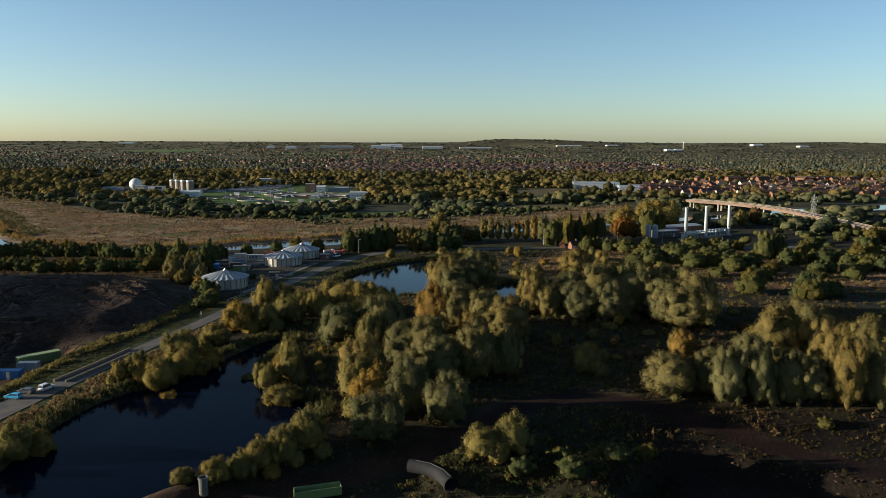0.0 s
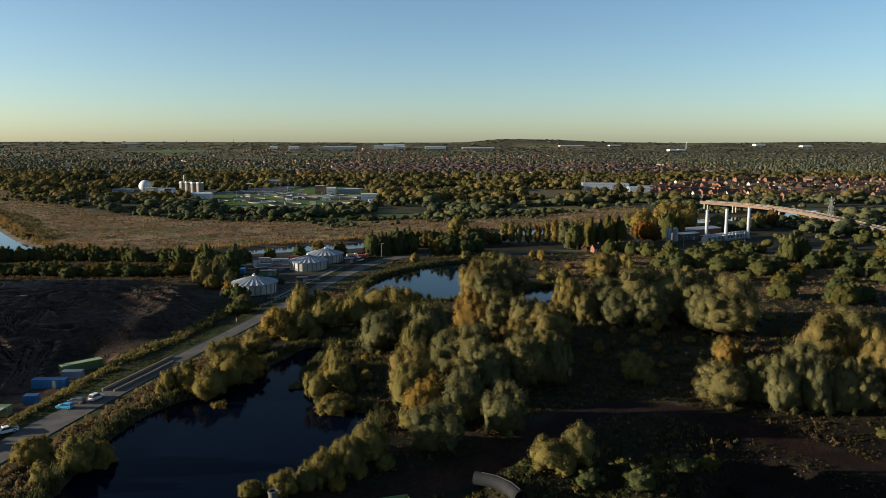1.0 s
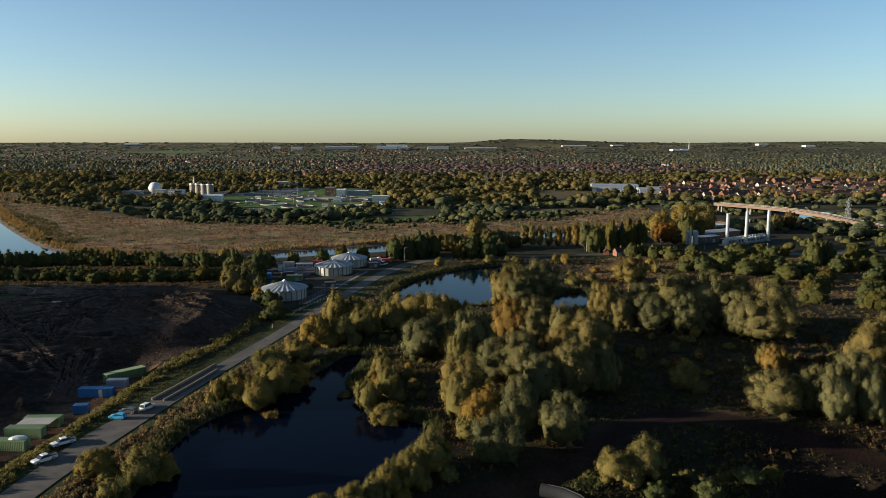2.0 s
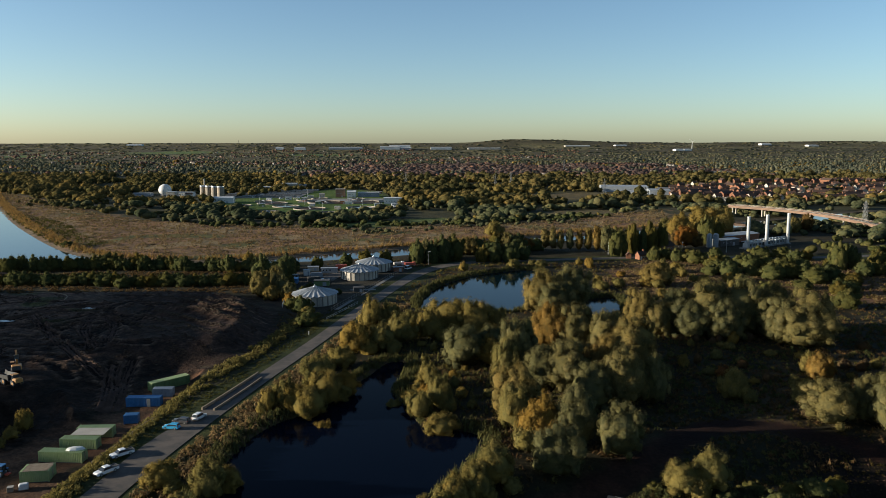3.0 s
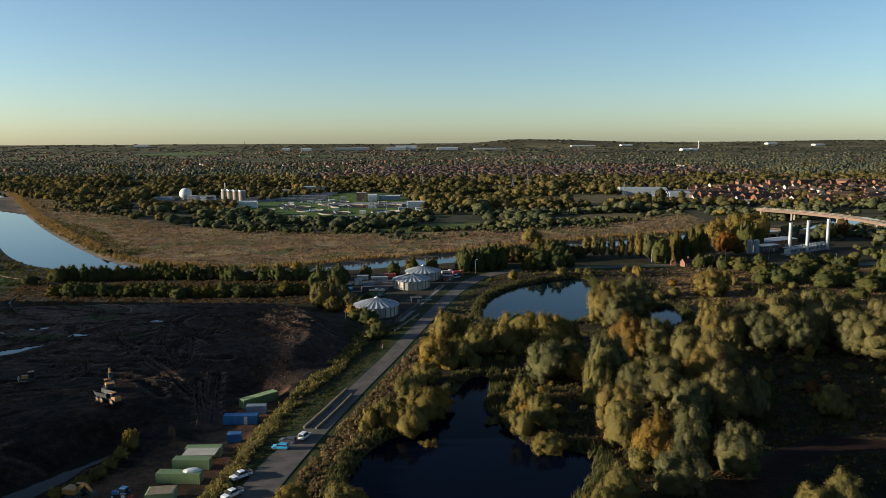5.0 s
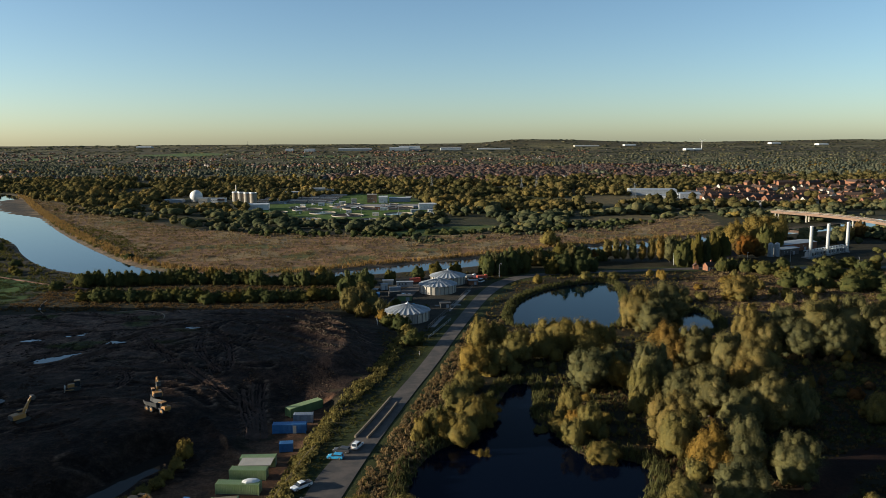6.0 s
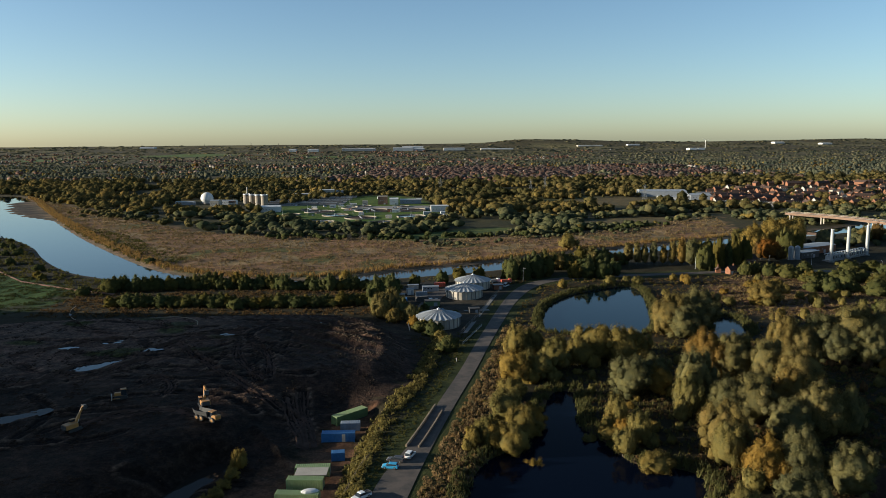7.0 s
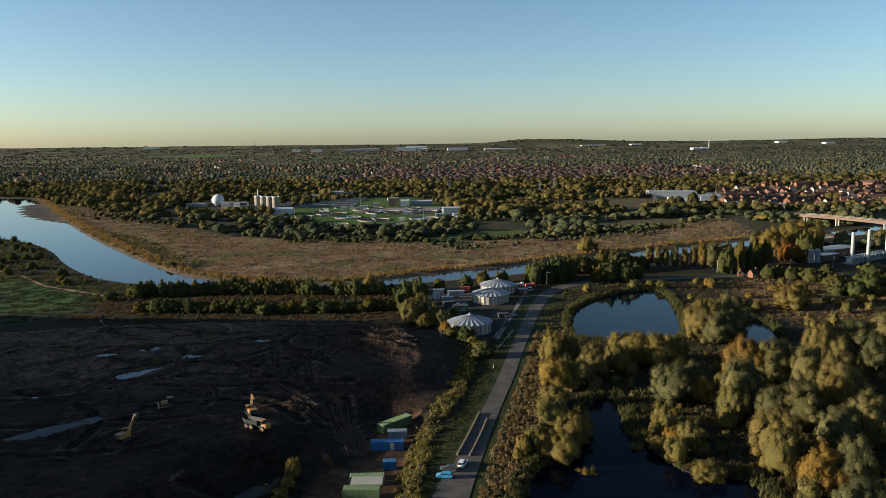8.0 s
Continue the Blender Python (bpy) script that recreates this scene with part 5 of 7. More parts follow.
def wood_patch(n, lo, hi, templates, w0, w1, name, mat, thin, seed, low=0.7, wide=1.0):
    rs = np.random.RandomState(seed)
    y = np.sqrt(rs.uniform(lo ** 2, hi ** 2, n))
    x = rs.uniform(-0.66, 0.64, n) * y - 50
    m = wooded(x, y) & (wave(x, y, 260, 51) + 0.5 * wave(x, y, 90, 52) > thin)
    m &= (rs.uniform(0, 1, n) > town(x, y)) & ((y < 1900) | (wave(x * 0.2, y, 130, 54) > -0.2) | (rs.uniform(0, 1, n) < 0.3))
    x, y = x[m], y[m]
    size = (w0 + (w1 - w0) * rs.uniform(0, 1, len(x)) ** 1.6) * np.clip(1 + 0.35 * wave(x, y, 130, 53), 0.6, 1.4)
    shapes = [(v * np.array((wide, 1, 1)), f) for v, f in templates]
    scattered(name, shapes, on_land(x, y, 0.5), size, rs, mat, "woodland in early autumn leaf across the river plain", "woodland", rs.uniform(0.8, 1.25, len(x)) * low,
              0.6 if lo > 1600 else 6.283, True)


def hedge_band(name, line, n, spread, lo, hi, mat, label, seed):
    rs = np.random.RandomState(seed)
    p = rounded(line, 1, False)
    run = np.concatenate([[0], np.cumsum(np.hypot(*(p[1:] - p[:-1]).T))])
    u = rs.uniform(0, run[-1], n)
    x, y = np.interp(u, run, p[:, 0]) + rs.normal(0, spread, n), np.interp(u, run, p[:, 1]) + rs.normal(0, spread, n)
    m = (wave(x, y, 55, seed) > -0.3) & (side(x, y, RIVER) > 8)
    scattered(name, LUMPS_A, on_land(x[m], y[m], 0.4), rs.uniform(lo, hi, m.sum()), rs, mat, label, "hedge", rs.uniform(0.55, 0.9, m.sum()), smooth=True)


LUMPS_A = [lumpy_tree(RS, (BALL_V, BALL_F), 3, 54, 0.14) for _ in range(7)]
hedge_band("marsh_hedge", [(-250, 662), (-150, 648), (-60, 655), (20, 672), (110, 735)], 190, 7, 3.5, 8, "dark", "dark scrub hedge along the edge of the marsh", 81)
hedge_band("marsh_thicket", [(-120, 600), (-20, 640), (80, 690)], 60, 14, 2.5, 6, "woods", "scattered scrub bushes on the marsh", 82)
hedge_band("heath_bushes", [(225, 478), (290, 500), (330, 560), (345, 640), (420, 690)], 170, 24, 4, 10, "dark", "rounded dark bushes on the low ground by the viaduct", 85)
hedge_band("heath_bushes_pale", [(240, 590), (300, 640), (360, 600), (420, 560)], 90, 24, 4, 9, "woods", "olive bushes on the low ground by the viaduct", 86)
hedge_band("works_hedge", [(-540, 915), (-430, 815), (-345, 760), (-290, 760), (-265, 800)], 150, 12, 4, 9, "woods", "belt of rounded trees before the treatment works", 83)
hedge_band("lawn_hedge", [(-150, 760), (-110, 780), (-95, 830), (-60, 860)], 60, 9, 5, 11, "woods", "trees and bushes at the edge of the works lawn", 84)

ESTATE = rounded([(255, 1010), (285, 1130), (330, 1280), (560, 1420), (900, 1420), (900, 1080), (640, 950), (440, 925), (330, 945)], 1)
FACTORY = [(180, 1050), (300, 1040), (340, 1200), (220, 1215)]


def town(x, y):
    """How built-up the far land is, 0 to 1."""
    k = 0.5 * smooth01(wave(x * 0.6 - 100, y, 620, 61), 0.0, 0.5) * smooth01(y, 1450, 1650) * smooth01(x, 0.22 * y, 0.12 * y)
    k = np.maximum(k, 0.8 * smooth01(y, 1560, 1680) * smooth01(y, 2700, 2450) * smooth01(x, -520, -300) * smooth01(x, 760, 520) * smooth01(wave(x, y, 330, 62), -0.5, 0.1))
    near = (side(x, y, ESTATE) < 0) | (side(x, y, np.array(FACTORY)) < 10)
    return np.maximum(np.where(near, 0.93, 0.0), k)


LUMPS_B = [lumpy_tree(RS, (ICO_V, ICO_F), 1, 18, 0.26) for _ in range(10)]


def dome(rs):
    """A far crown one metre wide: five uneven sides in two tiers."""
    a = np.arange(5) * 1.2566 + rs.uniform(-0.3, 0.3, 5)
    v = [(0.5 * q * math.cos(t), 0.5 * q * math.sin(t), 0.0) for t, q in zip(a, rs.uniform(0.8, 1.2, 5))]
    v += [(0.42 * q * math.cos(t), 0.42 * q * math.sin(t), z) for t, q, z in zip(a + 0.4, rs.uniform(0.7, 1.2, 5), rs.uniform(0.45, 0.75, 5))]
    f = [(i, (i + 1) % 5, 5 + i) for i in range(5)] + [((i + 1) % 5, 5 + (i + 1) % 5, 5 + i) for i in range(5)] + [(5 + i, 5 + (i + 1) % 5, 10) for i in range(5)]
    return np.array(v + [(rs.uniform(-0.1, 0.1), rs.uniform(-0.1, 0.1), 1.0)]) * np.array((rs.uniform(1.0, 1.8), 1.0, 1.0)), np.array(f)


LUMPS_C = [dome(RS) for _ in range(8)]
wood_patch(3600, 480, 900, LUMPS_A, 4.5, 14, "woodland_near", "woods", -0.35, 71)
wood_patch(600, 480, 900, LUMPS_A, 5, 11, "woodland_near_pale", "willow", -0.1, 79, 0.75)
wood_patch(350, 480, 900, LUMPS_A, 5, 11, "woodland_near_gold", "gold", 0.1, 72)
wood_patch(1500, 880, 1700, LUMPS_B, 5, 11, "woodland_pale", "willow", -0.2, 78, 0.75)
wood_patch(13500, 880, 1700, LUMPS_B, 4.5, 14, "woodland", "woods", -0.6, 73, 0.8)
wood_patch(700, 880, 1700, LUMPS_B, 5, 11, "woodland_gold", "gold", 0.1, 74)
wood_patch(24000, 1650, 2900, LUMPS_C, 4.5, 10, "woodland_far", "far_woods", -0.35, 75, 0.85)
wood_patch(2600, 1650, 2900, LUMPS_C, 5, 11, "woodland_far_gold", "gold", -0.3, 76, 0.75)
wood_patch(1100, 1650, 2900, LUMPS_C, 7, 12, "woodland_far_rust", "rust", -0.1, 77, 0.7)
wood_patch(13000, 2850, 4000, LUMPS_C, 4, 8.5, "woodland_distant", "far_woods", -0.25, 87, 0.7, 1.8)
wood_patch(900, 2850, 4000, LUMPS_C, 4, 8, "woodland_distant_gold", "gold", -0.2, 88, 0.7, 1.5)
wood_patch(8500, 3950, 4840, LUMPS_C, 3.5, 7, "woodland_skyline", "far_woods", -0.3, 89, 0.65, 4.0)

# ---- vehicles and road furniture ----
def wheel(parent, x, y, r, w, hub="steel"):
    """A tyre with its rim, axle along y."""
    g = Geo()
    prof = [(r * 0.62, -w / 2), (r * 0.94, -w / 2), (r, -w * 0.3), (r, w * 0.3), (r * 0.94, w / 2), (r * 0.62, w / 2)]
    n = 14
    g.loft([[(x + q * math.cos(6.2832 * i / n), y + d, r + q * math.sin(6.2832 * i / n)) for i in range(n)] for q, d in prof], True, False)
    tyre = part("wheel", g, "rubber", parent)
    s = 1 if y > 0 else -1
    part("rim", Geo().loft([[(x + q * math.cos(6.2832 * i / 10), y + s * d, r + q * math.sin(6.2832 * i / 10)) for i in range(10)]
                            for q, d in ((r * 0.63, -w * 0.3), (r * 0.63, w * 0.35), (r * 0.2, w * 0.42))]), hub, tyre)
    return tyre


def shell(profile, width, tuck):
    """A body from a side outline (x, z, inset): lofted from flank to flank with rounded shoulders."""
    g = Geo()
    a = [(x * 0.985, -(width / 2 - i), z * 0.985 + 0.005) for x, z, i in profile]
    b = [(x, -(width / 2 - i - tuck) if width / 2 - i - tuck > 0 else 0, z) for x, z, i in profile]
    c = [(x, -y, z) for x, y, z in b]
    d = [(x, -y, z) for x, y, z in a]
    return g.loft([a, b, c, d])


def make_car(name, label, paint, length=4.2, width=1.75, height=1.48, kind="hatch"):
    L = length / 2
    car = thing(name, label, "car")
    body = [(-L, 0.35, 0.04), (-L + 0.05, 0.75, 0.0), (-L + 0.1, 0.92, 0.05), (L * 0.45, 0.95, 0.05), (L - 0.25, 0.78, 0.08), (L - 0.02, 0.62, 0.08), (L, 0.35, 0.06), (L - 0.2, 0.22, 0.05), (-L + 0.2, 0.22, 0.05)]
    part("body", shell(body, width, 0.10), paint, car)
    rear = -L + (0.12 if kind in ("van", "hatch") else 0.5)
    glass = [(rear, 0.88, 0.08), (rear + 0.25, height - 0.12, 0.22), (L * 0.1, height - 0.1, 0.22), (L * 0.52, 0.9, 0.1)]
    part("window", shell(glass, width, 0.03), "glass", car, "dark tinted glass")
    roof = [(rear + 0.2, height - 0.14, 0.2), (rear + 0.3, height - 0.02, 0.25), (L * 0.05, height, 0.26), (L * 0.14, height - 0.12, 0.2)]
    part("roof", shell(roof, width, 0.08), paint, car)
    for s in (-1, 1):
        part("pillar", Geo().rod((rear + 0.06, s * (width / 2 - 0.1), 0.88), (rear + 0.3, s * (width / 2 - 0.24), height - 0.08), 0.05, 4), paint, car)
        part("headlight", Geo().slab(L - 0.1, s * (width / 2 - 0.28), 0.62, 0.16, 0.34, 0.14, 0.03), "lamp_glass", car)
        part("tail_light", Geo().slab(-L + 0.06, s * (width / 2 - 0.16), 0.62, 0.08, 0.2, 0.26, 0.02), "red_paint", car)
        part("mirror", Geo().slab(L * 0.42, s * (width / 2 + 0.06), 0.92, 0.12, 0.2, 0.14, 0.03), paint, car)
        for x in (-L * 0.6, L * 0.62):
            wheel(car, x, s * (width / 2 - 0.1), 0.32, 0.2)
    part("bumper", Geo().slab(L - 0.04, 0, 0.3, 0.14, width * 0.92, 0.2, 0.04), "dark_steel", car)
    return car


def make_pickup(name, label):
    car = thing(name, label, "pickup truck")
    body = [(-2.65, 0.5, 0.05), (-2.65, 1.05, 0.05), (-0.7, 1.08, 0.05), (0.9, 1.08, 0.05), (2.35, 1.0, 0.08), (2.62, 0.8, 0.1), (2.65, 0.45, 0.08), (2.4, 0.38, 0.06), (-2.5, 0.42, 0.06)]
    part("body", shell(body, 1.85, 0.10), "car_white", car)
    part("window", shell([(-0.85, 1.05, 0.1), (-0.7, 1.62, 0.2), (0.65, 1.64, 0.2), (1.35, 1.05, 0.12)], 1.85, 0.03), "glass", car, "dark tinted glass")
    part("roof", shell([(-0.75, 1.6, 0.2), (-0.65, 1.72, 0.24), (0.55, 1.74, 0.24), (0.72, 1.62, 0.2)], 1.85, 0.08), "car_white", car)
    bed = Geo().box(-1.72, 0, 1.086, 1.6, 1.5, 0.02)
    part("load_bed", bed, "rubber", car, "black load bed liner")
    part("bed_rail", Geo().box(-1.7, 0.86, 1.08, 1.9, 0.09, 0.12).box(-1.7, -0.86, 1.08, 1.9, 0.09, 0.12).box(-2.6, 0, 1.05, 0.09, 1.7, 0.14), "car_dark", car)
    part("roll_bar", Geo().tube([(-0.95, -0.75, 1.08), (-0.95, -0.65, 1.6), (-0.95, 0.65, 1.6), (-0.95, 0.75, 1.08)], 0.045, 6), "dark_steel", car)
    for s in (-1, 1):
        part("headlight", Geo().slab(2.5, s * 0.66, 0.75, 0.2, 0.36, 0.18, 0.03), "lamp_glass", car)
        part("tail_light", Geo().slab(-2.62, s * 0.82, 0.7, 0.08, 0.14, 0.32, 0.02), "red_paint", car)
        part("mirror", Geo().slab(1.15, s * 0.99, 1.1, 0.14, 0.2, 0.18, 0.03), "car_dark", car)
        for x in (-1.6, 1.62):
            wheel(car, x, s * 0.8, 0.39, 0.26)
    part("bumper", Geo().slab(2.6, 0, 0.42, 0.16, 1.7, 0.24, 0.04), "dark_steel", car)
    return car


make_car("hatchback_car", "bright blue hatchback parked across the lay-by", "car_blue").matrix_basis = pose(-109.4, 182.6, 0.1, 0, 0, 172)
make_car("estate_car", "dark estate car parked in the lay-by", "car_dark", 4.5, 1.78, 1.52, "van").matrix_basis = pose(-108.3, 186.6, 0.1, 0, 0, 168)
make_car("small_van", "white small van parked at the road's edge", "car_white", 4.2, 1.76, 1.75, "van").matrix_basis = pose(-104.6, 189.6, 0.1, 0, 0, 70)
pick = tagged(make_pickup("pickup_truck", "white double-cab pickup parked on the grass verge"), group="parked pickups")
pick.matrix_basis = pose(-114.4, 157.0, 0.02, 0, 0, 236)
copy_thing(pick, pose(-114.9, 166.2, 0.02, 0, 0, 226))


def make_lamp(label="tall grey street lamp with a short arm"):
    lamp = thing("street_lamp", label, "street lamp", group="street lamps along the road")
    part("pole", Geo().lathe(0, 0, [(0.16, 0), (0.16, 1.2), (0.10, 1.25), (0.06, 8)], 8), "steel", lamp)
    part("arm", Geo().tube([(0, 0, 7.9), (0.3, 0, 8.15), (1.2, 0, 8.25)], 0.05, 6), "steel", lamp)
    part("lamp_head", Geo().slab(1.5, 0, 8.18, 0.8, 0.3, 0.14, 0.04), "grey_paint", lamp)
    return lamp


lamp = make_lamp()
lamp.matrix_basis = pose(11, 461, 0, 0, 0, -90)
for x, y, a in ((65, 477, -80), (113, 479, -90), (145, 488, -100), (172, 455, 80), (-50, 438, -45)):
    copy_thing(lamp, pose(x, y, 0, 0, 0, a))


def rail_line(name, label, pts, mat, h, w, category):
    """A low barrier of sleepers laid end to end on short posts."""
    ob = thing(name, label, category)
    pts = rounded(pts, 1, False)
    for (ax, ay), (bx, by) in zip(pts[:-1], pts[1:]):
        L, a = math.hypot(bx - ax, by - ay), math.degrees(math.atan2(by - ay, bx - ax))
        n = max(1, round(L / 4.0))
        for k in range(n):
            f = (k + 0.5) / n
            part("sleeper", Geo().slab(0, 0, 0, L / n - 0.08, w, h, 0.05), mat, ob, at=pose(ax + (bx - ax) * f, ay + (by - ay) * f, 0.05, 0, 0, a))
    return ob


rail_line("timber_barrier", "long low barrier of weathered sleepers beside the lane", [(-106.0, 196), (-104.0, 204), (-101, 217), (-98.6, 228)], "wood", 0.7, 0.5, "barrier")
rail_line("timber_barrier", "low sleeper barrier at the lane's inner edge", [(-102.6, 195.5), (-101.4, 200), (-98.4, 213), (-96.4, 223)], "wood", 0.6, 0.45, "barrier")
post = thing("marker_post", "short white marker post on the verge", "post", pose(-91.4, 275.5, 0.0))
part("shaft", Geo().slab(0, 0, 0, 0.28, 0.28, 1.5, 0.04), "white", post)
part("band", Geo().slab(0, 0, 1.1, 0.31, 0.31, 0.25, 0.03), "red_paint", post)


# ---- container yard ----
def make_container(label, paint, L, W, H, cover=None, door=None, group="containers in the yard"):
    """A corrugated steel container, long side along x."""
    c = thing("shipping_container", label, "container", group=group)
    step, dep, out = 0.42, 0.07, []

    def run(a, b):
        a, b = np.array(a), np.array(b)
        d = b - a
        ln = np.linalg.norm(d)
        d = d / ln
        nrm = np.array((-d[1], d[0]))
        n = max(2, int(ln / step))
        for i in range(n):
            for f, o in ((0.0, 0.0), (0.45, 0.0), (0.55, dep), (0.92, dep)):
                out.append(a + d * ln * (i + f) / n + nrm * o)

    hx, hy = L / 2 - 0.1, W / 2 - 0.04
    run((-hx, -hy), (hx, -hy)), run((hx, -hy), (hx, hy)), run((hx, hy), (-hx, hy)), run((-hx, hy), (-hx, -hy))
    part("wall", Geo().loft([[(x, y, z) for x, y in out] for z in (0.16, H - 0.12)], True, False), paint, c)
    roof, n = Geo(), int(L / 0.5)
    rings = []
    for i in range(n):
        for f, o in ((0.0, 0.0), (0.4, 0.0), (0.5, 0.06), (0.9, 0.06)):
            x = -L / 2 + L * (i + f) / n
            rings.append([(x, -W / 2 + 0.05, H - 0.14), (x, W / 2 - 0.05, H - 0.14), (x, W / 2 - 0.05, H - 0.07 + o), (x, -W / 2 + 0.05, H - 0.07 + o)])
    roof.loft(rings)
    part("roof", roof, paint, c)
    for sx in (-1, 1):
        for sy in (-1, 1):
            part("corner_post", Geo().box(sx * (L / 2 - 0.08), sy * (W / 2 - 0.08), 0, 0.17, 0.17, H), paint, c)
    for sy in (-1, 1):
        part("bottom_rail", Geo().box(0, sy * (W / 2 - 0.06), 0.02, L - 0.3, 0.12, 0.16), "dark_steel", c)
    if door:
        part("door", Geo().slab(door, -W / 2 - 0.03, 0.15, 0.95, 0.08, H - 0.5, 0.02), "cream", c, "open cream side door")
    else:
        for s in (-1, 1):
            d = part("door", Geo().slab(L / 2 + 0.0, s * W / 4, 0.2, 0.08, W / 2 - 0.14, H - 0.4, 0.02), paint, c)
            part("lock_bar", Geo().rod((L / 2 + 0.07, s * 0.25, 0.25), (L / 2 + 0.07, s * 0.25, H - 0.3), 0.03, 5), "steel", d)
    if cover == "boards":
        for i in range(int(W / 0.32)):
            part("board", Geo().box(0.2, -W / 2 + 0.2 + i * 0.32, H + 0.004, L * RS.uniform(0.8, 0.95), 0.26, 0.05, RS.uniform(-1, 1)), "wood", c)
    return c


YZ = -3.0
make_container("long dark green container with a pale dusty roof", "green_paint", 12.2, 2.9, 2.9).matrix_basis = pose(-125.3, 224.0, YZ, 0, 0, 46)
make_container("short grey-blue steel container", "grey_paint", 5.8, 2.5, 2.6).matrix_basis = pose(-124.0, 215.9, YZ, 0, 0, 4)
make_container("blue corrugated site container with an open pale door", "blue_paint", 9.6, 2.6, 2.8, door=1.6).matrix_basis = pose(-126.4, 207.7, YZ, 0, 0, 3)
make_container("small blue container half hidden by brambles", "blue_paint", 3.6, 2.4, 2.5).matrix_basis = pose(-124.6, 194.6, YZ, 0, 0, 8)
make_container("faded green container at the back of the yard", "pale_green", 9.0, 2.6, 2.7).matrix_basis = pose(-129.8, 185.2, YZ, 0, 0, 3)
make_container("faded green container with loading opening", "pale_green", 9.2, 2.6, 2.7).matrix_basis = pose(-130.4, 178.0, YZ, 0, 0, -2)
make_container("faded green container with a tarpaulin bundle on its roof", "pale_green", 10.6, 2.6, 2.7).matrix_basis = pose(-130.8, 170.3, YZ, 0, 0, -3)
make_container("faded green container roofed with rusty boards", "pale_green", 6.2, 4.4, 2.7, cover="boards").matrix_basis = pose(-131.6, 160.8, YZ, 0, 0, 8)
sheet = thing("board_roof", "pale corrugated sheeting spanning two green containers", "roof sheet", pose(-129.4, 181.6, YZ + 2.72, 0, 0, 1))
for i in range(9):
    part("sheet", Geo().slab(-3.6 + i * 0.9, 0, 0.01 * (i % 2), 0.93, 4.6, 0.06, 0.015), "cream", sheet)
for x in (-3.9, 0, 3.9):
    part("batten", Geo().box(x, 0, -0.06, 0.1, 4.4, 0.06), "wood", sheet)
bundle = thing("tarpaulin", "crumpled white tarpaulin bundle lying on a container roof", "tarpaulin", pose(-127.9, 170.6, YZ + 2.72, 0, 0, 12))
part("sheet", Geo().lathe(0, 0, [(0.2, 0.62), (1.0, 0.5), (1.35, 0.25), (1.5, 0)][::-1], 9), "white", bundle)
bundle.scale = (1.5, 0.75, 1)

tank = thing("water_tank", "white plastic bulk tank on the yard", "tank", pose(-132.0, 155.6, YZ, 0, 0, 25))
part("body", Geo().slab(0, 0, 0.15, 1.9, 1.3, 1.2, 0.18), "white", tank)
part("pallet", Geo().box(0, 0, 0, 1.9, 1.3, 0.14), "wood", tank)
crate = thing("crate", "buff wooden crate beside the white tank", "crate", pose(-134.3, 154.6, YZ, 0, 0, 15))
part("box", Geo().slab(0, 0, 0, 1.2, 1.1, 1.0, 0.05), "wood", crate)
part("lid", Geo().slab(0, 0, 1.0, 1.26, 1.16, 0.07, 0.02), "cream", crate)


def make_tractor():
    t = thing("tractor", "blue farm tractor with big rear wheels in the yard", "tractor")
    part("hood", Geo().slab(1.3, 0, 0.95, 2.0, 0.8, 0.85, 0.12), "blue_paint", t)
    part("chassis", Geo().box(0.3, 0, 0.55, 3.6, 0.6, 0.45), "dark_steel", t)
    part("cab", Geo().box(-0.6, 0, 1.2, 1.5, 1.5, 1.35, 0, 0.88), "glass", t, "glazed cab")
    part("cab_roof", Geo().slab(-0.6, 0, 2.55, 1.6, 1.5, 0.18, 0.08), "blue_paint", t)
    for s in (-1, 1):
        wheel(t, -0.9, s * 0.9, 0.85, 0.5, "white")
        wheel(t, 1.8, s * 0.8, 0.55, 0.38, "white")
        part("mudguard", Geo().slab(-0.9, s * 0.85, 1.5, 1.3, 0.55, 0.18, 0.08), "blue_paint", t)
    part("exhaust", Geo().rod((1.0, 0.35, 1.7), (1.0, 0.35, 2.7), 0.05, 6), "dark_steel", t)
    part("rear_link", Geo().box(-2.1, 0, 0.5, 0.9, 1.2, 0.25), "red_paint", t)
    return t


make_tractor().matrix_basis = pose(-141.2, 162.2, YZ, 0, 0, 172)


# ---- earth-moving machines ----
def crawler(parent, L, W, h, track):
    for s in (-1, 1):
        ring = [(-L / 2 + h / 2, 0), (L / 2 - h / 2, 0), (L / 2, h / 2), (L / 2 - h / 2, h), (-L / 2 + h / 2, h), (-L / 2, h / 2)]
        y0, y1 = s * (W / 2 - track), s * W / 2
        part("track", Geo().loft([[(x, min(y0, y1), z) for x, z in ring], [(x, max(y0, y1), z) for x, z in ring]]), "rubber", parent)


def arm_link(a, b, w, d):
    a, b = Vector(a), Vector(b)
    u = (b - a).normalized()
    n = Vector((-u.z, 0, u.x)) * d
    y = Vector((0, w / 2, 0))
    return Geo().loft([[a - n - y, a - n + y, a + n + y, a + n - y], [(a + b) / 2 - n * 1.2 - y, (a + b) / 2 - n * 1.2 + y, (a + b) / 2 + n * 1.4 + y, (a + b) / 2 + n * 1.4 - y],
                       [b - n * 0.6 - y, b - n * 0.6 + y, b + n * 0.6 + y, b + n * 0.6 - y]])


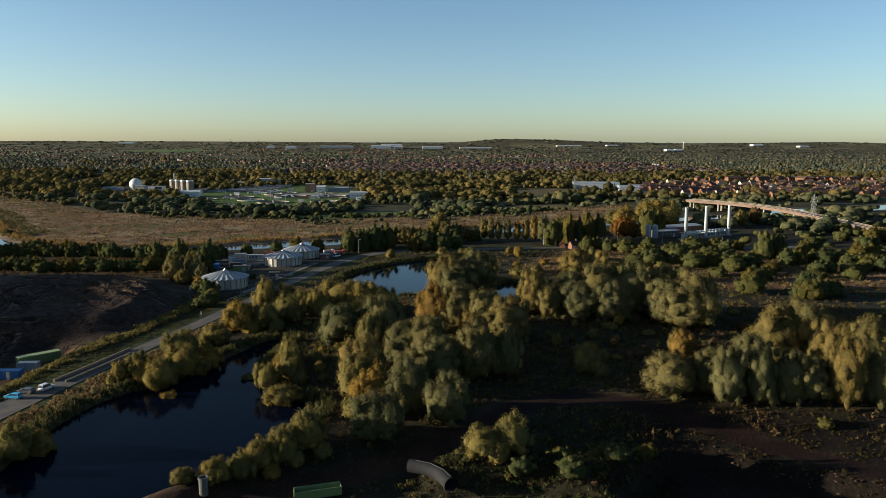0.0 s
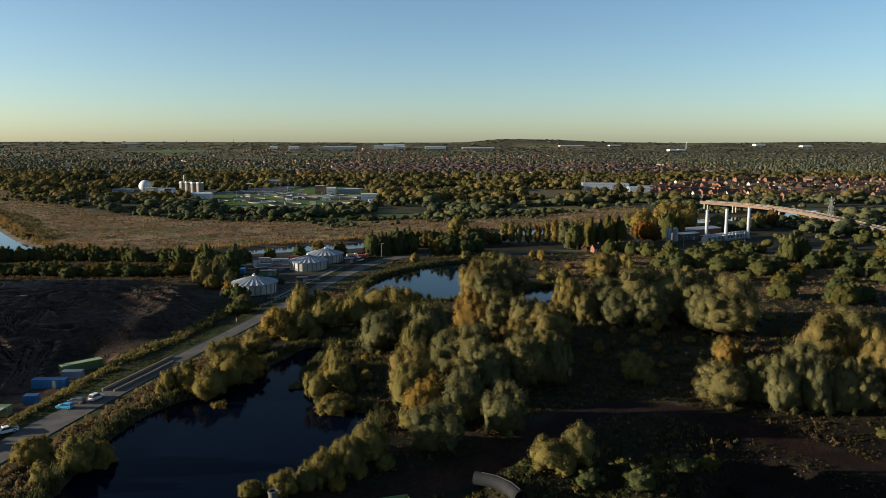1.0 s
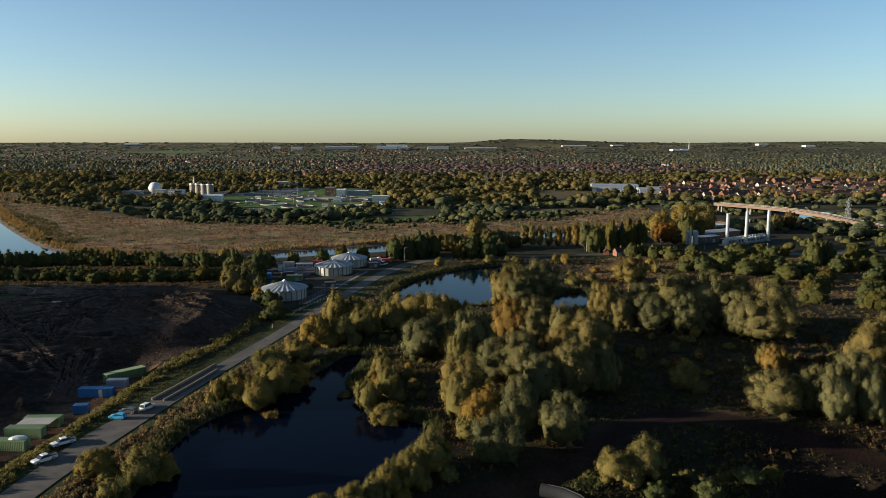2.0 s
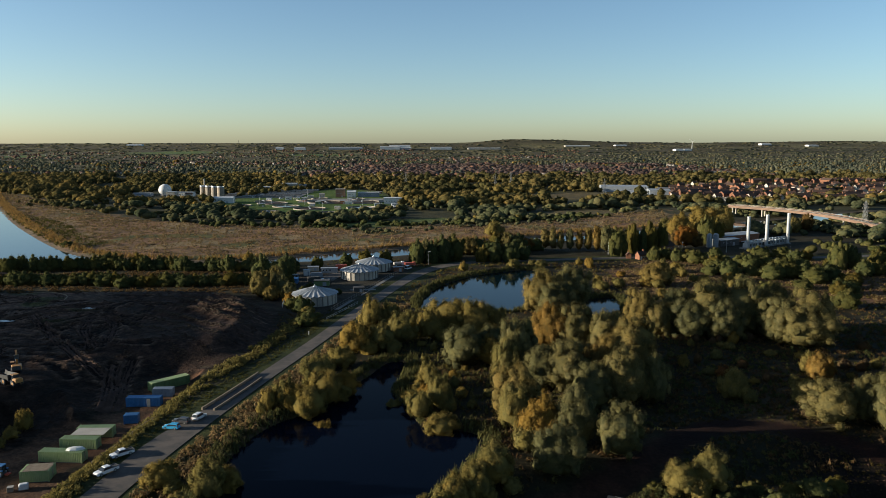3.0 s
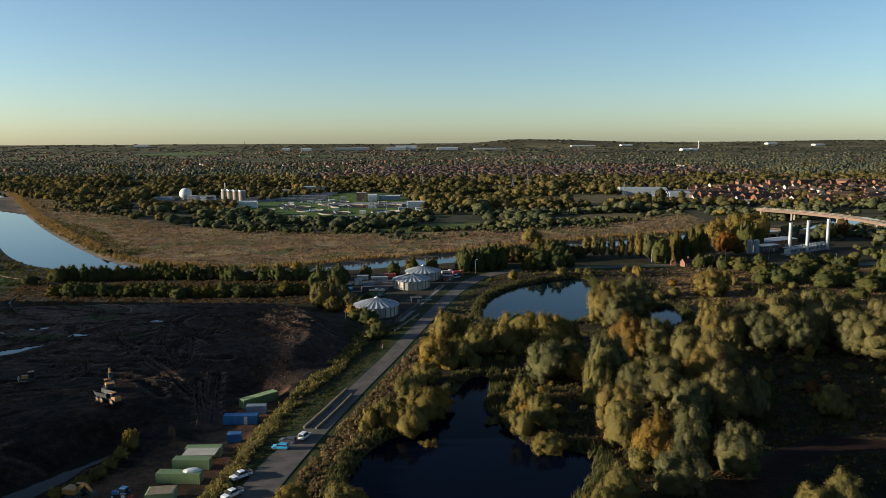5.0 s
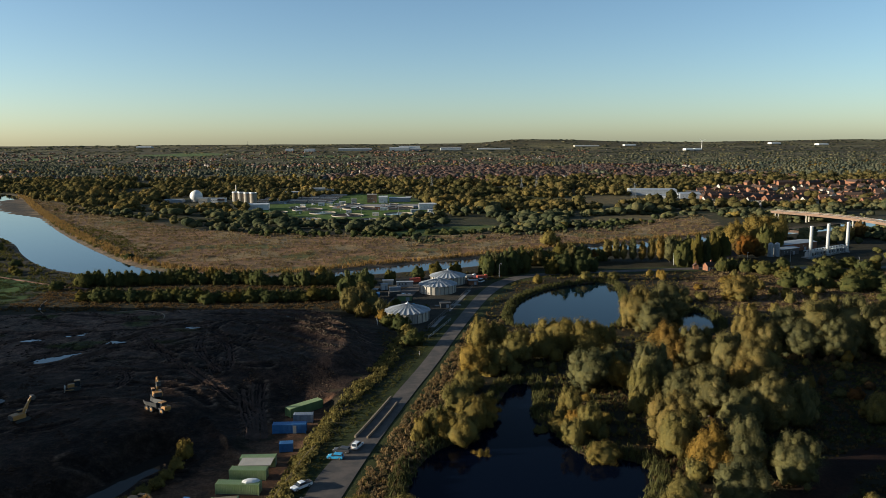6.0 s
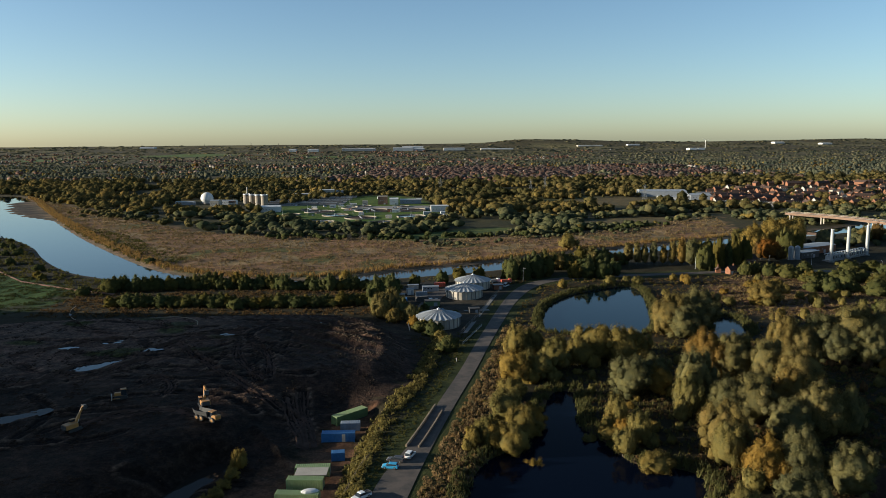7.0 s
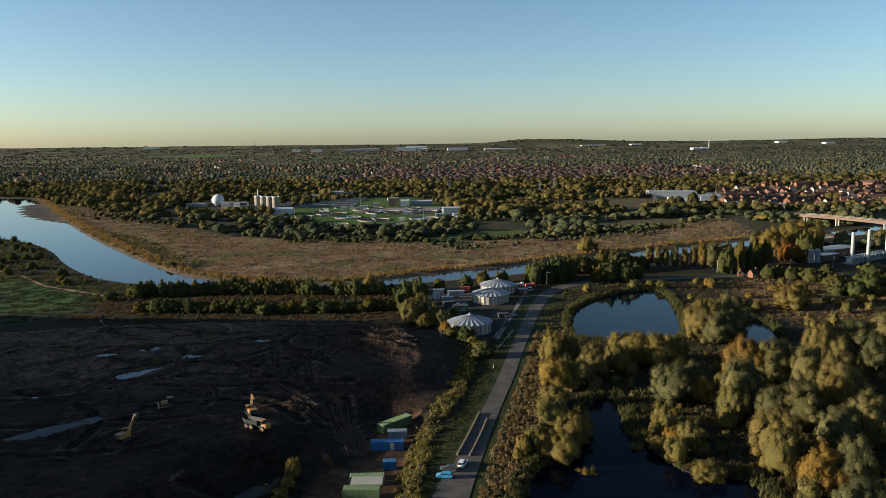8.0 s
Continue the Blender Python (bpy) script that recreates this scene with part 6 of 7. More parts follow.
def make_excavator(label, elbow, tip, reach=1.0):
    e = thing("excavator", label, "excavator", group="earth-moving machines")
    crawler(e, 4.4, 3.0, 0.95, 0.6)
    part("undercarriage", Geo().slab(0, 0, 0.5, 2.4, 1.9, 0.6, 0.08), "dark_steel", e)
    part("upper_body", Geo().slab(-0.9, -0.1, 1.1, 3.6, 2.7, 1.25, 0.2), "yellow_paint", e)
    part("counterweight", Geo().slab(-2.5, 0, 1.15, 0.7, 2.6, 1.1, 0.25), "dark_steel", e)
    cab = part("cab", Geo().box(0.55, 0.85, 1.15, 1.7, 1.0, 1.75, 0, 0.9), "glass", e, "glazed cab")
    part("cab_roof", Geo().slab(0.55, 0.85, 2.9, 1.65, 1.0, 0.12, 0.05), "yellow_paint", cab)
    part("boom", arm_link((0.6, -0.3, 1.7), elbow, 0.55, 0.34), "yellow_paint", e)
    part("stick", arm_link(elbow, tip, 0.4, 0.26), "yellow_paint", e)
    mid = tuple(0.55 * q + 0.45 * p for p, q in zip((0.6, -0.3, 1.7), elbow))
    for s in (-0.25, 0.25):
        part("ram", Geo().rod((1.0, -0.3 + s, 1.5), (mid[0], mid[1] + s, mid[2] - 0.3), 0.1, 6), "steel", e)
    b = Vector(tip)
    part("bucket", Geo().loft([[(b.x + x, b.y + w, b.z + z) for x, z in ((-0.3, 0.3), (0.6, 0.2), (0.9, -0.5), (0.3, -1.1), (-0.5, -0.9), (-0.2, -0.3))] for w in (-0.65, 0.65)]), "dark_steel", e)
    return e


def make_dumper():
    d = thing("dump_truck", "yellow articulated dump truck with a dark steel body", "dump truck", group="earth-moving machines")
    part("nose", Geo().slab(3.4, 0, 1.1, 2.2, 2.2, 1.2, 0.3), "yellow_paint", d)
    cab = part("cab", Geo().box(2.1, 0, 1.5, 1.6, 1.9, 1.6, 0, 0.88), "glass", d, "glazed cab")
    part("cab_roof", Geo().slab(2.1, 0, 3.1, 1.6, 1.8, 0.14, 0.06), "yellow_paint", cab)
    part("frame", Geo().box(-0.6, 0, 0.8, 7.4, 1.0, 0.5), "dark_steel", d)
    sec = [(-1.5, 2.9), (-1.1, 1.5), (1.1, 1.5), (1.5, 2.9), (1.38, 2.9), (1.0, 1.65), (-1.0, 1.65), (-1.38, 2.9)]
    part("tipper_body", Geo().loft([[(x, y, z + dz) for y, z in sec] for x, dz in ((1.0, 0.1), (-3.2, 0.0), (-4.3, 0.5))]), "rubber", d)
    part("headboard", Geo().box(1.05, 0, 1.55, 0.15, 2.9, 1.5), "rubber", d)
    for s in (-1, 1):
        for x in (3.0, -1.2, -3.0):
            wheel(d, x, s * 1.2, 0.85, 0.6, "yellow_paint")
    return d


def make_dozer():
    d = thing("bulldozer", "yellow bulldozer with a pale raised blade", "bulldozer", group="earth-moving machines")
    crawler(d, 4.0, 2.8, 1.1, 0.6)
    part("body", Geo().slab(0.5, 0, 0.8, 2.6, 1.3, 1.2, 0.15), "yellow_paint", d)
    part("cab", Geo().box(-0.9, 0, 1.2, 1.6, 1.6, 1.7, 0, 0.88), "glass", d)
    part("cab_roof", Geo().slab(-0.9, 0, 2.9, 1.7, 1.7, 0.14, 0.06), "yellow_paint", d)
    part("blade", Geo().loft([[(x, y, z) for x, z in ((2.6, 0.1), (2.45, 0.7), (2.65, 1.4), (2.8, 1.4), (2.6, 0.7), (2.75, 0.1))] for y in (-1.9, 1.9)]), "cream", d, "worn bright blade")
    for s in (-1, 1):
        part("push_arm", Geo().rod((0.2, s * 1.45, 0.5), (2.5, s * 1.4, 0.5), 0.12, 6), "yellow_paint", d)
    return d


def stand(ob, x, y, turn, lift=0.0):
    ob.matrix_basis = pose(x, y, float(land_height([x], [y])[0]) + lift, 0, 0, turn)
    return ob


stand(make_excavator("orange-yellow excavator with a raised lit boom on dark soil", (-0.6, -0.3, 6.6), (-3.2, -0.3, 5.6)), -168.6, 218, 120)
stand(make_dumper(), -164, 207, -28)
stand(make_dozer(), -197, 225, 205)
stand(make_excavator("small excavator with upright arm on the soil plateau", (2.2, -0.3, 4.6), (3.4, -0.3, 6.2)), -199, 199, 60)
stand(make_excavator("yellow excavator with a white boom beside the pool", (2.8, -0.3, 3.6), (4.6, -0.3, 1.6)), -152, 163, -12)

# ---- tank compound ----
def make_round_tank(R=9.8, eave=4.6, apex=7.5, bays=24):
    t = thing("storage_tank", "round pale concrete tank under a ribbed conical sheet roof", "tank", group="round tanks by the lane")
    part("wall", Geo().lathe(0, 0, [(R - 0.25, 0), (R - 0.25, eave + 0.1)], bays * 2, False), "concrete", t)
    for k in range(bays):
        a0, a1 = 6.2832 * k / bays, 6.2832 * (k + 1) / bays
        mid = (a0 + a1) / 2

        def at(a, r, z):
            return (r * math.cos(a), r * math.sin(a), z)

        # wall panel between two ribs
        g = Geo()
        p = [at(a0 + 0.025, R - 0.24, 0.05), at(a1 - 0.025, R - 0.24, 0.05), at(a1 - 0.025, R - 0.24, eave - 0.25), at(a0 + 0.025, R - 0.24, eave - 0.25)]
        q = [at(a0 + 0.025, R - 0.06, 0.05), at(a1 - 0.025, R - 0.06, 0.05), at(a1 - 0.025, R - 0.06, eave - 0.25), at(a0 + 0.025, R - 0.06, eave - 0.25)]
        g.loft([p, q])
        part("wall_panel", g, "cream", t)
        part("pilaster", Geo().box(0, 0, 0, 0.34, 0.3, eave), "concrete", t, at=Matrix.Rotation(a0, 4, "Z") @ Matrix.Translation((R, 0, 0)))
        # roof panel: sags between its ribs and dips at the eave
        rings = []
        for f in (0.0, 0.35, 0.7, 1.0):
            r = R + 0.55 - (R + 0.1) * f
            z = eave - 0.1 + (apex - eave) * f ** 0.94
            sag = 0.3 * (1 - f)
            rings.append([at(a0, r + 0.25 * (1 - f), z - 0.16 * (1 - f)), at(mid, r, z + sag), at(a1, r + 0.25 * (1 - f), z - 0.16 * (1 - f))])
        under = [[(x, y, z - 0.08) for x, y, z in ring] for ring in rings]
        g = Geo()
        g.loft(rings, False)
        g.loft([list(reversed(r)) for r in under], False)
        g.loft([list(reversed(rings[0])), list(reversed(under[0]))], False)
        part("roof_panel", g, "roof_grey", t)
        part("roof_rib", Geo().rod(at(a0, R + 0.8, eave - 0.2), at(a0, 0.5, apex + 0.06), 0.10, 4), "grey_paint", t)
    part("finial", Geo().lathe(0, 0, [(0.9, apex - 0.1), (0.8, apex + 0.25), (0.2, apex + 0.45), (0.15, apex + 0.8)], 10), "steel", t)
    lad = part("ladder", Geo().box(R + 0.15, 0.25, 0.3, 0.06, 0.06, eave + 0.6).box(R + 0.15, -0.25, 0.3, 0.06, 0.06, eave + 0.6), "steel", t, at=Matrix.Rotation(radians(-65), 4, "Z"))
    for k in range(12):
        part("rung", Geo().rod((R + 0.15, -0.25, 0.6 + k * 0.35), (R + 0.15, 0.25, 0.6 + k * 0.35), 0.03, 4), "steel", lad)
    return t


big = make_round_tank()
big.matrix_basis = pose(-98.9, 333.0, 0)
copy_thing(big, pose(-85.9, 395.8, 0, 0, 0, 7))
copy_thing(big, pose(-80.5, 419.2, 0.3, 0, 0, 3))


def make_shed(name, label, L, W, H, wall, roof, rise=0.5, door=True, category="shed", windows=0):
    s = thing(name, label, category)
    part("wall", Geo().house_body(0, 0, 0, L, W, H, rise), wall, s)
    part("roof", Geo().gable(0, 0, H, L, W, rise, 0.25, 0.12), roof, s)
    if door:
        d = part("door", Geo().slab(L * 0.2, -W / 2 - 0.03, 0, min(2.4, L * 0.25), 0.08, min(2.4, H * 0.75), 0.02), "grey_paint", s)
    for k in range(windows):
        w = part("window", Geo().slab(-L * 0.35 + k * L * 0.6 / max(1, windows), -W / 2 - 0.03, H * 0.45, 1.1, 0.08, 1.0, 0.02), "white", s)
        part("pane", Geo().box(-L * 0.35 + k * L * 0.6 / max(1, windows), -W / 2 - 0.075, H * 0.45 + 0.08, 0.9, 0.02, 0.8), "glass", w)
    return s


make_shed("site_cabin", "long grey flat-roofed cabin behind the tanks", 9, 3, 2.8, "grey_paint", "roof_grey", 0.15, windows=3).matrix_basis = pose(-104.5, 411, 0, 0, 0, 5)
make_shed("store_shed", "white upright store shed in the tank yard", 3.4, 2.6, 3.2, "white", "roof_grey", 0.2).matrix_basis = pose(-115.5, 402.5, 0, 0, 0, 20)
make_shed("pump_house", "dark green pump house between the tanks", 7.5, 4.2, 2.6, "green_paint", "dark_steel", 0.3).matrix_basis = pose(-102.6, 374.2, 0, 0, 0, 4)
make_shed("pump_house", "low dark plant shed beside the road path", 5.0, 3.6, 2.4, "dark_steel", "dark_steel", 0.25).matrix_basis = pose(-82.0, 357.5, 0, 0, 0, 10)
make_shed("brick_store", "low red-brown brick store by the tank", 5.2, 3.6, 2.6, "brick", "roof_grey", 0.2).matrix_basis = pose(-66.5, 415.8, 0, 0, 0, 12)
make_shed("site_cabin", "dark cabin near the compound fence", 6.5, 3, 2.6, "dark_steel", "roof_grey", 0.15, windows=2).matrix_basis = pose(-121, 391, 0, 0, 0, -6)
make_shed("store_shed", "pale low shed behind the compound trees", 6.0, 3, 2.5, "cream", "roof_grey", 0.2).matrix_basis = pose(-114.5, 417.5, 0, 0, 0, 4)


def make_truck(label, cab, load):
    t = thing("flatbed_truck", label, "truck", group="trucks by the tanks")
    part("cab", Geo().slab(2.3, 0, 0.6, 1.7, 2.2, 2.1, 0.18), cab, t)
    part("windscreen", Geo().box(3.16, 0, 1.6, 0.04, 1.9, 0.8), "glass", t)
    part("bed", Geo().box(-0.9, 0, 0.85, 4.6, 2.3, 0.2), "dark_steel", t)
    part("load", Geo().slab(-0.9, 0, 1.05, 4.4, 2.2, 1.3, 0.1), load, t)
    for s in (-1, 1):
        for x in (2.2, -1.8):
            wheel(t, x, s * 1.0, 0.48, 0.3)
    return t


make_truck("red skip lorry parked behind a round tank", "red_paint", "red_paint").matrix_basis = pose(-60.5, 432.5, 0, 0, 0, 14)
make_truck("white lorry parked beside the red one", "white", "cream").matrix_basis = pose(-67.2, 434.0, 0, 0, 0, 20)
make_car("panel_van", "white panel van near the compound entrance", "car_white", 5.2, 1.95, 2.2, "van").matrix_basis = pose(-61.2, 423.5, 0, 0, 0, 60)


def fence_line(label, pts, h=1.9, step=2.6, mat="steel", slats=True):
    f = thing("fence", label, "fence")
    pts = rounded(pts, 1, False)
    seg = np.hypot(*(pts[1:] - pts[:-1]).T)
    run = np.concatenate([[0], np.cumsum(seg)])
    n = int(run[-1] / step)
    px, py = np.interp(np.linspace(0, run[-1], n + 1), run, pts[:, 0]), np.interp(np.linspace(0, run[-1], n + 1), run, pts[:, 1])
    pz = land_height(px, py)
    for k in range(n + 1):
        part("post", Geo().box(0, 0, -0.2, 0.12, 0.12, h + 0.3), mat, f, at=Matrix.Translation((px[k], py[k], float(pz[k]))))
        if k < n:
            for q in (0.35, 0.92) if slats else (0.9,):
                part("rail", Geo().rod((px[k], py[k], pz[k] + h * q), (px[k + 1], py[k + 1], pz[k + 1] + h * q), 0.05, 4), mat, f)
    return f


fence_line("low pale handrail fence beside the tank path", [(-88.5, 300), (-84.8, 312), (-79.5, 330)], 1.1, 3.0)
fence_line("grey compound fence along the lane", [(-89, 316), (-80, 350), (-69, 400), (-58, 440)], 1.8, 3.2, "concrete")
fence_line("white boarded fence behind the bush", [(-111.5, 322), (-113.5, 336), (-110, 346)], 1.8, 2.0, "white")
fence_line("wire fence with timber posts on the bank", [(-120.5, 163), (-118, 180), (-115.4, 190)], 1.2, 2.6, "wood")
path = strip("path_tank", np.array([(-88.2, 318), (-79.6, 356), (-69.6, 400)]), np.array([(-86.4, 318), (-77.8, 356), (-67.8, 400)]), 0.09, "concrete", "narrow pale concrete path beside the tanks", "path")
strip("path_tank_cross", np.array([(-87, 362.5), (-74.5, 364.5)]), np.array([(-86.6, 359.8), (-74.0, 361.8)]), 0.095, "concrete", "short concrete path to the lane", "path")
strip("yard_paving", np.array([(-112, 360), (-106, 400), (-98, 420)]), np.array([(-104, 358), (-97.5, 395), (-92, 412)]), 0.08, "asphalt", "grey paved yard between the tanks", "paving")
strip("path_river", np.array([(-419, 506), (-395, 489), (-356, 448.5), (-309, 421), (-280, 407.5)]), np.array([(-418, 503.5), (-394, 486.5), (-355, 446), (-308, 418.5), (-280, 405)]), 0.4, "track", "pale sandy footpath along the river bank", "path")
hose = thing("hose_pipe", "pale pipe laid across the soil edge", "pipe")
pp = rounded([(-287.5, 378), (-284, 364), (-276, 350), (-261, 338.5), (-229, 332), (-212, 328.5), (-205, 322), (-202.7, 314)], 2, False)
pz = land_height(pp[:, 0], pp[:, 1])
part("pipe", Geo().tube([(x, y, z + 0.14) for (x, y), z in zip(pp, pz)], 0.17, 6), "wood", hose)
part("joint", Geo().lathe(pp[8][0], pp[8][1], [(0.6, pz[8]), (0.6, pz[8] + 0.9)], 8), "grey_paint", hose)

for x, y, a, paint, label in ((-108.5, 384, 20, "dark_steel", "dark steel container in the tank compound"), (-117, 380, 95, "blue_paint", "blue steel container beside the compound trees"),
                                             (-109, 396, 8, "grey_paint", "grey steel container behind the round tank"), (-99.5, 423, 15, "red_paint", "red steel container behind the round tanks")):
    make_container(label, paint, 6.1, 2.44, 2.6, group="containers in the tank compound").matrix_basis = pose(x, y, 0.1, 0, 0, a)
for x, y, a, paint, label in ((-100.5, 384, 80, "car_dark", "dark car parked in the tank compound"), (-103.8, 385, 84, "car_white", "white car parked in the tank compound"),
                              (-97, 359, 10, "car_blue", "blue car parked beside the round tank"), (-94.5, 407, 60, "car_white", "white car parked behind a round tank")):
    make_car("parked_car", label, paint).matrix_basis = pose(x, y, 0.12, 0, 0, a)
planted(DARK, [(-118, 371, 6, 6), (-124, 402, 8, 8), (-108, 353, 4, 6), (-91, 351, 3, 4), (-114, 428, 7, 8), (-98, 434, 8, 9), (-88, 443, 9, 10), (-76, 447, 8, 10), (-106, 362, 4, 5)], DARK_DIM, RS)
planted(GOLD, [(-104, 326, 5, 7), (-99.5, 317, 4, 6), (-110, 331, 5, 6), (-98, 310, 3.5, 6), (-96, 303, 3, 5)], GOLD_DIM, RS)

# ---- brick huts and the chimney plant across the road ----
def make_brick_house(label, L, W, H, rise):
    h = thing("brick_house", label, "house")
    part("wall", Geo().house_body(0, 0, 0, L, W, H, rise), "brick", h)
    part("roof", Geo().gable(0, 0, H, L, W, rise, 0.35, 0.16), "tile", h)
    part("chimney", Geo().box(L * 0.3, 0, H + rise * 0.6, 0.7, 0.7, rise * 0.4 + 1.2), "brick", h)
    part("door", Geo().slab(-L * 0.25, -W / 2 - 0.03, 0, 1.0, 0.08, 2.1, 0.02), "white", h)
    for k in (0.05, 0.3):
        w = part("window", Geo().slab(L * k, -W / 2 - 0.03, 1.0, 1.2, 0.09, 1.1, 0.02), "white", h)
        part("pane", Geo().box(L * k, -W / 2 - 0.08, 1.08, 1.02, 0.02, 0.94), "glass", w)
    return h


make_brick_house("small red brick gatehouse with a hipped tile roof", 5.2, 4.6, 3.0, 2.0).matrix_basis = pose(81.5, 459.5, 0, 0, 0, 20)
make_brick_house("tiny red brick hut beside the gatehouse", 3.4, 3.0, 2.4, 1.4).matrix_basis = pose(74.8, 463.5, 0, 0, 0, 80)
make_brick_house("red brick lodge with a brown pitched roof", 10.5, 7.5, 3.2, 2.8).matrix_basis = pose(107.5, 499.5, 0, 0, 0, 24)
make_brick_house("small brick annexe of the lodge", 4.2, 3.6, 2.8, 1.6).matrix_basis = pose(99.8, 500.5, 0, 0, 0, 100)


def make_chimney(label, h):
    c = thing("chimney_stack", label, "chimney", group="white chimney stacks")
    part("plinth", Geo().slab(0, 0, 0, 3.6, 3.6, 1.2, 0.15), "concrete", c)
    part("flue", Geo().lathe(0, 0, [(1.15, 1.2), (1.05, h)], 18, False), "stack_white", c)
    part("cap", Geo().ring_pipe(0, 0, 1.16, 0.9, h - 0.5, h + 0.12, 18), "steel", c)
    for z in (h * 0.33, h * 0.66):
        part("band", Geo().ring_pipe(0, 0, 1.18, 1.0, z, z + 0.18, 18), "grey_paint", c)
    part("ladder", Geo().box(0, -1.2, 1.4, 0.4, 0.06, h - 2.0), "steel", c)
    return c


ch = make_chimney("tall white steel chimney of the generator plant", 22.3)
ch.matrix_basis = pose(164.2, 501, 0)
copy_thing(ch, pose(182.5, 514.5, 0, 0, 0, 90))
copy_thing(ch, pose(204.3, 530, -0.6, 0, 0, 45))
# row of generator units with pale exhaust boxes
AX = Vector((40, 28.5, 0)).normalized()
turn = math.degrees(math.atan2(AX.y, AX.x))
base = thing("generator_plinth", "long concrete plinth under the row of generator units", "plinth", pose(184, 519, 0, 0, 0, turn))
part("slab", Geo().slab(0, 0, 0, 54, 5.5, 0.8, 0.1), "concrete", base)
part("pipe_rack", Geo().box(0, -2.3, 4.6, 52, 0.5, 0.5).box(0, 1.8, 4.6, 52, 0.5, 0.5), "steel", base)
for k in range(10):
    part("rack_leg", Geo().box(-25 + k * 5.55, -2.3, 0.8, 0.35, 0.35, 3.8), "steel", base)
unit = thing("generator_unit", "pale upright generator unit with a louvred front", "generator", group="row of generator units")
part("casing", Geo().slab(0, 0, 0, 2.2, 3.0, 3.0, 0.12), "stack_white", unit)
part("louvre", Geo().box(0, -1.53, 0.6, 1.7, 0.08, 1.8), "dark_steel", unit)
part("duct", Geo().lathe(0, 0.4, [(0.5, 3.0), (0.5, 4.3), (0.35, 4.5)], 10), "steel", unit)
for k in range(14):
    p = Vector((184, 519, 0.8)) + AX * (-24 + k * 3.7)
    m = pose(p.x, p.y, p.z, 0, 0, turn)
    if k == 0:
        unit.matrix_basis = m
    else:
        copy_thing(unit, m)
silo = thing("silo", "grey upright steel silo on a concrete pad", "silo", group="two grey silos")
part("body", Geo().lathe(0, 0, [(1.8, 0.3), (1.8, 8.6), (1.2, 9.4), (0.3, 9.8)], 18), "grey_paint", silo)
part("pad", Geo().slab(0, 0, 0, 4.2, 4.2, 0.3, 0.05), "concrete", silo)
part("ladder", Geo().box(0, -1.86, 0.4, 0.45, 0.08, 8.4), "steel", silo)
silo.matrix_basis = pose(142.2, 512, 0)
copy_thing(silo, pose(147.0, 513, 0, 0, 0, 120))
hall = make_shed("plant_hall", "long low dark plant hall with a pale flat roof", 44, 14, 5.2, "brick", "roof_grey", 0.8, category="hall", windows=6)
hall.matrix_basis = pose(170, 545, 0, 0, 0, 30)
hall = make_shed("plant_hall", "blue-grey plant shed beside the silos", 20, 9, 4.4, "dark_steel", "roof_grey", 0.6, category="hall", windows=3)
hall.matrix_basis = pose(157, 523, 0, 0, 0, 32)


# ---- viaduct ----
deck = np.array([(250, 757), (256, 748), (280, 716), (296, 680), (305, 645), (309, 610), (313, 575), (322, 540), (345, 505), (390, 480)])
dz = np.array([8.6, 8.6, 8.5, 8.2, 7.4, 6.2, 4.6, 2.6, 1.0, 0.35])
DX = rounded(np.column_stack([deck[:, 0], deck[:, 1]]), 2, False)
DZ = rounded(np.column_stack([dz, dz]), 2, False)[:, 0]


def viaduct():
    v = thing("viaduct", "curved road viaduct with a weathered brown steel edge on pale piers", "bridge")
    tang = np.gradient(DX, axis=0)
    tang /= np.linalg.norm(tang, axis=1)[:, None]
    nrm = np.stack([-tang[:, 1], tang[:, 0]], 1)

    def swept(sec):
        return Geo().loft([[(x + nx * o, y + ny * o, z + h) for o, h in sec] for (x, y), (nx, ny), z in zip(DX, nrm, DZ)])

    part("deck", swept([(-5.2, -0.35), (5.2, -0.35), (5.2, 0), (-5.2, 0)]), "asphalt", v)
    for s in (-1, 1):
        part("girder", swept([(s * 4.4 - 0.25, -1.9), (s * 4.4 + 0.25, -1.9), (s * 4.4 + 0.25, -0.36), (s * 4.4 - 0.25, -0.36)]), "rust_steel", v)
        part("fascia", swept([(s * 5.25 - 0.08, -0.7), (s * 5.25 + 0.08, -0.7), (s * 5.25 + 0.08, 0.5), (s * 5.25 - 0.08, 0.5)]), "rust_steel", v)
        part("parapet", swept([(s * 5.2 - 0.06, 0.95), (s * 5.2 + 0.06, 0.95), (s * 5.2 + 0.06, 1.1), (s * 5.2 - 0.06, 1.1)]), "cream", v)
        for k in range(2, len(DX) - 4, 1):
            p, q = DX[k], nrm[k] * s * 5.2
            part("parapet_post", Geo().box(0, 0, 0, 0.14, 0.14, 0.6), "cream", v, at=Matrix.Translation((p[0] + q[0], p[1] + q[1], DZ[k] + 0.45)))
    for k in (3, 8, 13, 18, 23):
        z0 = float(land_height([DX[k][0]], [DX[k][1]])[0])
        for s in (-1, 1):
            p = DX[k] + nrm[k] * s * 2.6
            top = DZ[k] - 1.9
            if top > 1:
                part("pier", Geo().lathe(p[0], p[1], [(0.75, min(z0, WATER) - 1), (0.75, top - 0.5), (1.0, top)], 12), "cream", v)
        a = math.degrees(math.atan2(nrm[k][1], nrm[k][0]))
        part("crosshead", Geo().slab(0, 0, 0, 8.8, 1.2, 0.6, 0.08), "cream", v, at=pose(DX[k][0], DX[k][1], DZ[k] - 2.1, 0, 0, a))
    return v


viaduct()


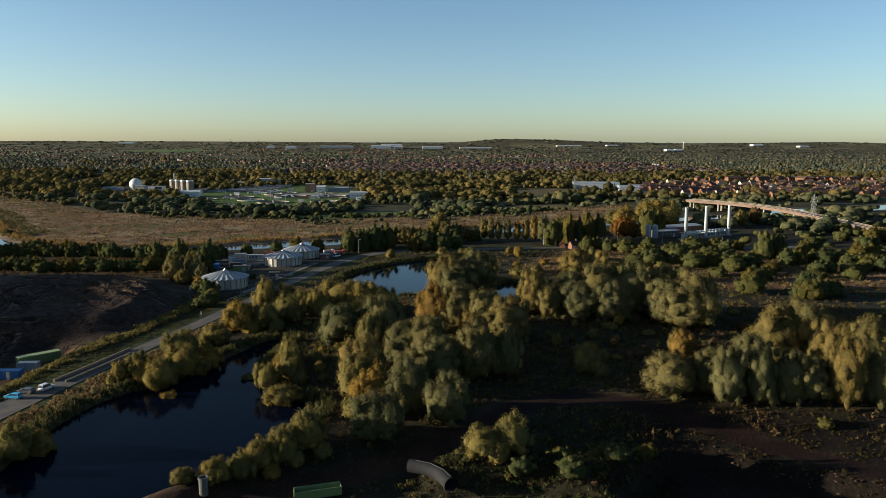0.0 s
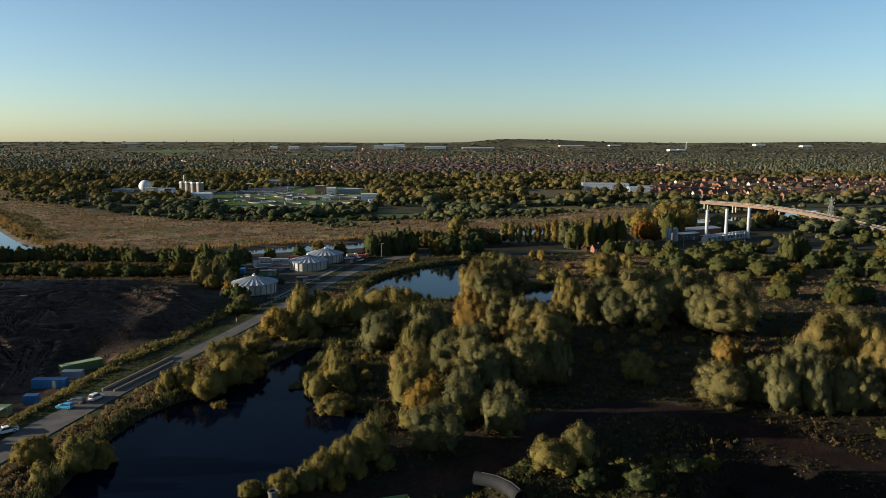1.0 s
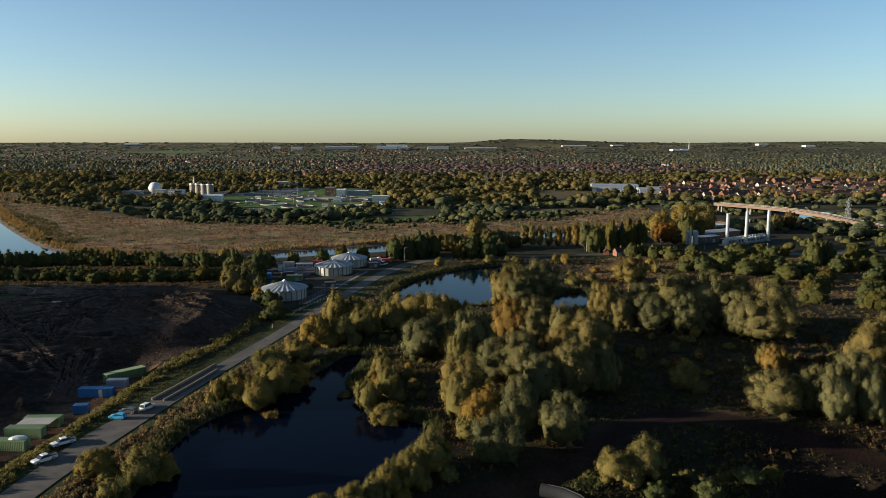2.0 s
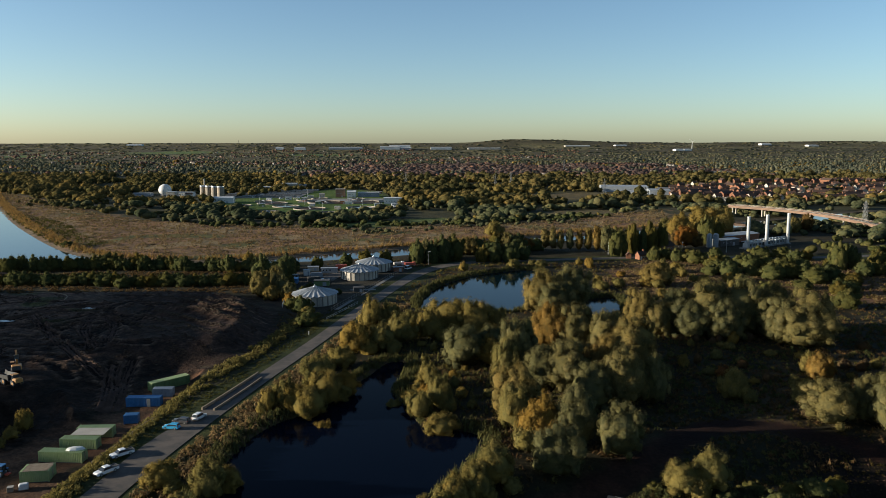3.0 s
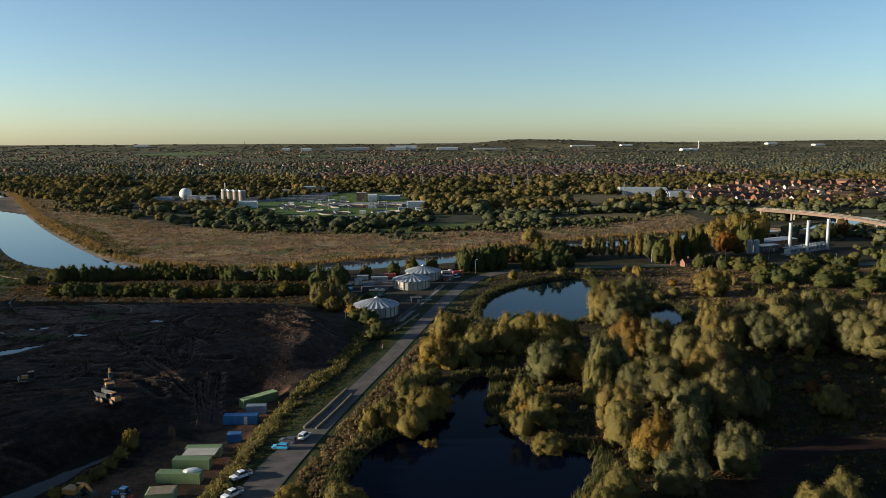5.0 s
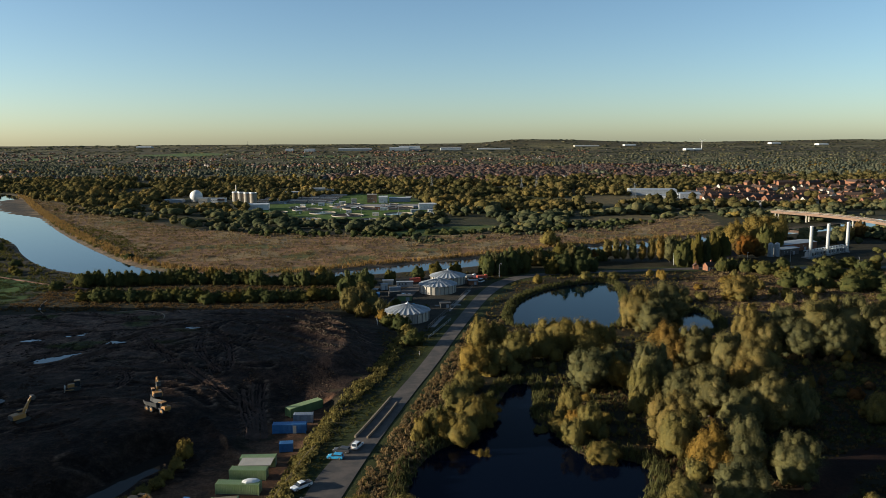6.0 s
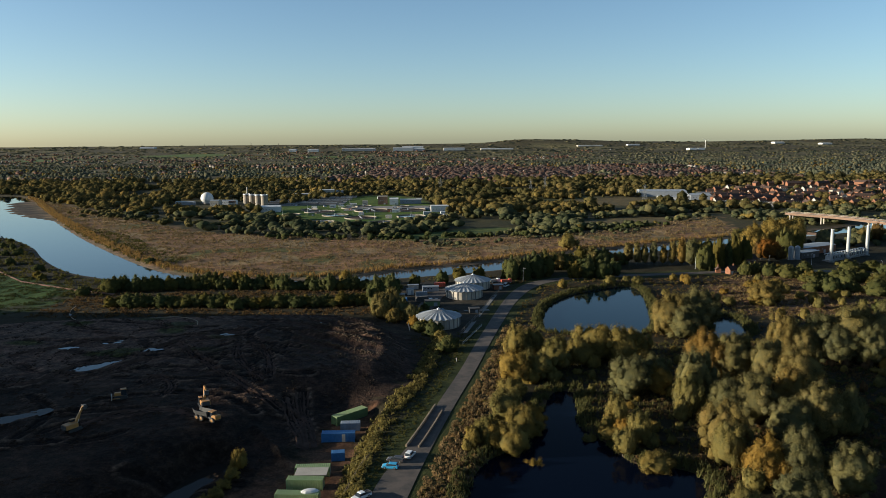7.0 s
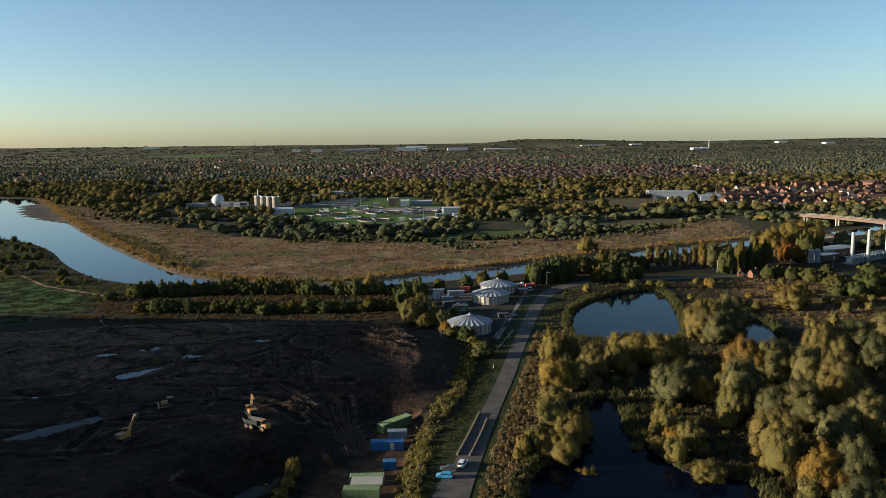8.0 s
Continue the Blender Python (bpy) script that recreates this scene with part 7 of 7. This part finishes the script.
# ---- pylons ----
def make_pylon(h=24.0):
    p = thing("power_pylon", "grey lattice electricity pylon with three pairs of arms", "pylon", group="pylons across the plain")
    levels = [(0.0, 2.8), (0.28, 1.9), (0.52, 1.25), (0.70, 0.85), (0.86, 0.7), (1.0, 0.12)]
    rr = h * 0.0032
    corners = [(-1, -1), (1, -1), (1, 1), (-1, 1)]
    for cx, cy in corners:
        g = Geo()
        for (f0, w0), (f1, w1) in zip(levels[:-1], levels[1:]):
            g.rod((cx * w0, cy * w0, f0 * h), (cx * w1, cy * w1, f1 * h), rr * 1.5, 4)
        part("leg", g, "pylon", p)
    for (f0, w0), (f1, w1) in zip(levels[:-1], levels[1:]):
        g = Geo()
        for (ax, ay), (bx, by) in zip(corners, corners[1:] + corners[:1]):
            g.rod((ax * w0, ay * w0, f0 * h), (bx * w1, by * w1, f1 * h), rr, 4)
            g.rod((bx * w0, by * w0, f0 * h), (ax * w1, ay * w1, f1 * h), rr, 4)
            g.rod((ax * w1, ay * w1, f1 * h), (bx * w1, by * w1, f1 * h), rr, 4)
        part("bracing", g, "pylon", p)
    for f, w in ((0.66, 3.6), (0.78, 4.4), (0.90, 3.2)):
        for s in (-1, 1):
            g = Geo()
            for y in (-0.6, 0.6):
                g.rod((s * 0.7, y, f * h), (s * w, 0, f * h + 0.25), rr, 4)
                g.rod((s * 0.7, y, f * h + 1.0), (s * w, 0, f * h + 0.25), rr, 4)
            arm = part("cross_arm", g, "pylon", p)
            part("insulator", Geo().lathe(s * w, 0, [(0.08, f * h - 1.3), (0.16, f * h - 0.7), (0.06, f * h + 0.2)], 6), "cream", arm)
    return p


py = make_pylon()
stand(py, 308, 618, 30)
for x, y, a, k in ((193.5, 1096, 20, 0.95), (46, 1277, 20, 0.95), (76, 1317, 20, 1.0), (-108, 1298, 20, 1.0), (262, 1900, 10, 1.3)):
    z = float(land_height([x], [y])[0])
    copy_thing(py, pose(x, y, z, 0, 0, a) @ Matrix.Scale(k, 4))

# ---- water treatment works across the river ----
def gz(x, y):
    return float(land_height([x], [y])[0])


dome = thing("gas_holder", "white spherical gas holder on a low ring base", "gas holder", pose(-445, 1080, gz(-445, 1080)))
part("ball", Geo().lathe(0, 0, [(6.0, 0.6)] + [(9.0 * math.cos(radians(b)), 7.6 + 9.0 * math.sin(radians(b))) for b in range(-50, 90, 14)] + [(0.2, 16.6)], 28), "white", dome, smooth=True)
part("base_ring", Geo().ring_pipe(0, 0, 7.4, 5.8, 0, 1.2, 28), "concrete", dome)
for k in range(4):
    x, y = ((-377, 1042), (-367.4, 1036), (-357.5, 1030), (-348.5, 1027))[k]
    s = thing("digester_silo", "tall buff concrete digester silo with a dark cap", "silo", pose(x, y, gz(x, y)), "digester silos at the works")
    part("wall", Geo().lathe(0, 0, [(4.7, 0), (4.7, 14.0)], 20), "buff", s)
    part("cap", Geo().lathe(0, 0, [(4.9, 14.5), (4.9, 15.2), (1.0, 16.6)], 20), "grey_paint", s)
    part("railing", Geo().ring_pipe(0, 0, 4.8, 4.7, 15.3, 16.2, 20), "steel", s)
st = thing("flue_stack", "slim pale flue stack behind the digester silos", "chimney", pose(-380, 1056, gz(-380, 1056)))
part("flue", Geo().lathe(0, 0, [(1.0, 0), (0.8, 25)], 12), "cream", st)
part("collar", Geo().ring_pipe(0, 0, 1.1, 0.8, 12, 12.5, 12), "steel", st)


def block(name, label, x, y, L, W, H, wall, roof, rz=0.0, rise=0.4, windows=4, category="building"):
    b = make_shed(name, label, L, W, H, wall, roof, rise, category=category, windows=windows)
    b.matrix_basis = pose(x, y, gz(x, y) - 0.3, 0, 0, rz)
    return b


block("works_building", "buff block building beside the white gas holder", -418, 1034, 12, 16, 8.5, "cream", "roof_grey")
block("works_building", "white flat-roofed building near the gas holder", -408, 1062, 22, 12, 6.5, "white", "roof_grey")
block("works_building", "low grey shed west of the gas holder", -470, 1062, 26, 12, 4.5, "grey_paint", "roof_grey")
block("works_building", "small red-roofed hut among the works", -397, 1040, 9, 7, 5, "cream", "tile", 10, 2.0)
block("works_building", "bright white pump building on the lawn", -321, 948, 25, 20, 7.0, "white", "white", 8, 1.0)
block("works_building", "pale office block at the far side of the works", -294, 1225, 24, 18, 10, "cream", "white", 5)
block("works_building", "grey annexe of the pale office block", -274, 1232, 12, 14, 8, "grey_paint", "roof_grey", 5)
block("works_building", "tall brown and buff control building", -187, 1052, 13, 14, 11.5, "rust_steel", "cream", 3)
block("works_building", "white gabled hall beside the control building", -171, 1048, 12, 16, 8, "white", "white", 3, 1.5)
block("works_building", "long low glass-grey hall of the works", -148, 1056, 30, 14, 6.5, "grey_paint", "white", 3)
block("works_building", "white box building at the edge of the works", -105.5, 934, 22, 14, 8.0, "white", "white", 4, 0.6)
block("works_building", "low pale-roofed shed north of the beds", -328, 1216, 40, 14, 5, "grey_paint", "white", 3)
block("works_building", "small buff switch house among the tanks", -210, 1032, 7, 7, 6.5, "cream", "cream", 3)
block("works_building", "low brick kiosk by the round beds", -195, 930, 8, 5, 4.0, "brick", "roof_grey", 3)
block("works_building", "small white kiosk beside the lawn", -250, 1000, 8, 6, 4, "white", "roof_grey", 3)


def round_bed(x, y, R, label, water=True):
    b = thing("settling_tank", label, "settling tank", pose(x, y, gz(x, y)), "round settling tanks of the works")
    part("rim", Geo().ring_pipe(0, 0, R, R - 0.45, -0.6, 1.3, 36), "buff", b)
    part("surface", Geo().lathe(0, 0, [(R - 0.4, 0.1), (R - 0.4, 0.4)], 36), "water" if water else "soil", b, "dark still water" if water else "dark stone filter bed")
    part("scraper_arm", Geo().box(0, 0, 1.35, R * 1.9, 0.8, 0.35, 30 + x % 90).lathe(0, 0, [(0.8, 0.6), (0.8, 2.6)], 10), "grey_paint", b)
    return b


for x, y, R, wet in ((-256.5, 934, 19, False), (-230, 889, 16, True), (-196, 858, 18.5, False), (-164.5, 802, 17.5, False), (-234, 813, 15, True), (-138, 868, 17, True)):
    round_bed(x, y, R, "round concrete settling tank set in the lawn" if wet else "round filter bed with a dark stone surface", wet)
for x, y in ((-192, 948), (-146, 950)):
    round_bed(x, y, 22.5, "wide round filter bed with a pale gravel surface", False)
for i, (x, y) in enumerate(((-226, 985), (-112, 985), (-210, 1012), (-158, 1004), (-100, 880), (-285, 900), (-275, 965))):
    round_bed(x, y, 11, "smaller round filter bed in the paved works yard", i % 2 == 0)
kr = np.random.RandomState(33)
for i in range(26):
    x, y = kr.uniform(-330, -95), kr.uniform(845, 1150)
    kind = ("white", "grey_paint", "cream", "green_paint", "brick")[i % 5]
    block("kiosk", "small %s kiosk between the treatment beds" % ("white", "grey", "cream", "green", "brick")[i % 5], x, y, kr.uniform(4, 10), kr.uniform(3, 6), kr.uniform(2.6, 4.2), kind,
          ("roof_grey", "white")[i % 2], kr.uniform(-8, 12), 0.2, 1, "kiosk")
lane = thing("works_yard", "grey paved yard under the treatment tanks", "paving", kind="structure")
part("slab", Geo().box(-170, 985, gz(-170, 985) - 0.3, 120, 62, 0.5, 2), "concrete", lane)
part("slab", Geo().box(-300, 1110, gz(-300, 1110) - 0.3, 110, 150, 0.5, 2), "concrete", lane)
for r in range(5):
    for c in range(4):
        x, y = -345 + c * 27 + r * 3, 1050 + r * 32
        b = thing("aeration_lane", "long rectangular concrete aeration lane full of water", "tank", pose(x, y, gz(x, y) + 0.2, 0, 0, 3), "aeration lanes of the works")
        part("wall", Geo().box(0, -8, 0, 24, 0.7, 2.2).box(0, 8, 0, 24, 0.7, 2.2).box(-12, 0, 0, 0.7, 16, 2.2).box(12, 0, 0, 0.7, 16, 2.2), "concrete", b)
        part("surface", Geo().box(0, 0, 0.2, 23.4, 15.4, 1.2), "water" if (r + c) % 2 else "soil", b)
        part("walkway", Geo().box(0, 0, 2.2, 24, 1.2, 0.25), "steel" if r % 2 else "white", b)
# parked vans and lamp poles of the works
van = make_car("service_van", "white service van parked in the works yard", "car_white", 5.0, 1.9, 2.1, "van")
van["group"] = "vans in the works yard"
van.matrix_basis = pose(-312, 1036, gz(-312, 1036) + 0.3, 0, 0, 10)
for x, y, a in ((-305, 1030, 80), (-241, 1022, 5), (-228, 1020, 90), (-262, 1008, 40), (-398, 1010, 10), (-340, 1018, 70)):
    copy_thing(van, pose(x, y, gz(x, y) + 0.25, 0, 0, a))
for x, y in ((-270, 925), (-300, 918), (-212, 915), (-178, 840), (-140, 905), (-235, 1060), (-190, 1090), (-350, 990)):
    copy_thing(lamp, pose(x, y, gz(x, y), 0, 0, x * 7 % 360) @ Matrix.Scale(1.25, 4))

# ---- housing estate, factory and far town ----
def make_house(label, L, W, H, rise, wall, roof):
    h = thing("house", label, "house", group="houses of the brick estate")
    part("wall", Geo().house_body(0, 0, 0, L, W, H, rise), wall, h)
    part("roof", Geo().gable(0, 0, H, L, W, rise, 0.4, 0.25), roof, h)
    part("chimney", Geo().box(L * 0.36, 0, H + rise * 0.5, 0.9, 0.8, rise * 0.5 + 1.3), "brick", h)
    for s in (-1,):
        for k in range(max(2, int(L / 3.2))):
            x = -L / 2 + (k + 0.5) * L / max(2, int(L / 3.2))
            for z in (3.4,):
                w = part("window", Geo().box(x, s * (W / 2 + 0.02), z, 1.4, 0.1, 1.3), "glass" if z > 1 or k % 2 else "white", h)
    return h


HOUSES = [make_house("red brick semi-detached house with a tiled gable roof", 11, 8, 5.2, 3.0, "brick", "tile"),
          make_house("orange brick terrace under a long tiled roof", 26, 8.5, 5.4, 3.2, "brick", "tile"),
          make_house("cream rendered house with a brown tiled roof", 10, 8, 5.2, 3.2, "cream", "tile")]
hs = np.random.RandomState(5)
spots = []
for row in range(11):
    for col in range(22):
        x, y = 262 + col * 27 + hs.uniform(-6, 6) + row * 7, 945 + row * 43 + 16 * math.sin(col * 0.5) + hs.uniform(-6, 6) + col * 1.5
        spots.append((x, y))
sx, sy = np.array(spots).T
ok = (side(sx, sy, ESTATE) < -4) & (np.abs(sx) < 0.64 * sy)
first = [True] * 3
for x, y in np.column_stack([sx, sy])[ok]:
    k = int(hs.choice([0, 0, 1, 2, 0]))
    m = pose(x, y, gz(x, y) - 0.3, 0, 0, hs.choice([8, 98, 20, 8, -12]) + hs.uniform(-6, 6))
    if first[k]:
        HOUSES[k].matrix_basis, first[k] = m, False
    else:
        copy_thing(HOUSES[k], m)
for i in range(6):
    x, y = 312 + i * 10.5, 1098 - i * 13
    copy_thing(HOUSES[1], pose(x, y, gz(x, y), 0, 0, 36))

for i, (x, y, L, W, H, wall, label) in enumerate(((240, 1175, 70, 46, 8.5, "grey_paint", "long factory hall with a pale grey sheet roof"), (222, 1068, 34, 18, 6.5, "white", "low white factory annexe"),
                                                  (275, 1105, 30, 40, 7, "grey_paint", "grey warehouse at the factory's edge"), (300, 1150, 26, 30, 6, "green_paint", "green clad warehouse beside the factory"))):
    f = make_shed("factory_hall", label, L, W, H, wall, "roof_grey", 1.6, category="factory", windows=5)
    f.matrix_basis = pose(x, y, gz(x, y) - 0.5, 0, 0, -7)
yard = np.random.RandomState(8)
heap = [clump(yard, 12, 1.0, 0.5, 1.0, 0.7, 0.2) for _ in range(3)]
x, y = yard.uniform(278, 360, 420), yard.uniform(955, 1075, 420)
scattered("scrap", heap, on_land(x, y), yard.uniform(1.0, 2.6, len(x)), yard, "cream", "pale heaps of scrap and pallets in the factory yard", "scrap")

# far white warehouses on the rise
for x, y, w, h, wall in ((-356, 4310, 112, 17, "white"), (-300, 4340, 120, 22, "white"), (-262, 4300, 60, 12, "grey_paint"), (-610, 4320, 190, 13, "roof_grey"), (-865, 4280, 58, 13, "white"),
                         (-985, 4300, 40, 12, "white"), (-62, 4310, 118, 13, "white"), (184, 4330, 185, 9, "cream"), (1255, 4180, 42, 10, "white"), (1306, 4190, 36, 9, "white"),
                         (-1960, 4660, 90, 8, "white"), (1930, 4640, 60, 9, "white"), (760, 4560, 150, 6, "cream"), (1030, 4600, 70, 6, "white"), (2180, 4560, 60, 8, "white")):
    f = make_shed("warehouse", "large white distribution warehouse on the far rise", w, 50, h, wall, "white", 2.0, False, "warehouse")
    f["group"] = "white warehouses on the horizon"
    f.matrix_basis = pose(x, y, gz(x, y) + 1, 0, 0, 3)
tz = gz(1388, 4350)
wt = thing("wind_turbine", "white wind turbine standing on the skyline", "wind turbine", pose(1388, 4350, tz - 4))
part("tower", Geo().lathe(0, 0, [(2.4, 0), (1.4, 46)], 10), "white", wt)
part("nacelle", Geo().slab(0, 0, 46, 3, 7, 3, 0.5), "white", wt)
for k in range(3):
    a = 0.4 + k * 2.0944
    part("blade", Geo().rod((0, -4, 47.5), (24 * math.cos(a), -4, 47.5 + 24 * math.sin(a)), 1.1, 5, 0.25), "white", wt)
for px, h in ((-0.2825, 16), (-0.345, 7), (-0.246, 8)):
    x, y = px * 4790, 4790
    t = thing("radio_mast", "thin dark mast on the skyline", "mast", pose(x, y, gz(x, y)))
    part("pole", Geo().lathe(0, 0, [(1.3, 0), (0.5, h + 10)], 6), "dark_steel", t)
    part("platform", Geo().lathe(0, 0, [(2.0, h), (2.0, h + 2)], 8), "dark_steel", t)


def triangles(g):
    return np.array(g.v), np.array([(f[0], f[i], f[i + 1]) for f in g.f for i in range(1, len(f) - 1)])


tr = np.random.RandomState(15)
SIZES = [(9, 7.5, 5, 2.8), (17, 7.5, 5, 2.8), (12, 8, 5, 2.5)]
WALLS = [triangles(Geo().house_body(0, 0, 0, *q)) for q in SIZES]
ROOFS = [triangles(Geo().gable(0, 0, q[2], q[0], q[1], q[3], 0.3, 0.2)) for q in SIZES]
y = np.sqrt(tr.uniform(1450 ** 2, 4300 ** 2, 11000))
x = tr.uniform(-0.64, 0.62, len(y)) * y
y, x = np.concatenate([y, tr.uniform(1680, 2500, 5200)]), np.concatenate([x, tr.uniform(-380, 900, 5200)])
y = np.round(y / 48) * 48 + 10 * np.sin(x / 160) + tr.uniform(-5, 5, len(y))
m = tr.uniform(0, 1, len(y)) < town(x, y) * 0.95
u, big = tr.uniform(0, 1, len(y)), np.where(y > 3000, 0.8, 1.0)
for name, mat, lo, hi in (("town_houses", "town_brick", 0, 0.82), ("town_rendered_houses", "town_render", 0.82, 1.0)):
    k = m & (u >= lo) & (u < hi)
    at, size, seed = on_land(x[k], y[k], 0.2), tr.uniform(0.8, 1.1, k.sum()) * big[k], int(tr.randint(9999))
    scattered(name, WALLS, at, size, np.random.RandomState(seed), mat, "distant houses in rows between garden trees", "houses")
    scattered(name + "_roofs", ROOFS, at, size, np.random.RandomState(seed), "tile", "brown tiled roofs of the distant houses", "houses")


# ---- foreground by the dirt track ----
bend = thing("pipe_bend", "large cut length of black plastic pipe lying on the bank", "pipe", pose(-2.0, 142.6, gz(-2.0, 142.6), 0, 0, -46) @ Matrix.Scale(1.3, 4))
arc = [(-4.6 + 9.2 * i / 10, 1.4 * math.sin(math.pi * i / 10) - 0.7, 1.05) for i in range(11)]
part("pipe", Geo().tube(arc, 1.05, 20, False), "pipe_black", bend, smooth=True)
part("inner_wall", Geo().tube(arc, 0.95, 20, False), "rubber", bend)
part("flange", Geo().tube([(arc[-1][0] - 0.02, arc[-1][1], 1.05), (arc[-1][0] + 0.3, arc[-1][1] - 0.06, 1.05)], 1.16, 20, False), "pipe_black", bend)
part("strap", Geo().tube([(-3.5, -0.2, 2.12), (-1.0, 0.6, 2.16), (2.0, 0.5, 2.16), (4.4, -0.3, 2.1)], 0.07, 5), "rubber", bend)
stub = thing("pipe_stub", "grey upright pipe stub near the pond", "pipe", pose(-45.6, 134.5, gz(-45.6, 134.5)))
part("pipe", Geo().ring_pipe(0, 0, 0.85, 0.72, 0, 3.6, 20), "old_concrete", stub)
part("collar", Geo().ring_pipe(0, 0, 0.98, 0.84, 3.2, 3.62, 20), "old_concrete", stub)
part("inside", Geo().lathe(0, 0, [(0.73, 0), (0.73, 3.0)], 16), "rubber", stub)
skip = thing("steel_skip", "long dark green steel skip beside the dirt track", "skip", pose(-24.3, 137.6, gz(-24.3, 137.6), 0, 0, 18))
sec = [(-1.2, 1.9), (-1.0, 0.15), (1.0, 0.15), (1.2, 1.9), (1.1, 1.9), (0.9, 0.3), (-0.9, 0.3), (-1.1, 1.9)]
part("body", Geo().loft([[(x, y, z) for y, z in sec] for x in (-4.5, 4.5)]), "green_paint", skip)
for s in (-1, 1):
    part("end_plate", Geo().box(s * 4.5, 0, 0.2, 0.12, 2.2, 1.7), "green_paint", skip)
part("top_rail", Geo().tube([(-4.5, 1.2, 1.9), (4.5, 1.2, 1.9)], 0.12, 6).tube([(-4.5, -1.2, 1.9), (4.5, -1.2, 1.9)], 0.12, 6), "green_paint", skip)
for i in range(3):
    bd = thing("plywood_sheet", "pale plywood sheet leaning by the green skip", "plywood", pose(-23 + i * 1.8, 134.8, gz(-23 + i * 1.8, 134.8) + 0.4, 0, 0, 20))
    part("board", Geo().slab(0, 0, 0, 1.4, 2.4, 0.08, 0.02), ("wood", "cream", "cream")[i], bd)
    part("stack", Geo().slab(0, 0, -0.4, 1.3, 2.2, 0.4, 0.03), "wood", bd)
